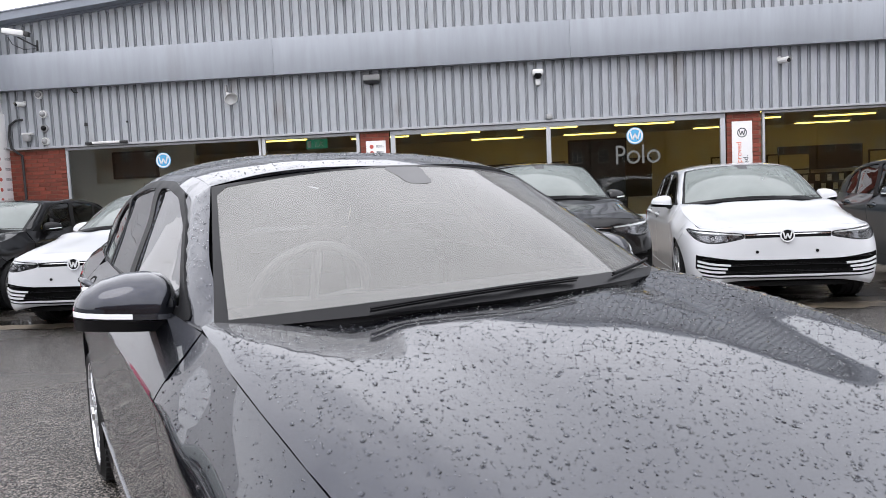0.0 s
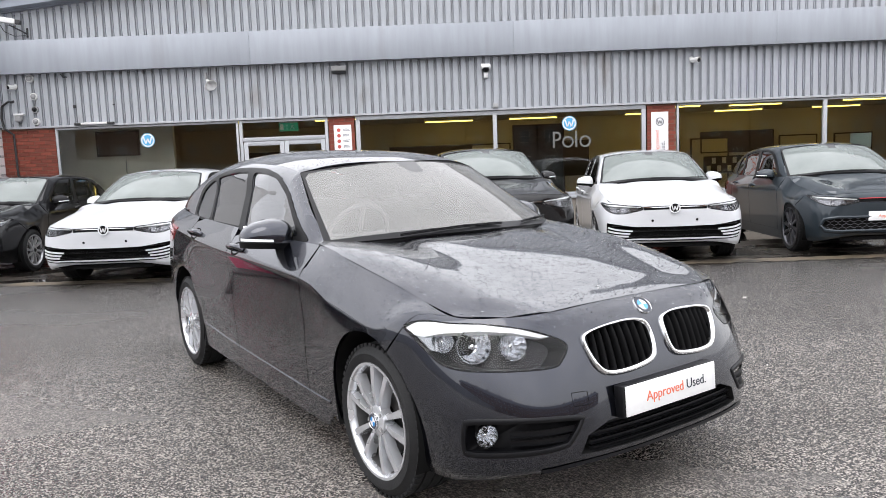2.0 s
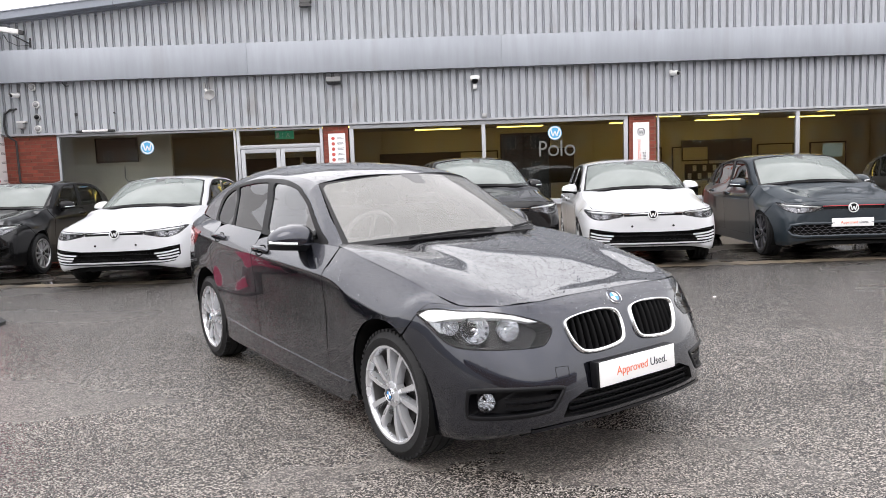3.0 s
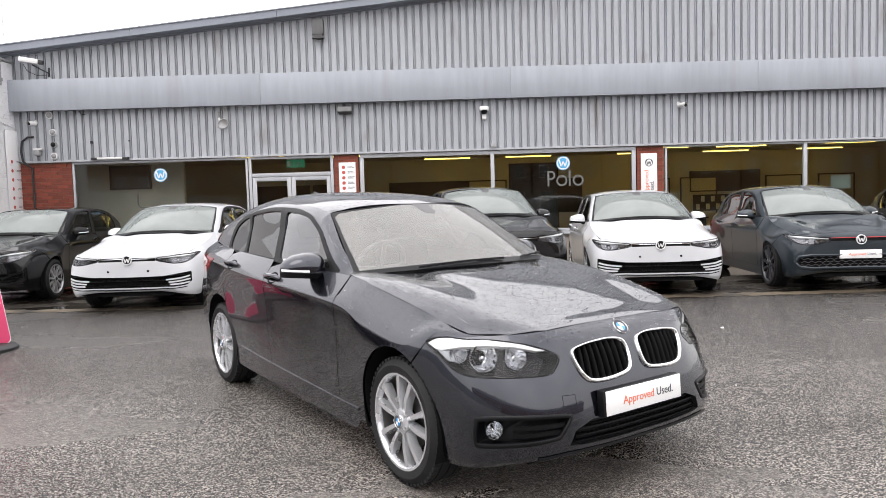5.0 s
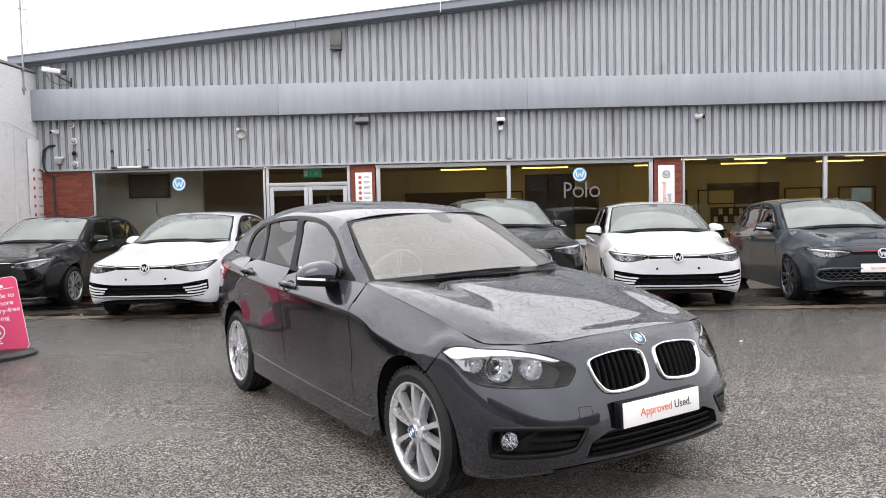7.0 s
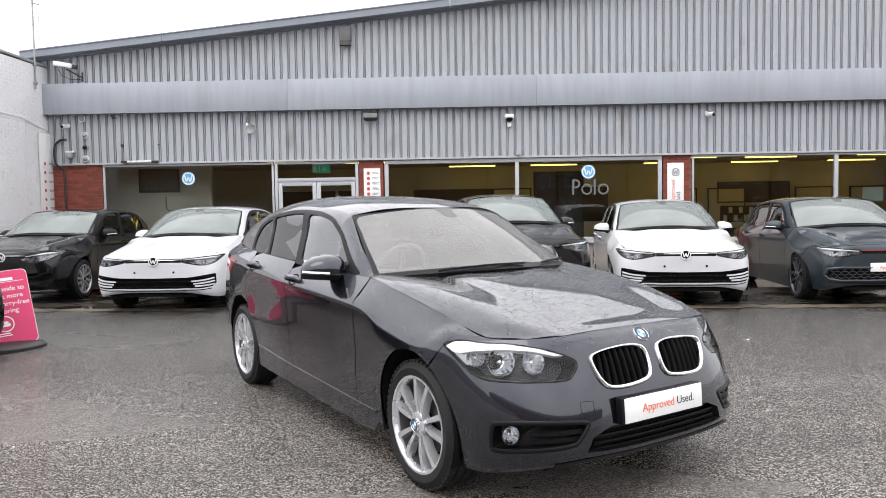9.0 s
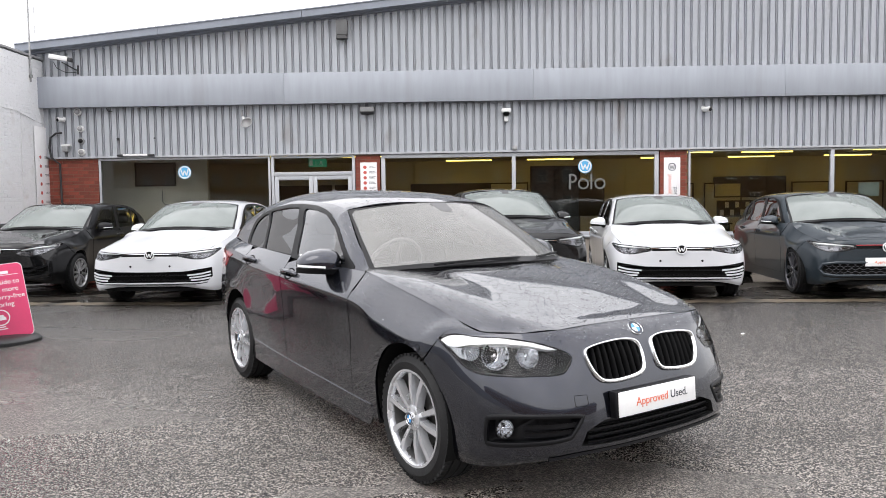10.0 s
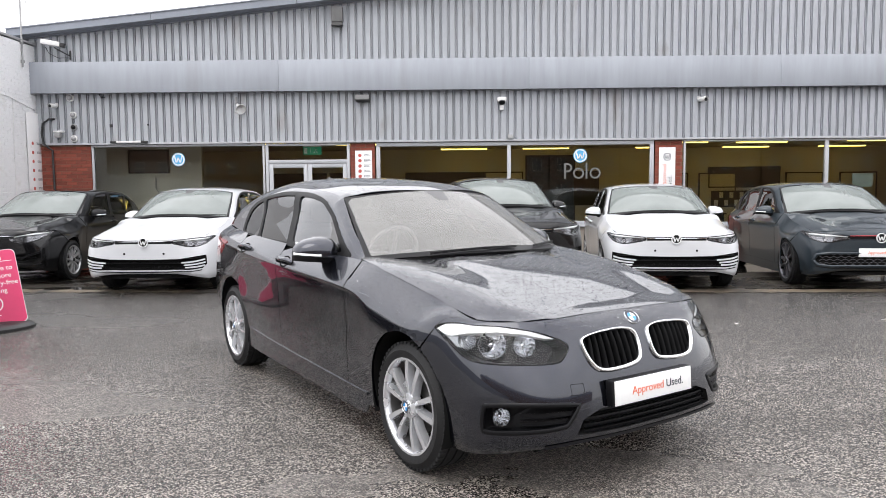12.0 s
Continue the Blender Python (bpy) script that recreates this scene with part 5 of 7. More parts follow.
def build_car(name, label, coat, warp, spec):
    """A five-door hatchback with the driver's side at -x: panels, glass, lamps, grilles, wheels, cabin."""
    car = tagged(empty(name), label, "car", "parked cars")
    fine = spec.get("h", 0.07)
    W = warp
    P = lambda *q: Vector(tuple(W(np.array(q, float))))
    fy, ry = HUB_F, HUB_R

    # bonnet
    nose = [(-.70, -.391), (-.60, -.494), (-.44, -.559), (-.22, -.559), (0, -.555), (.22, -.559), (.44, -.559), (.60, -.494), (.70, -.391), (.724, -.356)]
    right = [(spline(BON_X, y) + 0.001, y) for y in (-.18, 0, .2, .4, .6, .70)] + [(.735, .725)]
    rear = [(x, 0.52 + 0.20 * (x / 0.74) ** 2) for x in (.68, .5, .3, .1, -.1, -.3, -.5, -.68)]
    panel("bonnet", bonnet, [(-.724, -.356)] + nose + right + rear + [(-x, y) for x, y in right[::-1]], coat, car, h=fine * 0.8, label=spec.get("bonnet", ""), warp=W)

    # openings of the front
    lamp_l = spec["lamp"]
    lamp_l = rounded([to_flat(*q) for q in lamp_l], 4) if spec.get("st") else rounded(on_front(lamp_l), 4)
    lamp_r = mirror_pts(lamp_l)
    openings = [lamp_l, lamp_r]
    pockets = []
    for key in ("kidney", "fog"):
        if key in spec:
            o = rounded(on_front(spec[key]) if key == "kidney" else [to_flat(*q) for q in spec[key]], 4)
            pockets += [(key, o, -1), (key, mirror_pts(o), 1)]
    for key in ("slot", "intake"):
        if key in spec:
            half = spec[key]
            k0 = next(i for i, q in enumerate(half) if q[0] == 0)
            over, under = half[: k0 + 1], half[k0 + 1 :]
            o = on_front(over + [(-x, z) for x, z in over[-2::-1]] + [(-x, z) for x, z in under[:0:-1]] + under)
            pockets.append((key, o, 0))
    openings += [o for _, o, _ in pockets]

    # front bumper with the nose, from arch to arch
    a_front = arc(fy + 0.02, 0.325, ARCH, 206, 120, 10)
    left_edge = on_side(a_front, -1) + [to_flat(-4.99, 4.15), to_flat(-4.70, 4.95), to_flat(-4.08, 5.985)]
    top_edge = [to_flat(s, 5.985) for s in np.arange(-3.8, 3.81, 0.4)]
    low_edge = [to_flat(s, 0.02) for s in np.arange(4.6, -4.61, -0.4)]
    outline = left_edge + top_edge + mirror_pts(left_edge) + low_edge
    panel("front_bumper", body_flat, outline, coat, car, holes=openings, h=fine * 0.75, warp=W)

    # headlamps
    for side, o in ((-1, lamp_l), (1, lamp_r)):
        lamp = new("headlamp")
        lamp.parent = car
        tagged(lamp, spec.get("lamp_label", "clear headlamp with bright reflectors"))
        recess("housing", o, spec.get("lamp_depth", 0.055), spec.get("lamp_mat", M_LAMPDARK), lamp, W, 0.86)
        c = np.mean(o, axis=0)
        upper = spec.get("brow")
        if upper:
            u = [to_flat(*q) for q in upper] if spec.get("st") else on_front(upper)
            u = u if side < 0 else mirror_pts(u)
            panel("light_bar", body_flat, u, M_INDICATOR, lamp, h=0.04, lift=-0.003, turn_in=0.03, label="bright upper lamp strip", warp=W)
        if "side_tray" in spec:
            u = [to_flat(*q) for q in spec["side_tray"]]
            panel("side_reflector", body_flat, u if side < 0 else mirror_pts(u), M_LAMPGREY, lamp, h=0.03, lift=-0.018, turn_in=0.01, label="bright outer reflector", warp=W)
        for q, r in spec["bowls"]:
            a = to_flat(*q) if spec.get("st") else on_front([q])[0]
            a = a if side < 0 else (-a[0], a[1])
            p, n = normal_at(body_flat, a[0], a[1], W)
            n = n + np.array([0, -0.9, 0])
            lamp_bowl(lamp, p - n / np.linalg.norm(n) * spec.get("bowl_in", 0.022), n, r)
        g = panel("lamp_cover", body_flat, shrunk(o, 0.002), M_LENS, lamp, h=0.05, lift=0.0015, turn_in=0.006, warp=W)
        g.visible_shadow = False
        band("lamp_gasket", body_flat, shrunk(o, -0.001), 0.006, M_TRIMBLACK, lamp, lift=0.0012, deep=0.01, warp=W)

    # grilles
    for key, o, side in pockets:
        if key == "kidney":
            g = new("grille")
            g.parent = car
            tagged(g, "kidney-shaped grille with black slats and chrome surround")
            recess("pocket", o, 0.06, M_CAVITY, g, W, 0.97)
            band("surround", body_flat, shrunk(o, -0.004), 0.017, M_CHROME, g, lift=0.014, deep=0.01, label="chrome surround", warp=W)
            xs = [q[0] for q in o]
            for k in range(9):
                a = min(xs) + (max(xs) - min(xs)) * (k + 0.7) / 9.4
                cut = [q[1] for q, r in zip(o, o[1:] + o[:1]) if (q[0] - a) * (r[0] - a) <= 0]
                if len(cut) < 2:
                    continue
                bm = bmesh.new()
                prev = None
                for b in np.linspace(min(cut) + 0.004, max(cut) - 0.004, 8):
                    p, n = normal_at(body_flat, a, b, W)
                    q = [bm.verts.new(tuple(p + n * dn + np.array([dx, 0, 0]))) for dx, dn in ((-0.009, -0.03), (-0.006, -0.004), (0.0, 0.001), (0.006, -0.004), (0.009, -0.03))]
                    if prev:
                        for i in range(4):
                            bm.faces.new((prev[i], prev[i + 1], q[i + 1], q[i]))
                    prev = q
                part("slat", bm, M_SLAT, g, smooth=60)
        elif key == "fog":
            g = new("fog_lamp_pocket")
            g.parent = car
            recess("pocket", o, 0.05, M_TRIMBLACK, g, W, 0.86)
            band("surround", body_flat, shrunk(o, -0.003), 0.016, M_TRIMBLACK, g, lift=0.006, deep=0.012, warp=W)
            fa = to_flat(*spec["fog_at"])
            fa = fa if side < 0 else (-fa[0], fa[1])
            p, n = normal_at(body_flat, fa[0], fa[1], W)
            n = np.array([0.25 * side, -1.0, 0.05]) / np.linalg.norm([0.25, 1, 0.05])
            bowl = lamp_bowl(g, p - n * 0.012, n, 0.040, "fog_lamp")
            bm = bmesh.new()
            lathe(bm, [(0.0, 0.016), (0.02, 0.014), (0.041, 0.006)], "z", 28)
            cover = part("lamp_cover", bm, M_LENS, bowl, smooth=60)
            for tb in (0.36, 0.58):
                bm = bmesh.new()
                zs = [q[1] for q in o]
                b = min(zs) + (max(zs) - min(zs)) * tb
                ss = sorted(abs(q[0]) for q in o)
                strip_on(bm, body_flat, [(side * (ss[0] + 0.03), b + 0.006), (side * (ss[-1] - 0.17), b)], 0.022, -0.014, W)
                part("fin", bm, M_TRIMBLACK, g)
        elif key == "slot":
            g = new("upper_grille")
            g.parent = car
            recess("pocket", o, 0.03, M_TRIMBLACK, g, W, 0.96)
            bm = bmesh.new()
            zs = [q[1] for q in o]
            xs = [abs(q[0]) for q in o]
            zl = max(zs) - 0.001 if spec.get("line2") is None and spec.get("line") else max(zs) * 0.6 + min(zs) * 0.4
            strip_on(bm, body_flat, [(-max(xs), zl), (max(xs), zl)], 0.011, 0.004, W)
            part("trim_line", bm, spec.get("line", M_CHROME), g)
            if spec.get("line2"):
                bm = bmesh.new()
                strip_on(bm, body_flat, [(-max(xs), min(zs) + 0.004), (max(xs), min(zs) + 0.004)], 0.008, 0.003, W)
                part("trim_line", bm, spec["line2"], g)
        else:
            g = new("lower_grille")
            g.parent = car
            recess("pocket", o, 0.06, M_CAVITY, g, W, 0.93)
            zs, xs = [q[1] for q in o], [abs(q[0]) for q in o]
            for k in range(spec.get("bars", 4)):
                b = min(zs) + (max(zs) - min(zs)) * (k + 0.6) / spec.get("bars", 4)
                wide = max(xs) * 0.9
                bm = bmesh.new()
                strip_on(bm, body_flat, [(-wide, b), (0, b), (wide, b)], 0.016, -0.02, W)
                part("slat", bm, M_TRIMBLACK, g)
            if "comb" in spec:
                band("grille_frame", body_flat, shrunk(o, -0.012), 0.03, spec["comb"], g, lift=0.014, deep=0.02, warp=W)
                for k in range(5):
                    bm = bmesh.new()
                    b0 = min(zs) + (max(zs) - min(zs)) * (k + 0.5) / 5
                    n_z = int(max(xs) * 1.8 / 0.05)
                    zig = [(-max(xs) * 0.9 + 0.05 * i, b0 + (0.010 if (i + k) % 2 else -0.010)) for i in range(n_z + 1)]
                    strip_on(bm, body_flat, zig, 0.009, -0.006, W)
                    part("lattice", bm, M_DARKALLOY, g)
            for sd in (-1, 1):
                for q in spec.get("fins", ()):
                    bm = bmesh.new()
                    line = on_front([(sd * x, z) for x, z in q])
                    strip_on(bm, body_flat, line, spec.get("fin_w", 0.02), 0.006, W)
                    part("fin", bm, spec.get("fin_mat", coat), g)
    if "drops" in spec:
        rain_drops(car, spec["drops"], W)
    if "chin" in spec:
        bm = bmesh.new()
        strip_on(bm, body_flat, on_front(spec["chin"] + [(-x, z) for x, z in spec["chin"][-2::-1]]), 0.012, 0.004, W)
        part("chin_line", bm, M_TRIMBLACK, car, smooth=50)
    if "lip" in spec:
        bm = bmesh.new()
        strip_on(bm, body_flat, [to_flat(s, spec["lip"]) for s in np.arange(-2.7, 2.71, 0.3)], 0.045, 0.006, W)
        part("splitter", bm, M_TRIMBLACK, car, smooth=50)

    # sides
    for side in (-1, 1):
        cab = lambda y, z, sd=side: cabin(y, z, sd)
        a_rear_half = arc(fy + 0.02, 0.325, ARCH, 118, -22, 18)
        wing = on_side(a_rear_half + [(.40, .19), (.672, .19), (.674, .31), (.668, .57), (.684, .72), (.684, .84)], side)
        wing += [to_flat(side * 8.118, 5.3), to_flat(side * 8.12, 5.985)] + [to_flat(side * s, 5.985) for s in np.arange(7.8, 4.39, -0.3)] + [to_flat(side * 4.12, 5.985), to_flat(side * 4.73, 4.95), to_flat(side * 5.02, 4.15)]
        panel("front_wing", body_flat, wing, coat, car, h=fine, warp=W)
        fd = on_side([(.680, .252), (.676, .57), (.692, .72), (.692, .84)], side) + [to_flat(side * 8.14, 5.985)] + [to_flat(side * s, 5.985) for s in np.arange(8.5, 9.91, 0.3)] + on_side([(1.708, .90), (1.712, .785), (1.702, .6), (1.668, .31), (1.66, .25)], side)
        door_f = panel("door", body_flat, fd, coat, car, h=fine, warp=W)
        rd = on_side([(1.668, .25), (1.676, .31), (1.710, .6), (1.720, .785), (1.716, .90)], side) + [to_flat(side * s, 5.985) for s in np.arange(10.05, 11.5, 0.3)] + on_side([(2.523, .92), (2.543, .815), (2.565, .686), (2.50, .50), (2.37, .36), (2.355, .262)], side)
        door_r = panel("door", body_flat, rd, coat, car, h=fine, warp=W)
        for d, (y, z) in ((door_f, (1.585, .842)), (door_r, (2.385, .858))):
            q = on_side([(y, z)], side)[0]
            p, n = normal_at(body_flat, q[0], q[1], W)
            door_handle(d, p, n, coat)
        sill = on_side([(.42, .245), (.9, .245), (1.4, .245), (1.9, .247), (2.335, .258), (2.345, .19)], side) + [to_flat(side * s, 0.02) for s in np.arange(11.2, 7.2, -0.4)]
        panel("sill", body_flat, sill, coat, car, h=fine, warp=W)
        bm = bmesh.new()
        strip_on(bm, body_flat, on_side([(.46, .250), (.9, .249), (1.4, .249), (1.9, .251), (2.33, .262)], side), 0.016, 0.006, W)
        part("sill_moulding", bm, coat, car, smooth=60)
        q_arch = arc(ry + 0.01, 0.275, 0.325, 178, 14, 20)
        quarter = on_side([(2.365, .30), (2.378, .355), (2.508, .50), (2.573, .686), (2.551, .815), (2.531, .92)], side) + [to_flat(side * s, 5.985) for s in np.arange(11.65, 13.9, 0.3)] + [to_flat(side * 14.0, t) for t in (5.6, 4.5, 3.0, 1.5, 0.3)] + on_side([(3.1, .235), (3.02, .25)] + q_arch[::-1], side)
        panel("rear_quarter", body_flat, quarter, coat, car, h=fine, warp=W)
        tail = on_side([(2.84, .855), (2.95, .868), (3.2, .87), (3.335, .86), (3.37, .75), (3.2, .735), (3.0, .76)], side)
        panel("tail_lamp", body_flat, rounded(tail, 3), M_TAILRED, car, h=0.06, lift=0.004, label="red tail lamp", warp=W)
        # window frames and side glass
        win_f = [(1.655, .95), (1.85, 1.262), (1.69, 1.262), (1.45, 1.232), (1.24, 1.145), (1.03, 1.02), (.93, .958)]
        win_r = [(1.745, .95), (1.945, 1.264), (2.15, 1.255), (2.40, 1.226), (2.47, 1.212), (2.275, .948)]
        win_q = [(2.315, .948), (2.505, 1.205), (2.62, 1.172), (2.72, 1.115), (2.755, 1.045), (2.70, .955)]
        win_f, win_r, win_q = soften(win_f, 0.05), soften(win_r, 0.02), soften(win_q, 0.05)
        edge = [(.685, .94), (.80, 1.003), (1.0, 1.117), (1.15, 1.203), (1.27, 1.27)] + [(y, spline(ROOF_EDGE, y)) for y in np.arange(1.35, 3.01, 0.11)] + [(3.02, 1.14), (3.13, 1.06), (3.24, .975), (2.9, .955), (2.3, .945), (1.7, .940), (1.1, .935), (.76, .932)]
        panel("cabin_frame", cab, edge, coat, car, holes=[win_f, win_r, win_q], h=fine, warp=W)
        dlo = [(.80, .942), (1.02, 1.052), (1.22, 1.165), (1.44, 1.255), (1.68, 1.286), (1.95, 1.289), (2.18, 1.281), (2.44, 1.247), (2.66, 1.190), (2.77, 1.13), (2.81, 1.05), (2.74, .94), (2.2, .935), (1.6, .931), (1.1, .933)]
        dlo = soften(dlo, 0.07)
        panel("window_trim", cab, dlo, M_WINDOWTRIM, car, holes=[win_f, win_r, win_q], h=fine, lift=0.003, turn_in=0.006, label="satin black window surround", warp=W)
        for o, mt in ((win_f, spec.get("side_glass", M_CARGLASS)), (win_r, spec.get("rear_glass", M_PRIVACY)), (win_q, spec.get("rear_glass", M_PRIVACY))):
            g = panel("side_window", cab, shrunk(o, -0.004), mt, car, h=0.12, lift=-0.004, turn_in=0, warp=W)
            g.visible_shadow = False
        at = spec.get("mirror", (0.978, 1.10, 0.93))
        side_mirror(car, side, P(side * (at[0] - 0.10), at[1], at[2]), coat if spec.get("mirror_coat", True) else M_TRIMBLACK, spec.get("mirror_size", 1.0))
        # arch liners
        for hy, hz, r in ((fy + 0.02, 0.325, ARCH), (ry + 0.01, 0.275, 0.325)):
            bm = bmesh.new()
            ring = []
            for y, z in arc(hy, hz, r + 0.002, -25, 205, 24):
                ring.append([bm.verts.new(P(side * x, y, z)) for x in (0.865, 0.80, 0.55)])
            for a, b in zip(ring, ring[1:]):
                for k in range(2):
                    bm.faces.new((a[k], a[k + 1], b[k + 1], b[k]))
            cap = [v[2] for v in ring]
            bm.faces.new(cap)
            bmesh.ops.triangulate(bm, faces=[f for f in bm.faces if len(f.verts) > 4])
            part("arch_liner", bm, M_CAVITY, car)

    # tail
    kk = 0.34

    def tail_flat(a, b):
        return body(math.copysign(NS - abs(a) / kk, a) if a else NS, b / TK) * (1.0 if a else np.array([0.0, 1.0, 1.0]))

    e = 1.97 * kk
    panel("rear_bumper", tail_flat, [(-e, 0.05 * TK), (-e, 2.95 * TK), (e, 2.95 * TK), (e, 0.05 * TK)], coat, car, h=fine * 1.4, warp=W)
    panel("tailgate", tail_flat, [(-e, 3.02 * TK), (-e, 5.98 * TK), (e, 5.98 * TK), (e, 3.02 * TK)], coat, car, h=fine * 1.4, warp=W)
    panel("rear_window", tail_glass, [(-1.05, 0), (-1.05, 1.02), (1.05, 1.02), (1.05, 0)], M_PRIVACY, car, h=0.15, warp=W)

    # roof, windscreen
    panel("roof", roof, [(-0.999, 0.002)] + [(u, 0.0) for u in np.arange(-.9, .91, .2)] + [(0.999, 0.002), (0.999, 1.0), (-0.999, 1.0)], coat, car, h=fine * 1.1, warp=W)
    clear = [(-.955, .05), (-.968, .5), (-.972, .91), (-.93, .965), (-.5, .978), (0, .98), (.5, .978), (.93, .965), (.972, .91), (.968, .5), (.955, .05), (.5, .06), (0, .065), (-.5, .06)]
    g = panel("windscreen", windscreen, clear, spec.get("screen", M_SKYHAZED), car, h=0.11, turn_in=0, label="windscreen with a pale sky reflection painted in", warp=W)
    g.visible_shadow = False
    panel("windscreen_band", windscreen, [(-.995, 0), (-.995, .995), (-.6, .998), (0, .998), (.6, .998), (.995, .995), (.995, 0), (0, 0)], M_TRIMBLACK, car, holes=[clear], h=0.09, turn_in=0.004, lift=0.001, label="black band round the windscreen", warp=W)
    panel("sensor_cover", windscreen, rounded([(-.10, .985), (.10, .985), (.085, .88), (.06, .80), (-.06, .80), (-.085, .88)], 3), M_SENSOR, car, h=0.05, turn_in=0, lift=0.0008, warp=W)
    scuttle = bmesh.new()
    prev = None
    for x in np.arange(-.74, .741, .08):
        q = [scuttle.verts.new(P(*(bonnet(x, 0.47 + 0.2 * (x / .74) ** 2) - np.array([0, 0, 0.035])))), scuttle.verts.new(P(*windscreen(x / .735 if abs(x) < .735 else math.copysign(1, x), 0.02)))]
        if prev:
            scuttle.faces.new((prev[0], q[0], q[1], prev[1]))
        prev = q
    part("scuttle", scuttle, M_TRIMBLACK, car)
    # wipers
    for pts in ([(.25, .030), (-.1, .032), (-.35, .022), (-.56, .005)], [(.97, .08), (.80, .062), (.62, .042), (.48, .026)]):
        wiper = bmesh.new()
        tube(wiper, [tuple(np.array(W(windscreen(u, v))) + np.array([0, -0.008, 0.016])) for u, v in pts], spec.get("wiper", 0.0045), 6)
        tube(wiper, [tuple(np.array(W(windscreen(u, v))) + np.array([0, -0.004, 0.008])) for u, v in pts], spec.get("wiper", 0.0045) * 0.6, 6)
        w_ob = part("wiper", wiper, M_TRIMBLACK, car)
    # inner shell, floor
    core_in = lambda s, t: np.array(W(body(s, t) * np.array([0.972, 1.0, 1.0]) - np.array([0, 0.012 if abs(s) < 4 else 0, 0.004])))
    for sd in (-1, 1):
        bm = bmesh.new()
        grid = [[bm.verts.new(tuple(core_in(sd * s, t))) for t in (1.0, 2, 3, 4, 5, 5.9)] for s in np.arange(7.4, 14.1, 0.4)]
        for ga, gb, s in zip(grid, grid[1:], np.arange(7.4, 14.1, 0.4)):
            if 10.9 < s < 13.0:
                continue
            for k in range(5):
                bm.faces.new((ga[k], ga[k + 1], gb[k + 1], gb[k]))
        part("inner_shell", bm, M_CAVITY, car)
    bm = bmesh.new()
    for b in ((-.55, .55, -.55, 3.3, .20, .24), (-.78, .78, .42, 2.3, .185, .235), (-.55, .55, -.5, .35, .24, .66), (-.55, .55, 2.4, 3.4, .24, .8), (-.70, .70, -.40, -.36, .24, .70)):
        box(bm, *b)
    for v in bm.verts:
        v.co = P(*v.co)
    part("underbody", bm, M_CAVITY, car)
    # cabin
    bm = bmesh.new()
    dash = [(.66, .70), (.68, .90), (.84, .945), (1.02, .93), (1.05, .80), (1.0, .55), (.6, .5)]
    a = [bm.verts.new(P(-.63, y, z)) for y, z in dash]
    b = [bm.verts.new(P(.63, y, z)) for y, z in dash]
    bm.faces.new(a)
    bm.faces.new(b[::-1])
    for k in range(len(dash)):
        bm.faces.new((a[k], b[k], b[(k + 1) % len(dash)], a[(k + 1) % len(dash)]))
    part("dashboard", bm, M_DASH, car, smooth=40)
    bm = bmesh.new()
    wheel_m = Matrix.Translation(P(-.36, 1.06, .93)) @ Matrix.Rotation(radians(-62), 4, "X")
    tube(bm, [wheel_m @ Vector((0.18 * math.cos(a), 0.18 * math.sin(a), 0)) for a in np.linspace(0, 2 * math.pi, 29)[:-1]], 0.014, 8, closed=True)
    for a in (0.0, math.pi, -math.pi / 2):
        tube(bm, [wheel_m @ Vector((0, 0, -0.02)), wheel_m @ Vector((0.175 * math.cos(a), 0.175 * math.sin(a), 0))], 0.014, 6)
    part("steering_wheel", bm, M_WHEELGREY, car, smooth=50)
    for x in (-.36, .36):
        bm = bmesh.new()
        for bb in ((x - .24, x + .24, 1.35, 1.85, .35, .52), (x - .23, x + .23, 1.78, 1.93, .5, 1.02), (x - .12, x + .12, 1.84, 1.93, 1.05, 1.2)):
            box(bm, *bb, bevel=0.05)
        for v in bm.verts:
            v.co = P(v.co.x, v.co.y + max(0, v.co.z - 0.5) * 0.25, v.co.z)
        part("front_seat", bm, M_SEAT, car, smooth=50)
    bm = bmesh.new()
    for bb in ((-.62, .62, 2.2, 2.7, .38, .52), (-.62, .62, 2.62, 2.78, .5, 1.0), (-.5, -.25, 2.72, 2.82, 1.0, 1.12), (.25, .5, 2.72, 2.82, 1.0, 1.12)):
        box(bm, *bb, bevel=0.05)
    for v in bm.verts:
        v.co = P(v.co.x, v.co.y, v.co.z)
    part("rear_seat", bm, M_SEAT, car, smooth=50)
    part("rear_view_mirror", boxes((-.11, .11, P(0, 0.98, 0).y, P(0, 1.01, 0).y, P(0, 0, 1.17).z, P(0, 0, 1.235).z), bevel=0.01), M_TRIMBLACK, car)
    # wheels
    wr = spec.get("wheel_r", HUB_Z)
    for hy, face in ((fy, 0.868), (ry, 0.872)):
        for side in (-1, 1):
            p = P(side * face, hy, 0)
            wheel(car, Matrix.Translation((p.x, p.y, wr)) @ (pose(0, 0, 0, spec.get("turn", 0.0)) if side < 0 else pose(0, 0, 0, spec.get("turn", 0.0), 0, 180)), radius=wr, rim=spec.get("rim", 0.244), style=spec.get("spokes", "double"), alloy=spec.get("alloy"), cap=spec.get("enamel", False))
    return car

# ---- the display car ----


def rake(p):
    """The display car's body rises towards its tail."""
    return np.array([p[0], p[1], p[2] + 0.0343 * p[1] + 0.0137])


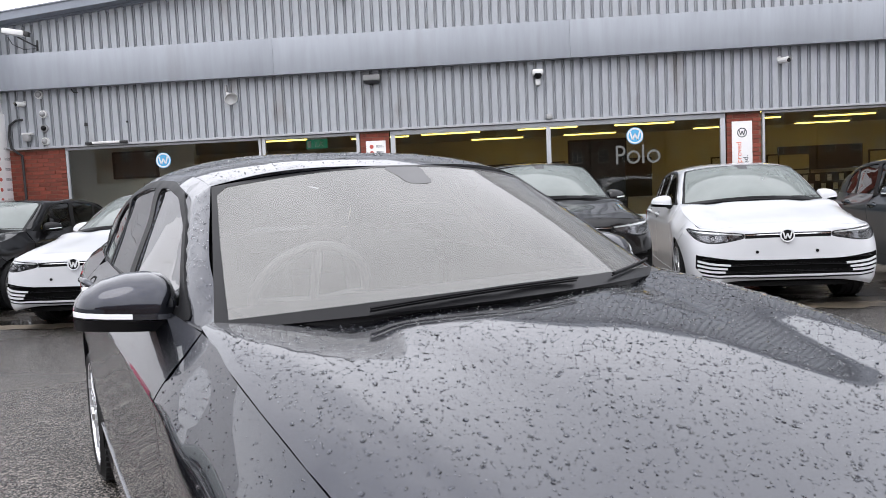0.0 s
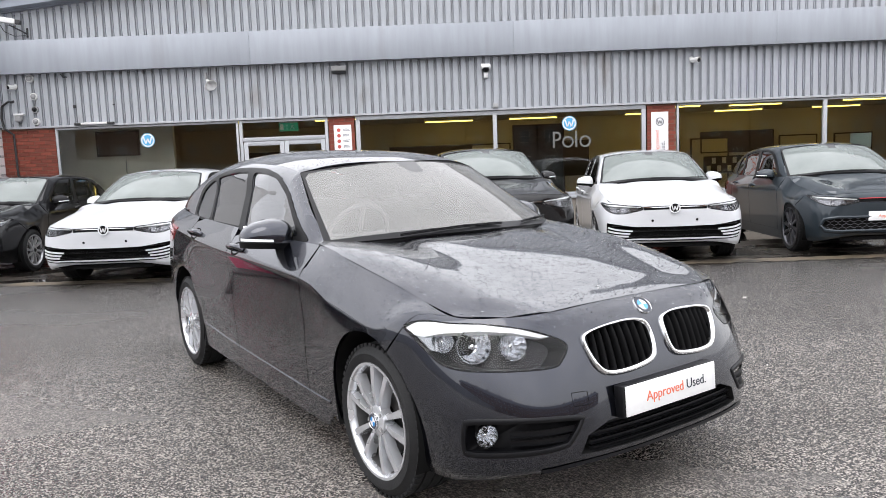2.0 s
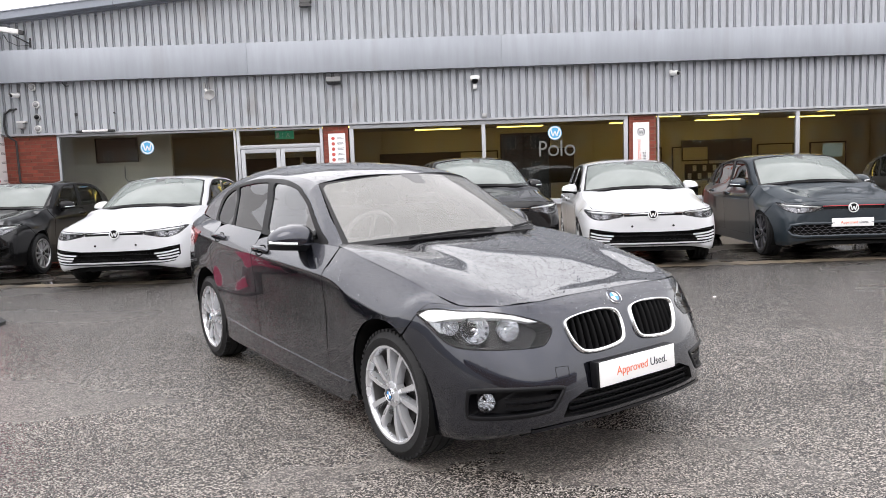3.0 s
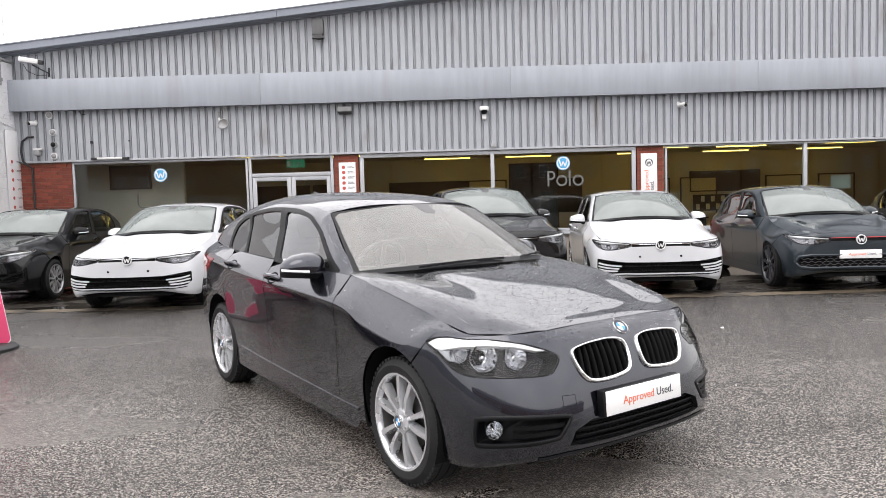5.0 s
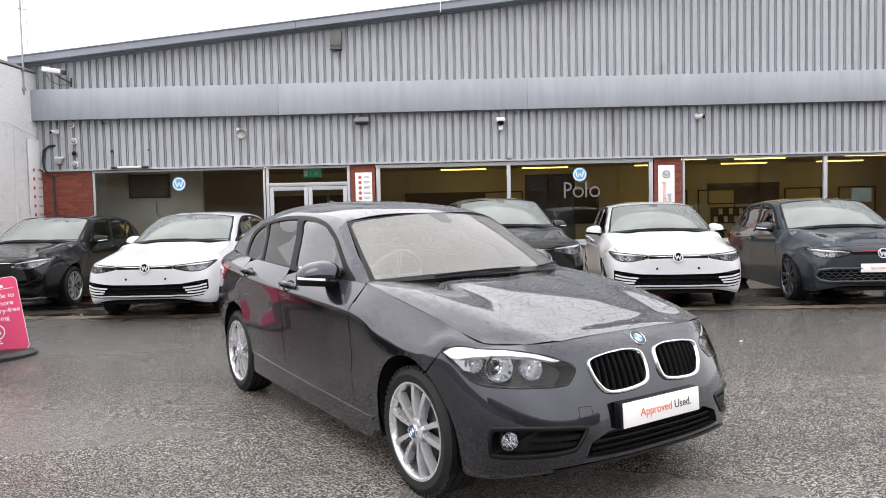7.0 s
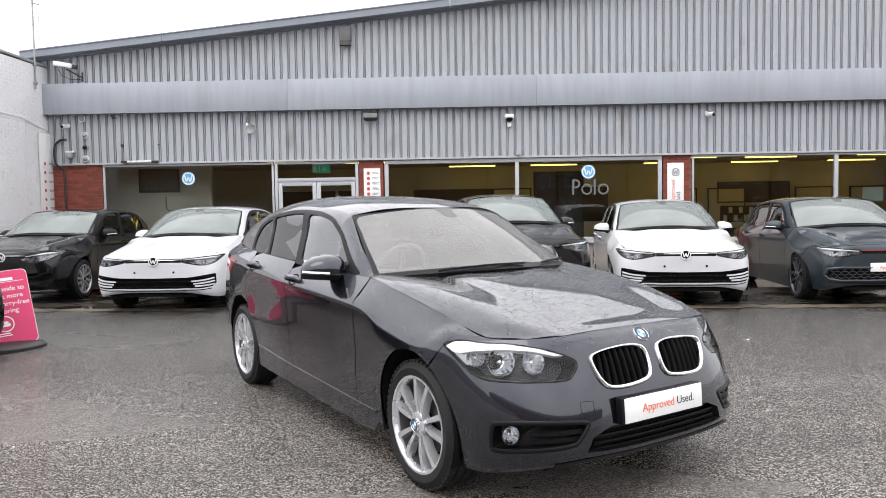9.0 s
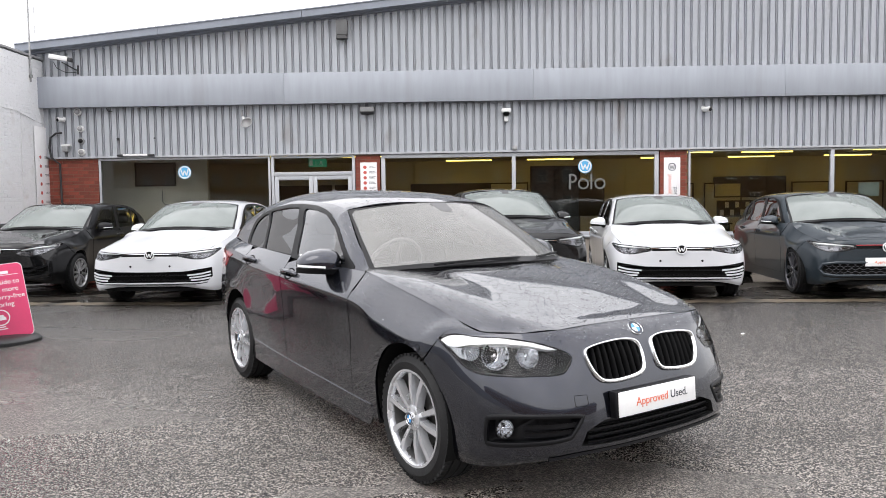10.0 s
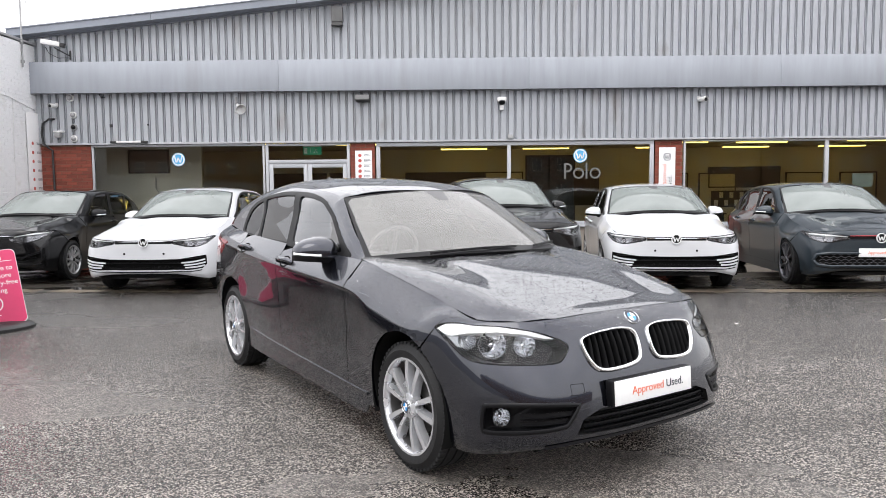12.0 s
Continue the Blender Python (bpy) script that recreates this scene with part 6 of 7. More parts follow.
DISPLAY = dict(
    h=0.045, st=True,
    lamp=[(-4.99, 4.19), (-4.70, 4.60), (-4.31, 4.91), (-3.50, 5.07), (-2.80, 4.70), (-2.30, 4.24), (-2.04, 3.87), (-2.17, 3.50), (-2.35, 3.38), (-2.95, 3.33), (-3.35, 3.28), (-3.98, 3.24), (-4.40, 3.50)],
    brow=[(-4.93, 4.18), (-4.68, 4.54), (-4.3, 4.84), (-3.5, 5.0), (-2.82, 4.64), (-2.32, 4.19), (-2.5, 4.17), (-2.95, 4.42), (-3.5, 4.50), (-4.1, 4.25), (-4.5, 3.95), (-4.7, 3.95)],
    bowls=[((-3.55, 3.86), 0.062), ((-2.90, 3.92), 0.052), ((-4.10, 3.90), 0.040)],
    lamp_label="clear headlamp with round reflectors and bright upper strip",
    kidney=[(-.372, .69), (-.335, .722), (-.17, .735), (-.06, .724), (-.035, .68), (-.05, .60), (-.12, .574), (-.28, .568), (-.345, .605)],
    fog=[(-3.90, 1.98), (-3.75, 2.16), (-2.89, 2.28), (-2.05, 2.24), (-1.95, 2.10), (-2.19, 1.62), (-2.35, 1.51), (-3.0, 1.44), (-3.78, 1.36), (-3.93, 1.48)],
    fog_at=(-3.55, 1.82),
    intake=[(-.455, .315), (-.425, .378), (-.33, .415), (-.15, .418), (0, .418), (0, .308), (-.2, .308), (-.38, .31)][:5] + [(0, .308), (-.2, .308), (-.38, .31)],
    bars=4, lip=0.55, rim=0.231, enamel=True, drops=(10500, 3000, 900),
    lamp_depth=0.08, bowl_in=0.032, side_tray=[(-4.80, 4.02), (-4.55, 4.02), (-4.30, 3.98), (-4.22, 3.62), (-4.40, 3.58), (-4.62, 3.80)],
    bonnet="dark grey bonnet beaded with rain",
)
display = build_car("display_car", "dark grey metallic five-door hatchback, wet with rain, on the forecourt", M_GREYPAINT, rake, DISPLAY)
p, n = normal_at(body_flat, 0.0001, to_flat(0, 5.02)[1], rake)
roundel(display, facing(p + n * 0.001, n), 0.040)
plate = new("number_plate")
plate.parent = display
plate.matrix_local = facing(rake((-0.02, -0.772, 0.480)), (0, -1, 0.06))
part("holder", boxes((-.272, .262, -.059, .058, -.045, -.004), bevel=0.004), M_TRIMBLACK, plate)
part("plate_panel", boxes((-.26, .26, -.0555, .0555, -.004, .002), bevel=0.002), M_PLATE, plate, "white plate lettered with two words")
lettering("lettering", "Approved", 0.053, pose(-.045, -.002, 0.0032), M_ORANGE, plate, "orange-red word")
lettering("lettering", "Used.", 0.053, pose(.138, -.002, 0.0032), M_INK, plate, "dark word")
band("tow_eye_cap", body_flat, [to_flat(*q) for q in ((-2.06, 2.80), (-1.80, 2.80), (-1.78, 2.78), (-1.78, 2.50), (-1.81, 2.46), (-2.05, 2.46), (-2.08, 2.50), (-2.08, 2.78))], 0.0018, M_CAVITY, display, lift=0.0006, deep=0.003, warp=rake)
bm = bmesh.new()
prism(bm, [rake(q) for q in ((0, 2.62, 1.357), (0, 2.80, 1.335), (0, 2.79, 1.372), (0, 2.76, 1.386))], (0.012, 0, 0))
part("roof_aerial", bm, M_GREYPAINT, display)
display.matrix_world = Matrix.Translation(CAR_AT) @ pose(0, 0, 0, 0, 0, CAR_YAW) @ pose(0, 0, 0, CAR_TILT, 0, 0)

# ---- the parked cars ----


def warper(wide, ys, zs):
    def warp(p):
        front = ease(0.25, -0.5, p[1])
        y = spline(ys, p[1]) - front * (0.12 * ease(0.40, 0.95, p[2]) + 0.155 * ease(0.15, 1.0, abs(p[0])))
        return np.array([p[0] * (wide + 0.008 * front * ease(0.5, 0.8, abs(p[0]))), y, spline(zs, p[2])])

    return warp


HATCH_Y = [(-.78, -.86), (-.55, -.70), (.03, 0), (.52, .25), (.70, .45), (1.13, .98), (1.27, 1.15), (1.7, 1.62), (2.68, 2.63), (3.6, 3.42)]
HATCH_Z = [(.16, .165), (.316, .318), (.56, .543), (.80, .786), (.945, .972), (1.27, 1.355), (1.39, 1.448)]
hatch_warp = warper(1.012, HATCH_Y, HATCH_Z)
SMALL_Y = [(-.78, -.80), (-.55, -.64), (.03, 0), (.52, .25), (.70, .43), (1.13, .95), (1.27, 1.10), (1.7, 1.55), (2.68, 2.55), (3.6, 3.25)]
small_warp = warper(0.985, SMALL_Y, [(.16, .16), (.316, .315), (.56, .56), (.80, .82), (.945, .985), (1.27, 1.37), (1.39, 1.45)])
TALL_Z = [(.16, .20), (.316, .345), (.56, .62), (.80, .91), (.945, 1.075), (1.27, 1.475), (1.39, 1.572)]
tall_warp = warper(1.025, HATCH_Y, TALL_Z)

SLIM_LAMP = [(-.82, .775), (-.72, .768), (-.55, .752), (-.40, .737), (-.375, .712), (-.39, .690), (-.49, .668), (-.60, .650), (-.71, .655), (-.79, .70)]
WIDE_INTAKE = [(-.79, .40), (-.785, .535), (-.66, .515), (-.45, .480), (-.2, .472), (0, .470), (0, .318), (-.3, .318), (-.6, .322), (-.75, .345)]
END_FINS = [[(-.77, .380), (-.68, .362), (-.55, .354)], [(-.775, .425), (-.68, .403), (-.53, .388)], [(-.772, .470), (-.68, .445), (-.50, .424)]]
SLOT = [(-.375, .733), (-.2, .735), (0, .736), (0, .690), (-.2, .689), (-.37, .688)]
HATCH = dict(h=0.10, lamp=SLIM_LAMP, bowls=[((-.66, .70), 0.030), ((-.54, .695), 0.028)], lamp_depth=0.03, wiper=0.003, slot=SLOT, intake=WIDE_INTAKE, fins=END_FINS, fin_w=0.021, fin_mat=M_WHITEPAINT, bars=3, screen=M_PARKHAZED, rear_glass=M_PARKGLASS, side_glass=M_PARKGLASS, bowl_in=0.012, spokes="five", wheel_r=0.318, rim=0.225, lamp_label="slim clear headlamp", lamp_mat=M_SMOKED, chin=[(-.74, .318), (-.60, .300), (-.3, .290), (0, .288)], mirror=(1.0, 1.04, 0.95), mirror_size=0.9,
             brow=[(-.80, .765), (-.72, .760), (-.55, .744), (-.40, .729), (-.40, .719), (-.55, .731), (-.72, .744)])


M_BRIGHTBADGE = material("silver_badge", (0.80, 0.81, 0.82), 0.3, 0.3, vary=0.03, scale=8, fine=60)


def front_badge(car, warp, z, r=0.064):
    a = on_front([(0.0001, z)])[0]
    p, n = normal_at(body_flat, a[0], a[1], warp)
    return ring_badge(car, facing(p + n * 0.010, n), r, M_BRIGHTBADGE, M_TRIMBLACK)


def white_plate(car, warp, z, words=True):
    a = on_front([(0.0001, z)])[0]
    p, n = normal_at(body_flat, a[0], a[1], warp)
    pl = new("number_plate")
    pl.parent, pl.matrix_local = car, facing(p + n * 0.012, (0, -1, 0.05))
    part("plate_panel", boxes((-.26, .26, -.0555, .0555, -.02, .002), bevel=0.002), M_PLATE, pl, "white plate")
    if words:
        lettering("lettering", "Approved", 0.053, pose(-.045, -.002, 0.0034), M_ORANGE, pl, "orange-red word")
        lettering("lettering", "Used.", 0.053, pose(.138, -.002, 0.0034), M_INK, pl, "dark word")
    return pl


white_car = build_car("parked_hatchback", "white five-door hatchback parked nose-out before the showroom", M_WHITEPAINT, hatch_warp, HATCH)
front_badge(white_car, hatch_warp, .708)
for x in (-.26, .26):
    a = on_front([(x, .555)])[0]
    p, n = normal_at(body_flat, a[0], a[1], hatch_warp)
    bm = bmesh.new()
    lathe(bm, [(0.0, 0.006), (0.014, 0.005), (0.016, -0.004)], "z", 12)
    part("plate_bolt", bm, M_TRIMBLACK, white_car).matrix_local = facing(p, n)
copy_thing(white_car, pose(-4.56, 6.42, 0.004, 0, 0, -0.6))
white_car.matrix_world = pose(2.518, 6.252, 0.004, 0, 0, -6.2)

GREY = dict(HATCH, line=M_REDTRIM, fin_mat=M_TRIMBLACK, fins=[], bars=0, comb=M_SLATEPAINT, alloy=M_DARKALLOY, spokes="swirl", rim=0.25, wheel_r=0.325,
            intake=[(-.775, .40), (-.74, .49), (-.60, .515), (-.3, .51), (0, .505), (0, .325), (-.3, .32), (-.6, .32), (-.73, .335)])
grey_car = build_car("parked_hatchback", "slate grey sporty hatchback with dark alloy wheels, parked nose-out", M_SLATEPAINT, hatch_warp, GREY)
front_badge(grey_car, hatch_warp, .708)
white_plate(grey_car, hatch_warp, .515)
grey_car.matrix_world = pose(5.091, 6.135, 0.004, 0, 0, -6.3)

SMALL_LAMP = [(-.81, .785), (-.70, .775), (-.52, .750), (-.36, .722), (-.30, .685), (-.33, .64), (-.48, .618), (-.62, .635), (-.74, .68), (-.80, .74)]
BLACK = dict(HATCH, lamp=SMALL_LAMP, fin_mat=M_TRIMBLACK, fins=[[(-.74, .50), (-.56, .44), (-.46, .39)]], fin_w=0.03, alloy=M_MIDALLOY, spokes="swirl", rim=0.222, wheel_r=0.312,
             intake=[(-.74, .40), (-.735, .50), (-.62, .49), (-.45, .47), (-.2, .45), (0, .45), (0, .33), (-.3, .33), (-.6, .34), (-.70, .36)], mirror_coat=False, brow=[(-.785, .768), (-.70, .760), (-.52, .737), (-.37, .712), (-.38, .70), (-.52, .722), (-.70, .745)],
             bowls=[((-.66, .72), 0.032), ((-.48, .69), 0.03)])
black_car = build_car("parked_hatchback", "black small hatchback with swirl-spoked wheels, parked nose-out", M_BLACKPAINT, small_warp, BLACK)
front_badge(black_car, small_warp, .70)
copy_thing(black_car, pose(8.15, 6.6, 0.004, 0, 0, -6.0))
copy_thing(black_car, pose(-5.80, 2.36, ground_z(-5, 2.3), 0, 0, 78.0))
black_car.matrix_world = pose(-7.337, 7.452, 0.004, 0, 0, 1.2)

TALL = dict(HATCH, fin_mat=M_TRIMBLACK, fins=[], bars=5, alloy=M_SATIN, wheel_r=0.345, rim=0.235)
tall_car = build_car("parked_suv", "black compact crossover with silver trim, parked nose-out", M_BLACKPAINT, tall_warp, TALL)
front_badge(tall_car, tall_warp, .70)
tall_car.matrix_world = pose(0.38, 6.45, 0.004, 0, 0, 6.0)

# ---- signs, lamps and cameras on the shop front ----


def flat_disc(bm, r, z0, z1, seg=40):
    lathe(bm, [(0, z1), (r, z1), (r, z0), (0, z0)], "z", seg)
    return bm


def window_emblem(x, z, r):
    ob = tagged(empty("window_emblem", facing((x, FY - 0.006, z), (0, -1, 0))), "round light-blue emblem stuck on the shop window glass", "window sticker", "window emblems")
    bm = bmesh.new()
    flat_disc(bm, r, 0.0, 0.002)
    part("disc", bm, M_LOGOBLUE, ob)
    ring_badge(ob, pose(0, 0, 0.0025), r * 0.93, M_WHITESIGN, None, "emblem", "pale ring and zigzag", thick=0.002)
    return ob


window_emblem(-6.33, 2.10, 0.145)
window_emblem(2.32, 2.105, 0.150)
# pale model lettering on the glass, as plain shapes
ob = tagged(empty("window_lettering", facing((2.34, FY - 0.006, 1.775), (0, -1, 0))), "pale vinyl shapes stuck across the shop window", "window sticker")
bm = bmesh.new()
box(bm, -.365, -.325, -.16, .17, 0, .002)
part("upright_shape", bm, M_VINYL, ob)
bm = bmesh.new()
lathe(bm, [(.058, 0), (.058, .002), (.095, .002), (.095, 0)], "z", 16, (-.29, .075, 0), -math.pi / 2, math.pi / 2)
for z in (-.02, .133):
    box(bm, -.325, -.29, z, z + .037, 0, .002)
part("bow_shape", bm, M_VINYL, ob)
for x in (-.055, .30):
    bm = bmesh.new()
    lathe(bm, [(0.082, 0), (0.082, 0.002), (0.118, 0.002), (0.118, 0)], "z", 28)
    part("ring_shape", bm, M_VINYL, ob).matrix_local = pose(x, -.045, 0)
part("bar_shape", boxes((.095, .135, -.16, .17, 0, .002)), M_VINYL, ob)


def list_sign(name, m, w, h, rows, label, first=0.86, step=0.107):
    """A tall white panel: red discs down one side, each beside bars of small print."""
    ob = tagged(empty(name, m), label, "sign")
    part("panel", boxes((-w / 2, w / 2, -h, 0, 0, 0.012), bevel=0.002), M_WHITESIGN, ob)
    for k in range(rows):
        z = -h * (1 - first) - step * k
        bm = bmesh.new()
        flat_disc(bm, 0.037, 0.012, 0.0145, 20)
        part("disc", bm, M_SIGNRED, ob).matrix_local = pose(-w * 0.22, z, 0)
        bm = bmesh.new()
        for j in range(3):
            box(bm, w * 0.02, w * (0.30 + 0.06 * ((k + j) % 3)), z + 0.018 - 0.017 * j, z + 0.025 - 0.017 * j, 0.0121, 0.0135)
        part("small_print", bm, M_INK, ob)
    return ob


list_sign("list_sign", facing((-2.335, FY - 0.004, 2.255), (0, -1, 0)), 0.36, 1.3, 10, "white panel with red discs and small print on the brick pier", 0.92, 0.112)
list_sign("list_sign", facing((-9.30, 11.47, 3.10), (1, 0, 0)), 0.62, 2.4, 9, "tall pale panel with red discs on the white wall", 0.73, 0.19)
ob = tagged(empty("approved_sign", facing((4.18, FY - 0.004, 2.265), (0, -1, 0))), "tall white used-car panel with dark emblem and upright words", "sign")
part("panel", boxes((-.175, .175, -1.5, 0, 0, .012), bevel=0.002), M_WHITESIGN, ob)
ring_badge(ob, pose(0, -.20, 0.0125), 0.085, M_INK, None, "emblem", "dark ring and zigzag", thick=0.002)
lettering("lettering", "Approved", 0.13, pose(-.055, -.62, 0.0135, 0, 0, 90), M_ORANGE, ob, "orange-red upright word")
lettering("lettering", "Used.", 0.13, pose(.06, -.745, 0.0135, 0, 0, 90), M_INK, ob, "dark upright word")

# emergency exit sign behind the fanlight
M_GREENLIT = glow("lit_green_sign", (0.02, 0.30, 0.17), 0.22)
M_GREENLIT.node_tree.nodes["Principled BSDF"].inputs["Base Color"].default_value = (0.02, 0.16, 0.10, 1)
ob = tagged(empty("exit_sign", facing((-3.50, FY + 0.35, 2.28), (0, -1, 0))), "green emergency exit sign with white pictogram behind the fanlight", "exit sign")
part("panel", boxes((-.20, .20, -.085, .085, 0, .02), bevel=0.003), M_GREENLIT, ob)
bm = bmesh.new()
box(bm, -.18, -.11, -.06, .06, .02, .022)
box(bm, -.04, -.03, -.05, .05, .02, .022)
for a, b in (((.07, .01), (.12, -.05)), ((.07, .01), (.03, -.05)), ((.06, .03), (.11, .02)), ((.07, .045), (.07, -.005))):
    tube(bm, [(a[0], a[1], .022), (b[0], b[1], .022)], 0.008, 6)
part("pictogram", bm, M_WHITESIGN, ob)
part("hanger", boxes((-.19, .19, .085, .12, 0, .03)), M_WHITEPLASTIC, ob)
for x in (-.15, .15):
    bm = bmesh.new()
    cylinder(bm, (x, .118, .015), (x, CEIL - 2.28, .015), 0.004)
    part("rod", bm, M_GALV, ob)

CY = FY - 0.06


def bullet_camera(x, z, turn=0.0, size=1.0, y=CY, hood=True):
    ob = tagged(empty("security_camera", pose(x, y, z, 0, 0, turn) @ Matrix.Scale(size, 4)), "small white security camera on the cladding", "security camera", "security cameras")
    bm = bmesh.new()
    cylinder(bm, (0, 0, 0), (0, -.02, 0), .05)
    cylinder(bm, (0, -.02, 0), (0, -.06, -.01), .018)
    part("bracket", bm, M_WHITEPLASTIC, ob)
    bm = bmesh.new()
    cylinder(bm, (0, -.02, -.03), (0, -.20, -.045), .045, .042, 20)
    part("body", bm, M_WHITEPLASTIC, ob)
    bm = bmesh.new()
    cylinder(bm, (0, -.19, -.044), (0, -.206, -.0455), .036, seg=20)
    part("lens", bm, M_TRIMBLACK, ob)
    if hood:
        bm = bmesh.new()
        lathe(bm, [(.052, -.03), (.052, -.23)], "y", 16, (0, 0, -.035), 0, math.pi)
        part("hood", bm, M_WHITEPLASTIC, ob)
    return ob


def dome_camera(x, z, r=0.065, dark=False):
    ob = tagged(empty("dome_camera", pose(x, CY, z)), "small round wall-mounted dome camera", "security camera", "security cameras")
    bm = bmesh.new()
    lathe(bm, [(0, -.05), (r, -.045), (r * 1.05, 0)], "y", 24)
    part("base", bm, M_WHITEPLASTIC if not dark else M_GREYPLASTIC, ob)
    bm = bmesh.new()
    lathe(bm, [(0, -.05 - r * .62), (r * .45, -.05 - r * .52), (r * .7, -.05 - r * .25), (r * .75, -.045)], "y", 24)
    part("dome", bm, M_TRIMBLACK if dark else M_GREYPLASTIC, ob, smooth=60)
    return ob


# camera with a flood lens, horn, floodlights
ob = tagged(empty("dome_camera", pose(0.63, CY, 3.29)), "white hooded camera with a dark dome and hanging sensor", "security camera", "security cameras")
part("housing", boxes((-.10, .10, -.16, 0, -.05, .055), bevel=0.03), M_WHITEPLASTIC, ob, smooth=50)
bm = bmesh.new()
lathe(bm, [(0, -.135), (.05, -.12), (.075, -.07), (.08, -.045)], "z", 20, (0, -.10, .02))
part("dome", bm, M_TRIMBLACK, ob, smooth=60)
part("sensor", boxes((-.045, .045, -.09, 0, -.22, -.11), bevel=0.015), M_WHITEPLASTIC, ob, smooth=50)
bullet_camera(4.81, 3.29, 25, 1.05)
ob = tagged(empty("horn_loudspeaker", pose(-5.02, CY, 3.30)), "small pale horn loudspeaker on the cladding", "loudspeaker")
bm = bmesh.new()
lathe(bm, [(.025, -.04), (.03, -.10), (.05, -.16), (.10, -.22), (.115, -.225), (.105, -.23), (.055, -.17), (.0, -.12)], "y", 24, (0, 0, -.02))
part("horn", bm, M_WHITEPLASTIC, ob, smooth=50).matrix_local = pose(0, 0, 0, 38, 0, 42) @ Matrix.Scale(1.1, 4)
part("bracket", boxes((-.02, .02, -.06, 0, -.03, .10), bevel=0.005), M_GREYPLASTIC, ob)


M_DULLGREY = material("weathered_grey_metal", (0.13, 0.13, 0.13), 0.6, vary=0.25, scale=7, fine=50)


def floodlight(x, y, z, w=0.30):
    ob = tagged(empty("floodlight", pose(x, y, z)), "grey weathered floodlight fixed to the cladding", "floodlight", "floodlights")
    bm = bmesh.new()
    prism(bm, [(-w / 2, -.02, .07), (-w / 2, -.17, .05), (-w / 2, -.21, -.05), (-w / 2, -.05, -.09)], (w, 0, 0))
    bmesh.ops.bevel(bm, geom=list(bm.edges), offset=0.008, segments=2, affect="EDGES")
    part("housing", bm, M_DULLGREY, ob, smooth=40)
    bm = bmesh.new()
    prism(bm, [(-w / 2 + .02, -.205, -.056), (w / 2 - .02, -.205, -.056), (w / 2 - .02, -.065, -.092), (-w / 2 + .02, -.065, -.092)], (0, 0, -.006))
    part("glass", bm, M_BLACKPLASTIC, ob)
    part("bracket", boxes((-.02, .02, -.05, 0, -.10, .08), bevel=0.004), M_BLACKPLASTIC, ob)
    return ob


floodlight(-2.32, CY, 3.36)
ob = tagged(empty("floodlight", pose(-2.83, FY - 0.02, 5.06)), "tall grey floodlight high on the gable cladding", "floodlight", "floodlights")
part("housing", boxes((-.12, .12, -.16, -.01, -.12, .20), bevel=0.015), M_DULLGREY, ob, smooth=40)
bm = bmesh.new()
prism(bm, [(-.12, -.17, -.20), (.12, -.17, -.20), (.09, -.15, -.12), (-.09, -.15, -.12)], (0, .13, 0))
part("hood", bm, M_BLACKPLASTIC, ob)
part("bracket", boxes((-.03, .03, -.03, 0.0, -.2, .1)), M_BLACKPLASTIC, ob)

# the cluster at the corner
dome_camera(-8.57, 3.42, 0.075)
bullet_camera(-8.87, 3.28, -20, 0.9)
dome_camera(-8.52, 3.06, 0.07)
dome_camera(-8.52, 2.80, 0.065, True)
dome_camera(-8.52, 2.56, 0.07)
ob = tagged(empty("wall_lamp", pose(-8.83, CY, 2.66)), "small pale bulkhead lamp on the cladding", "wall lamp")
part("arm", boxes((-.10, .10, -.10, 0, .03, .07), bevel=0.01), M_WHITEPLASTIC, ob)
part("shade", boxes((-.06, .06, -.14, -.02, -.09, .028), bevel=0.02), M_GREYPLASTIC, ob)
for x, z, s in ((-7.72, 2.83, .028), (-6.93, 2.84, .016)):
    tagged(mesh_object("sensor_box", boxes((x - s, x + s, CY - .03, CY + .002, z - s, z + s), bevel=0.004), M_BLACKPLASTIC), "tiny dark sensor box on the cladding", "sensor")
ob = tagged(empty("strip_lamp", pose(-7.33, FY - 0.085, 2.475)), "white strip lamp with dark ends under the cladding", "strip lamp")
part("tube_cover", boxes((-.27, .27, -.07, 0, -.02, .025), bevel=0.012), M_WHITEPLASTIC, ob)
for x in (-.33, .33):
    part("end_cap", boxes((x - .065, x + .065, -.075, 0, -.025, .02), bevel=0.006), M_BLACKPLASTIC, ob)
ob = tagged(empty("conduit_box", pose(0.81, FY - 0.085, 2.50)), "small weathered junction box above the window post", "junction box")
part("box", boxes((-.05, .05, -.05, 0, -.03, .06), bevel=0.006), M_GALV, ob)
# cctv on a bracket over the fascia
ob = tagged(empty("security_camera", pose(-8.80, FY - 0.02, 4.47)), "long white security camera on an arm above the fascia", "security camera", "security cameras")
bm = bmesh.new()
tube(bm, [(.25, 0, -.16), (.25, -.10, -.16), (.02, -.22, -.02)], 0.014)
tube(bm, [(.25, 0, -.05), (.25, -.02, -.24)], 0.018)
part("arm", bm, M_BLACKPLASTIC, ob)
bm = bmesh.new()
box(bm, -.27, .10, -.31, -.19, .0, .10, bevel=0.015)
b_ob = part("body", bm, M_WHITEPLASTIC, ob, smooth=40)
b_ob.matrix_local = pose(0, 0, 0, 0, 9, 12)
bm = bmesh.new()
box(bm, .10, .19, -.30, -.20, .005, .09, bevel=0.01)
part("front", bm, M_BLACKPLASTIC, ob).matrix_local = pose(0, 0, 0, 0, 9, 12)
bm = bmesh.new()
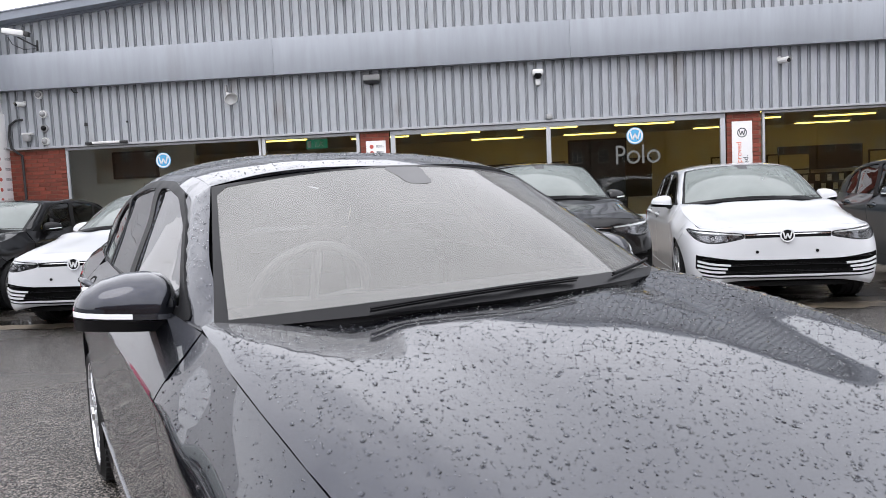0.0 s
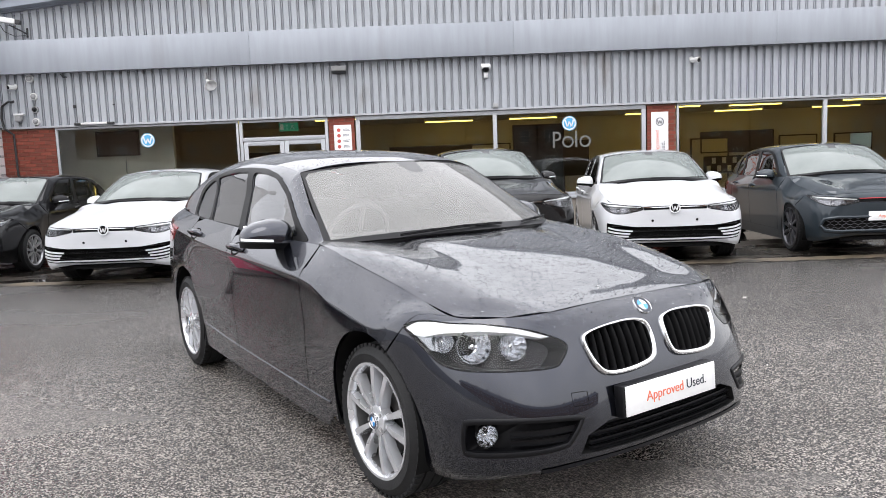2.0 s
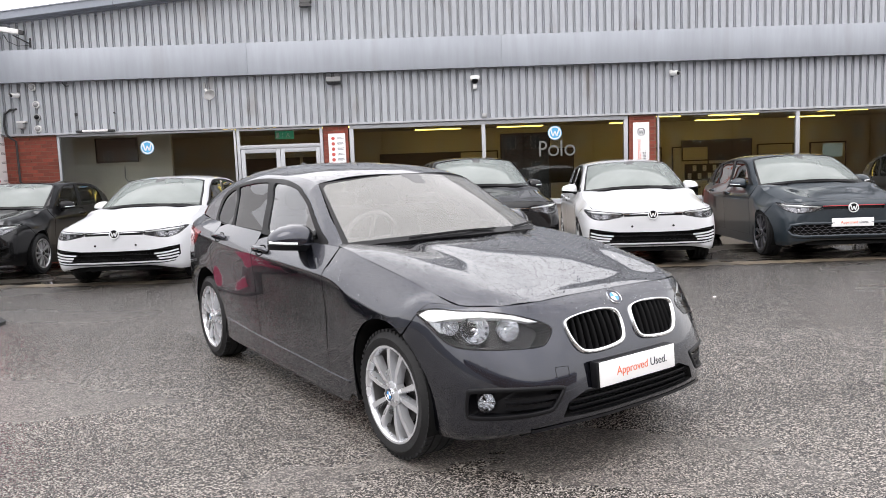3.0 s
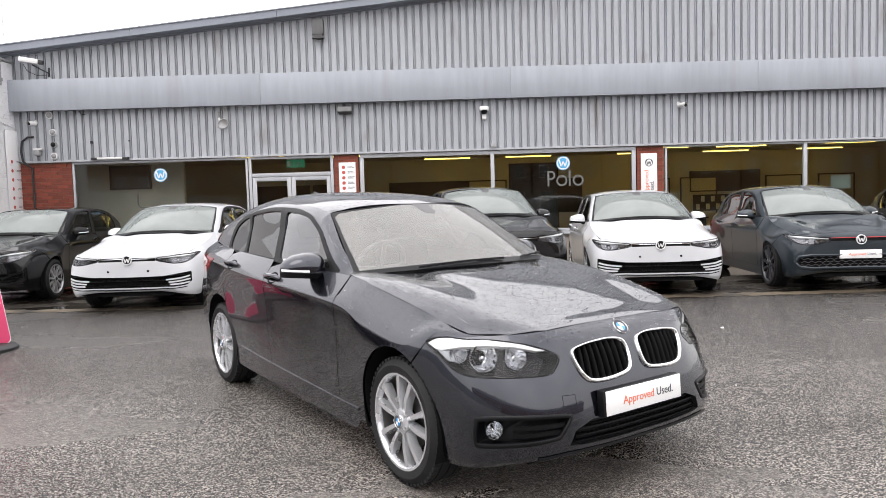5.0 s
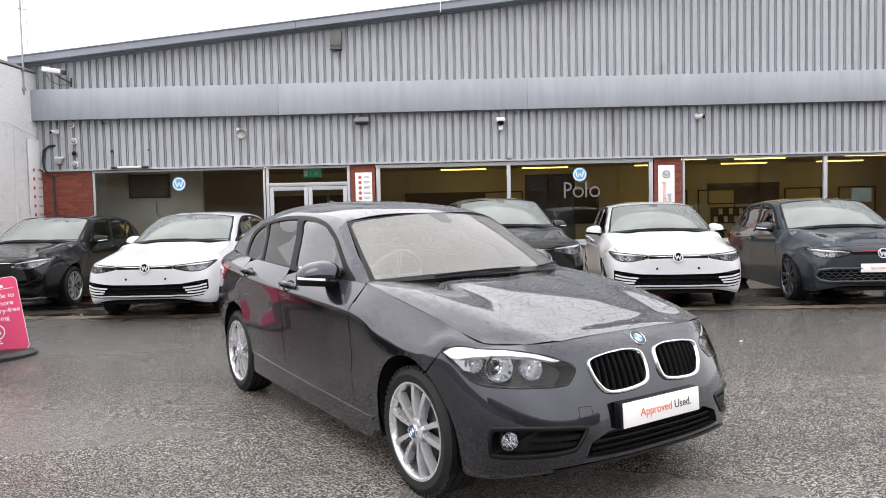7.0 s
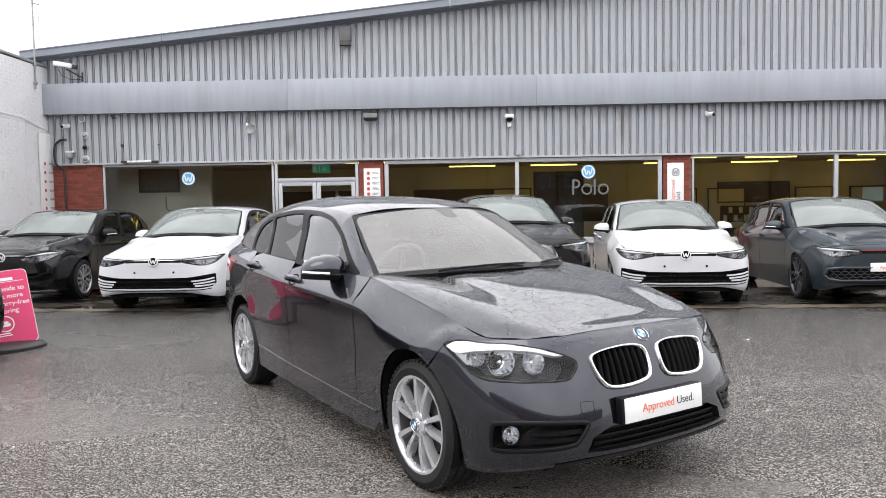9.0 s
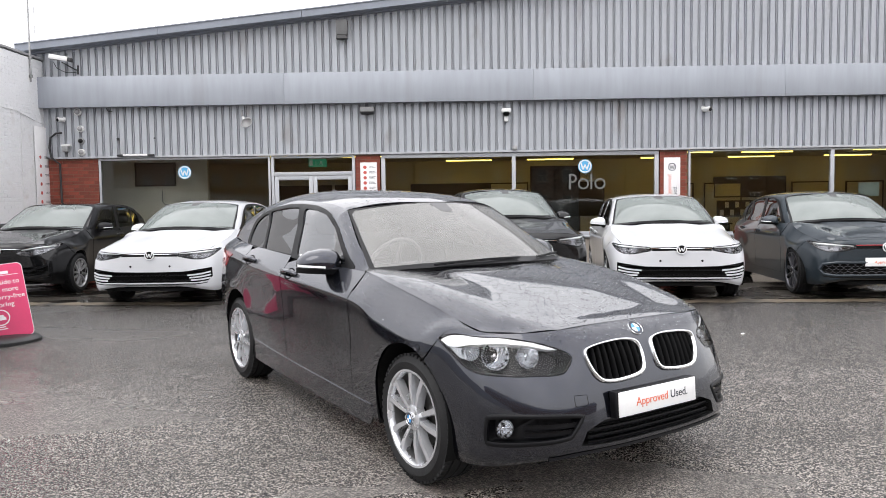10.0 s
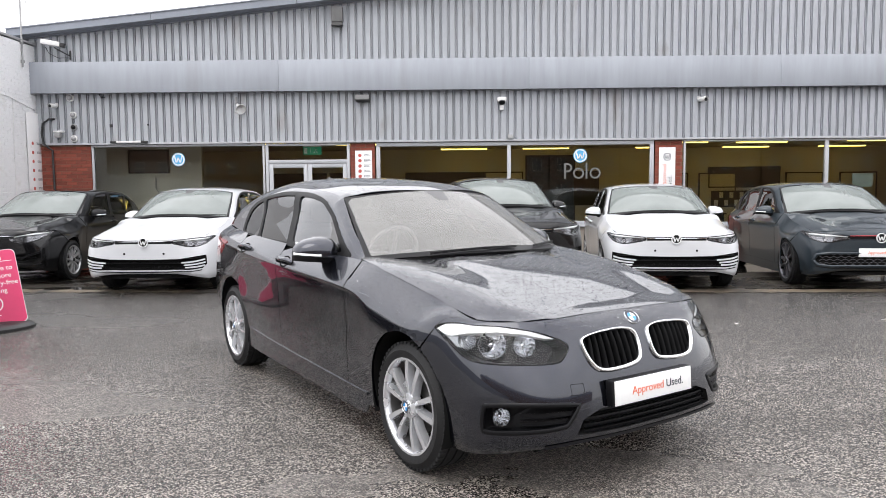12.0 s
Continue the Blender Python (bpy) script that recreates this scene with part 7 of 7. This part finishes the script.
tube(bm, [(-.15, -.24, -.01), (-.10, -.20, -.14), (.05, -.12, -.22), (.22, -.02, -.20)], 0.008, 6)
part("cable", bm, M_BLACKPLASTIC, ob)
# black cable looping down by the brick pier
bm = bmesh.new()
tube(bm, [(-8.93, FY - .08, 2.98), (-9.05, FY - .10, 2.97), (-9.17, FY - .11, 2.88), (-9.20, FY - .11, 2.66), (-9.17, FY - .11, 2.46), (-9.08, FY - .09, 2.37), (-9.02, FY - .05, 2.32), (-9.015, FY - .03, 0.6)], 0.022, 8)
tagged(mesh_object("cable", bm, M_BLACKPLASTIC, smooth=50), "thick black cable looping off the wall corner", "cable")
bm = bmesh.new()
tube(bm, [(-7.95, FY - .07, 3.49), (-7.90, FY - .08, 3.42), (-7.82, FY - .08, 3.42)], 0.010, 6)
tagged(mesh_object("cable", bm, M_BLACKPLASTIC, smooth=50), "short loose cable end under the fascia", "cable")

# ---- white painted building at the corner ----
WX = -9.33
bm = bmesh.new()
prism(bm, [(WX, 8.6, 0), (WX, FY + .5, 0), (WX, FY + .5, 4.52), (WX, 10.0, 4.50), (WX, 8.6, 4.49)], (-0.25, 0, 0))
box(bm, WX - 14, WX - .25, 8.6, 8.85, 0, 4.49)
tagged(mesh_object("wall_white", bm, M_WHITEBRICK), "white painted brick side wall of the next building", "wall", kind="structure")
tagged(mesh_object("wall_white_coping", boxes((WX - .30, WX + .03, 8.55, FY + .5, 4.53, 4.58), bevel=0.008), M_GREYPLASTIC), "thin grey coping on the white wall", "coping", kind="structure")
tagged(mesh_object("roof_white_building", boxes((WX - 14, WX - .31, 8.9, FY + .5, 4.3, 4.5)), M_TRIM), "flat grey roof of the next building", "roof", kind="structure")
# painted brick courses, standing slightly proud
verts, faces = [], []
rng = random.Random(4)
for row in range(58):
    z = 0.05 + row * 0.0765
    y = 9.3 + (0.115 if row % 2 else 0.0)
    while y < 11.55:
        d = 0.003 + 0.003 * rng.random()
        y1 = y + 0.214
        b = len(verts)
        verts += [(WX + d, y + .004, z + .004), (WX + d, y1 - .004, z + .004), (WX + d, y1 - .004, z + .061), (WX + d, y + .004, z + .061), (WX - .002, y, z), (WX - .002, y1, z), (WX - .002, y1, z + .065), (WX - .002, y, z + .065)]
        faces += [(b, b + 1, b + 2, b + 3)] + [(b + k, b + 4 + k, b + 4 + (k + 1) % 4, b + (k + 1) % 4) for k in range(4)]
        y += 0.225
me = bpy.data.meshes.new("painted_bricks")
me.from_pydata(verts, [], faces)
me.materials.append(M_WHITEBRICK)
tagged(new("painted_bricks", me), "white painted brick courses", "bricks", kind="stuff")
bm = bmesh.new()
tube(bm, [(WX + .02, 9.6, 3.36), (WX + .02, 10.6, 3.34), (WX + .025, 11.2, 3.22), (WX + .02, 11.55, 3.16), (WX + .02, 11.58, 2.4)], 0.009, 6)
tube(bm, [(WX + .02, 10.75, 3.3), (WX + .02, 10.72, 2.5), (WX + .02, 10.7, 0.6)], 0.007, 6)
tagged(mesh_object("wall_cable", bm, M_WHITEPLASTIC, smooth=50), "thin white cables clipped along the painted wall", "cable")
ob = tagged(empty("aerial", pose(-9.30, 11.15, 4.0)), "thin grey aerial mast with two short rods on the wall", "aerial")
bm = bmesh.new()
tube(bm, [(0, 0, 0), (0, 0, 1.95)], 0.018, 8)
part("mast", bm, M_GALV, ob)
bm = bmesh.new()
tube(bm, [(-.05, 0, 1.78), (.14, 0, 1.74)], 0.01, 6)
tube(bm, [(.12, 0, 1.72), (.12, 0, 0.98)], 0.006, 6)
tube(bm, [(.06, 0, 1.76), (.06, 0, 2.3)], 0.006, 6)
part("rods", bm, M_GALV, ob)
for z in (0.12, 0.5):
    part("clamp", boxes((-.06, .03, -.03, .03, z - .03, z + .03), bevel=0.005), M_GALV, ob)

# ---- pavement sign ----
M_PINK = material("magenta_sign_print", (0.62, 0.035, 0.13), 0.4, vary=0.05, scale=3, fine=40)
sx, sy = -5.12, 3.26
stand = tagged(empty("pavement_sign", pose(sx, sy, ground_z(sx, sy), 0, 0, 44)), "magenta swing sign with white words on a black base", "pavement sign")
bm = bmesh.new()
lathe(bm, [(0, 0), (.36, 0), (.36, .03), (.33, .055), (.12, .075), (0, .08)], "z", 40)
for v in bm.verts:
    v.co.y *= 0.8
part("base", bm, M_BLACKPLASTIC, stand, smooth=40)
board = new("board")
board.parent, board.matrix_local = stand, pose(0, -0.02, 0.035, 90 - 12, -5, 0)
o = []
bw, bh, cr = 0.29, 0.76, 0.05
for cx, cz, a0 in ((bw - cr, bh - cr, 0), (-bw + cr, bh - cr, 90), (-bw + cr, cr, 180), (bw - cr, cr, 270)):
    o += arc(cx, cz, cr, a0, a0 + 90, 5)
bm = bmesh.new()
prism(bm, [(x, z, 0) for x, z in o], (0, 0, 0.012))
part("panel", bm, M_PINK, board, smooth=30)
bm = bmesh.new()
prism(bm, [(x * 1.02, z * 1.014 - .005, -.003) for x, z in o], (0, 0, 0.012))
part("edge", bm, M_WHITESIGN, board, "thin white border", smooth=30)
bm = bmesh.new()
box(bm, -.20, .16, .66, .69, .0121, .0135)
part("heading", bm, M_WHITESIGN, board)
part("rule", boxes((-.22, .25, .645, .650, .0121, .0135)), M_WHITESIGN, board)
for k, w in enumerate((.10, .13)):
    part("small_print", boxes((-w / 2, w / 2, .118 - .022 * k, .128 - .022 * k, .0121, .0135)), M_WHITESIGN, board)
for k, words in enumerate(("Come inside to", "find out more", "about worry-free", "motoring")):
    lettering("lettering", words, 0.068, pose(.035, .575 - .076 * k, 0.0132), M_WHITESIGN, board, "white words")
bm = bmesh.new()
lathe(bm, [(.072, .0121), (.072, .0135), (.082, .0135), (.082, .0121)], "z", 32)
box(bm, -.045, .045, -.028, .0, .0121, .0135)
prism(bm, [(-.035, .0, .0121), (.035, .0, .0121), (.024, .026, .0121), (-.024, .026, .0121)], (0, 0, .0014))
part("pictogram", bm, M_WHITESIGN, board).matrix_local = pose(.02, .22, 0)

# ---- scraps lying on the tarmac ----


M_SCRAP = material("damp_paper", (0.38, 0.37, 0.35), 0.7, vary=0.15, scale=30, fine=200)


def litter(x, y, size, turn):
    rnd = random.Random(int(turn))
    bm = bmesh.new()
    n = 7
    rim = [(size * (0.6 + 0.5 * rnd.random()) * math.cos(6.283 * k / n), 0.55 * size * (0.6 + 0.5 * rnd.random()) * math.sin(6.283 * k / n), 0.001 + 0.003 * rnd.random()) for k in range(n)]
    top, low = [bm.verts.new((a, b, c + 0.003)) for a, b, c in rim], [bm.verts.new((a, b, 0.0)) for a, b, c in rim]
    mid = bm.verts.new((0, 0, 0.006))
    for k in range(n):
        bm.faces.new((mid, top[k], top[(k + 1) % n]))
        bm.faces.new((top[k], low[k], low[(k + 1) % n], top[(k + 1) % n]))
    bm.faces.new(low[::-1])
    ob = tagged(mesh_object("paper_scrap", bm, M_SCRAP), "small crumpled pale paper scrap on the wet tarmac", "litter", "litter")
    ob.matrix_world = pose(x, y, ground_z(x, y) + 0.001, 0, 0, turn)
    return ob


for x, y, size, turn in ((2.38, 3.31, 0.026, 20), (1.61, 1.16, 0.010, 75), (-3.14, 0.19, 0.014, 130), (-2.26, 1.12, 0.010, 200)):
    litter(x, y, size, turn)

# ---- inside the showroom ----


def framed_panel(name, x, y, z0, z1, w, label, mat, category="panel", rail=M_DARKWOOD):
    ob = tagged(empty(name, pose(x, y, 0)), label, category)
    part("panel", boxes((-w / 2 + .04, w / 2 - .04, -.03, 0, z0 + .04, z1 - .04)), mat, ob)
    part("surround", boxes((-w / 2, -w / 2 + .04, -.05, 0, z0, z1), (w / 2 - .04, w / 2, -.05, 0, z0, z1), (-w / 2 + .04, w / 2 - .04, -.05, 0, z1 - .04, z1), (-w / 2 + .04, w / 2 - .04, -.05, 0, z0, z0 + .04)), rail, ob)
    return ob


for x, w in ((-5.6, 2.0), (-3.9, 1.2), (-0.6, 2.7), (3.4, 2.3)):
    framed_panel("display_screen", x, 20.38, 0.9, 2.05, w, "wide dark display screen on the cream wall", M_DARKWOOD, "screen")
M_POSTER = material("dark_poster_print", (0.05, 0.06, 0.07), 0.5, vary=0.6, scale=3, fine=16)
framed_panel("poster", 2.15, 15.0, 0.012, 2.3, 1.3, "tall dark poster on a stand inside the window", M_POSTER, "poster")
framed_panel("doorway", 1.35, 20.38, 0.012, 2.05, 1.3, "wooden double door in the cream wall", M_CREAM, "door")
framed_panel("notice_board", 9.4, 20.38, 1.45, 2.15, 2.4, "long dark notice board on the cream wall", M_DARKWOOD, "board")
for x in (6.9, 8.5, 11.4, 13.2):
    framed_panel("doorway", x, 20.375, 0.012, 1.95, 1.25, "plain door with dark frame in the cream wall", M_CREAM, "door")
ob = tagged(empty("leaflet_rack", pose(9.4, 20.36, 0)), "dark leaflet rack with pale leaflets under the notice board", "rack")
part("rack_board", boxes((-1.1, 1.1, -.04, 0, .8, 1.35)), M_DARKWOOD, ob)
for k in range(12):
    part("leaflet", boxes((-1.0 + .17 * k, -.88 + .17 * k, -.06, -.041, 0.85 + .26 * (k % 2), 1.04 + .26 * (k % 2))), M_WHITESIGN, ob)
ob = tagged(empty("floor_sign", pose(9.25, 13.2, 0.012)), "pale blue notice on a thin black stand", "notice")
bm = bmesh.new()
cylinder(bm, (0, 0, 0), (0, 0, .02), .16)
cylinder(bm, (0, 0, .02), (0, 0, 1.5), .014)
part("stand", bm, M_BLACKPLASTIC, ob)
part("notice", boxes((-.24, .24, -.02, .0, 1.38, 1.70), bevel=0.01), material("pale_blue_notice", (0.55, 0.72, 0.74), 0.5, vary=0.03, scale=3, fine=30), ob)


bm = bmesh.new()
tube(bm, [(-7.35, FY + 1.28, 1.75), (-7.36, FY + 1.28, 1.5), (-7.30, FY + 1.27, 1.42), (-7.1, FY + 1.27, 1.42)], 0.014, 6)
tagged(mesh_object("wall_cable", bm, M_GREYPLASTIC, smooth=50), "grey cable drooping on the partition wall", "cable")
framed_panel("notice_board", -7.5, FY + 1.296, 1.85, 2.40, 0.95, "dark brown notice board on the partition wall", material("dark_taupe_board", (0.10, 0.085, 0.08), 0.6, vary=0.15, scale=3, fine=30), "board", M_DARKWOOD)


def desk(x, y, turn):
    ob = tagged(empty("desk", pose(x, y, 0.012, 0, 0, turn)), "dark office desk inside the showroom", "desk", "desks")
    part("top", boxes((-.8, .8, -.4, .4, .71, .745), bevel=0.005), M_DARKWOOD, ob)
    for a in (-.72, .72):
        for b in (-.34, .34):
            part("leg", boxes((a - .025, a + .025, b - .025, b + .025, 0, .71)), M_BLACKPLASTIC, ob)
    part("modesty_panel", boxes((-.69, .69, -.36, -.345, .35, .71)), M_DARKWOOD, ob)
    return ob


def chair(x, y, turn):
    ob = tagged(empty("chair", pose(x, y, 0.012, 0, 0, turn)), "dark upholstered visitor chair by a desk", "chair", "showroom chairs")
    part("seat", boxes((-.24, .24, -.24, .24, .42, .49), bevel=0.02), M_SEAT, ob, smooth=40)
    part("backrest", boxes((-.23, .23, .20, .26, .52, .95), bevel=0.02), M_SEAT, ob, smooth=40)
    for a in (-.21, .21):
        for b in (-.2, .22):
            part("leg", boxes((a - .012, a + .012, b - .012, b + .012, 0, .42)), M_GALV, ob)
        part("back_post", boxes((a - .012, a + .012, .22, .25, .42, .8)), M_GALV, ob)
    return ob


for x, y, t in ((5.9, 15.2, 0), (9.8, 15.6, 0), (-1.0, 15.8, 0), (-5.2, 16.0, 0)):
    desk(x, y, t)
    chair(x - .4, y - .75, 180)
    chair(x + .45, y + .75, 0)

# ---- brick houses across the road, which the glass mirrors ----
M_FARBRICK = material("brown_brick", (0.17, 0.095, 0.06), 0.85, vary=0.2, scale=5, fine=50, bump=0.3)
M_GREYRENDER = material("grey_render", (0.34, 0.345, 0.36), 0.85, vary=0.15, scale=2, fine=40, bump=0.2)
M_SLATE = material("roof_slate", (0.09, 0.09, 0.10), 0.6, vary=0.2, scale=6, fine=40, bump=0.3)
M_FARGLASS = material("dark_window_pane", (0.05, 0.06, 0.07), 0.08, vary=0.1, scale=2, fine=20)


def terrace(x, y, w, storeys):
    """A brick house whose front looks towards +y."""
    ob = tagged(empty("brick_house", pose(x, y, 0)), "brown brick terraced house with white sash windows across the road", "house", "terraced houses")
    h = 2.9 * storeys
    part("wall", boxes((-w / 2, w / 2, -8, 0, -.1, h)), M_FARBRICK, ob)
    bm = bmesh.new()
    prism(bm, [(-w / 2, .3, h), (-w / 2, -8.3, h), (-w / 2, -4, h + 2.6)], (w, 0, 0))
    part("roof", bm, M_SLATE, ob)
    part("chimney", boxes((w / 2 - .9, w / 2 - .2, -4.5, -3.5, h + 1.6, h + 3.6), bevel=0.03), M_FARBRICK, ob)
    for s in range(storeys):
        for k in range(3):
            wx, wz = -w / 2 + w * (k + .5) / 3, 2.9 * s + 1.0
            if s == 0 and k == 1:
                part("door", boxes((wx - .5, wx + .5, -.02, .06, 0, 2.1), bevel=0.02), M_DARKWOOD, ob)
                continue
            win = part("window", boxes((wx - .55, wx + .55, .002, .03, wz, wz + 1.4)), M_FARGLASS, ob)
            part("sash", boxes((wx - .55, wx - .47, .03, .07, wz, wz + 1.4), (wx + .47, wx + .55, .03, .07, wz, wz + 1.4), (wx - .47, wx + .47, .03, .07, wz + 1.32, wz + 1.4), (wx - .47, wx + .47, .03, .07, wz, wz + .08), (wx - .47, wx + .47, .03, .06, wz + .66, wz + .74), (wx - .03, wx + .03, .03, .055, wz + .08, wz + 1.32)), M_WHITEPLASTIC, win)
            part("sill", boxes((wx - .65, wx + .65, .0, .14, wz - .1, wz), bevel=0.01), M_PLINTH, win)
    return ob


# added wall out of view; its pale grey brightens what the car's side mirrors
tagged(mesh_object("wall_unseen_reflector", boxes((-20.3, -20.0, -54.0, 8.58, -.1, 2.6)), M_GREYRENDER), "unseen plain grey wall added beside the yard to lighten the car's reflections", "wall", kind="structure")
house = terrace(-9.0, -55.0, 7.8, 3)
for k in range(18):
    copy_thing(house, pose(-41.0 + 8.0 * k + (8.0 if k > 3 else 0.0), -55.0, 0))

# ---- bricks of the piers ----
for ob, xa, xb in pier_obs:
    row, z = 0, 0.0
    while z + BH < CLAD_LO - 0.04:
        x = xa if row % 2 == 0 else xa - 0.1125
        while x < xb - 0.02:
            a, b = max(x, xa), min(x + BL, xb)
            if b - a > 0.03:
                piece = new("brick", brick_data(b - a))
                piece.parent = ob
                piece.location = (a, FY - 0.004 - 0.003 * rng.random(), z)
            x += BL + JT
        z += BH + JT
        row += 1
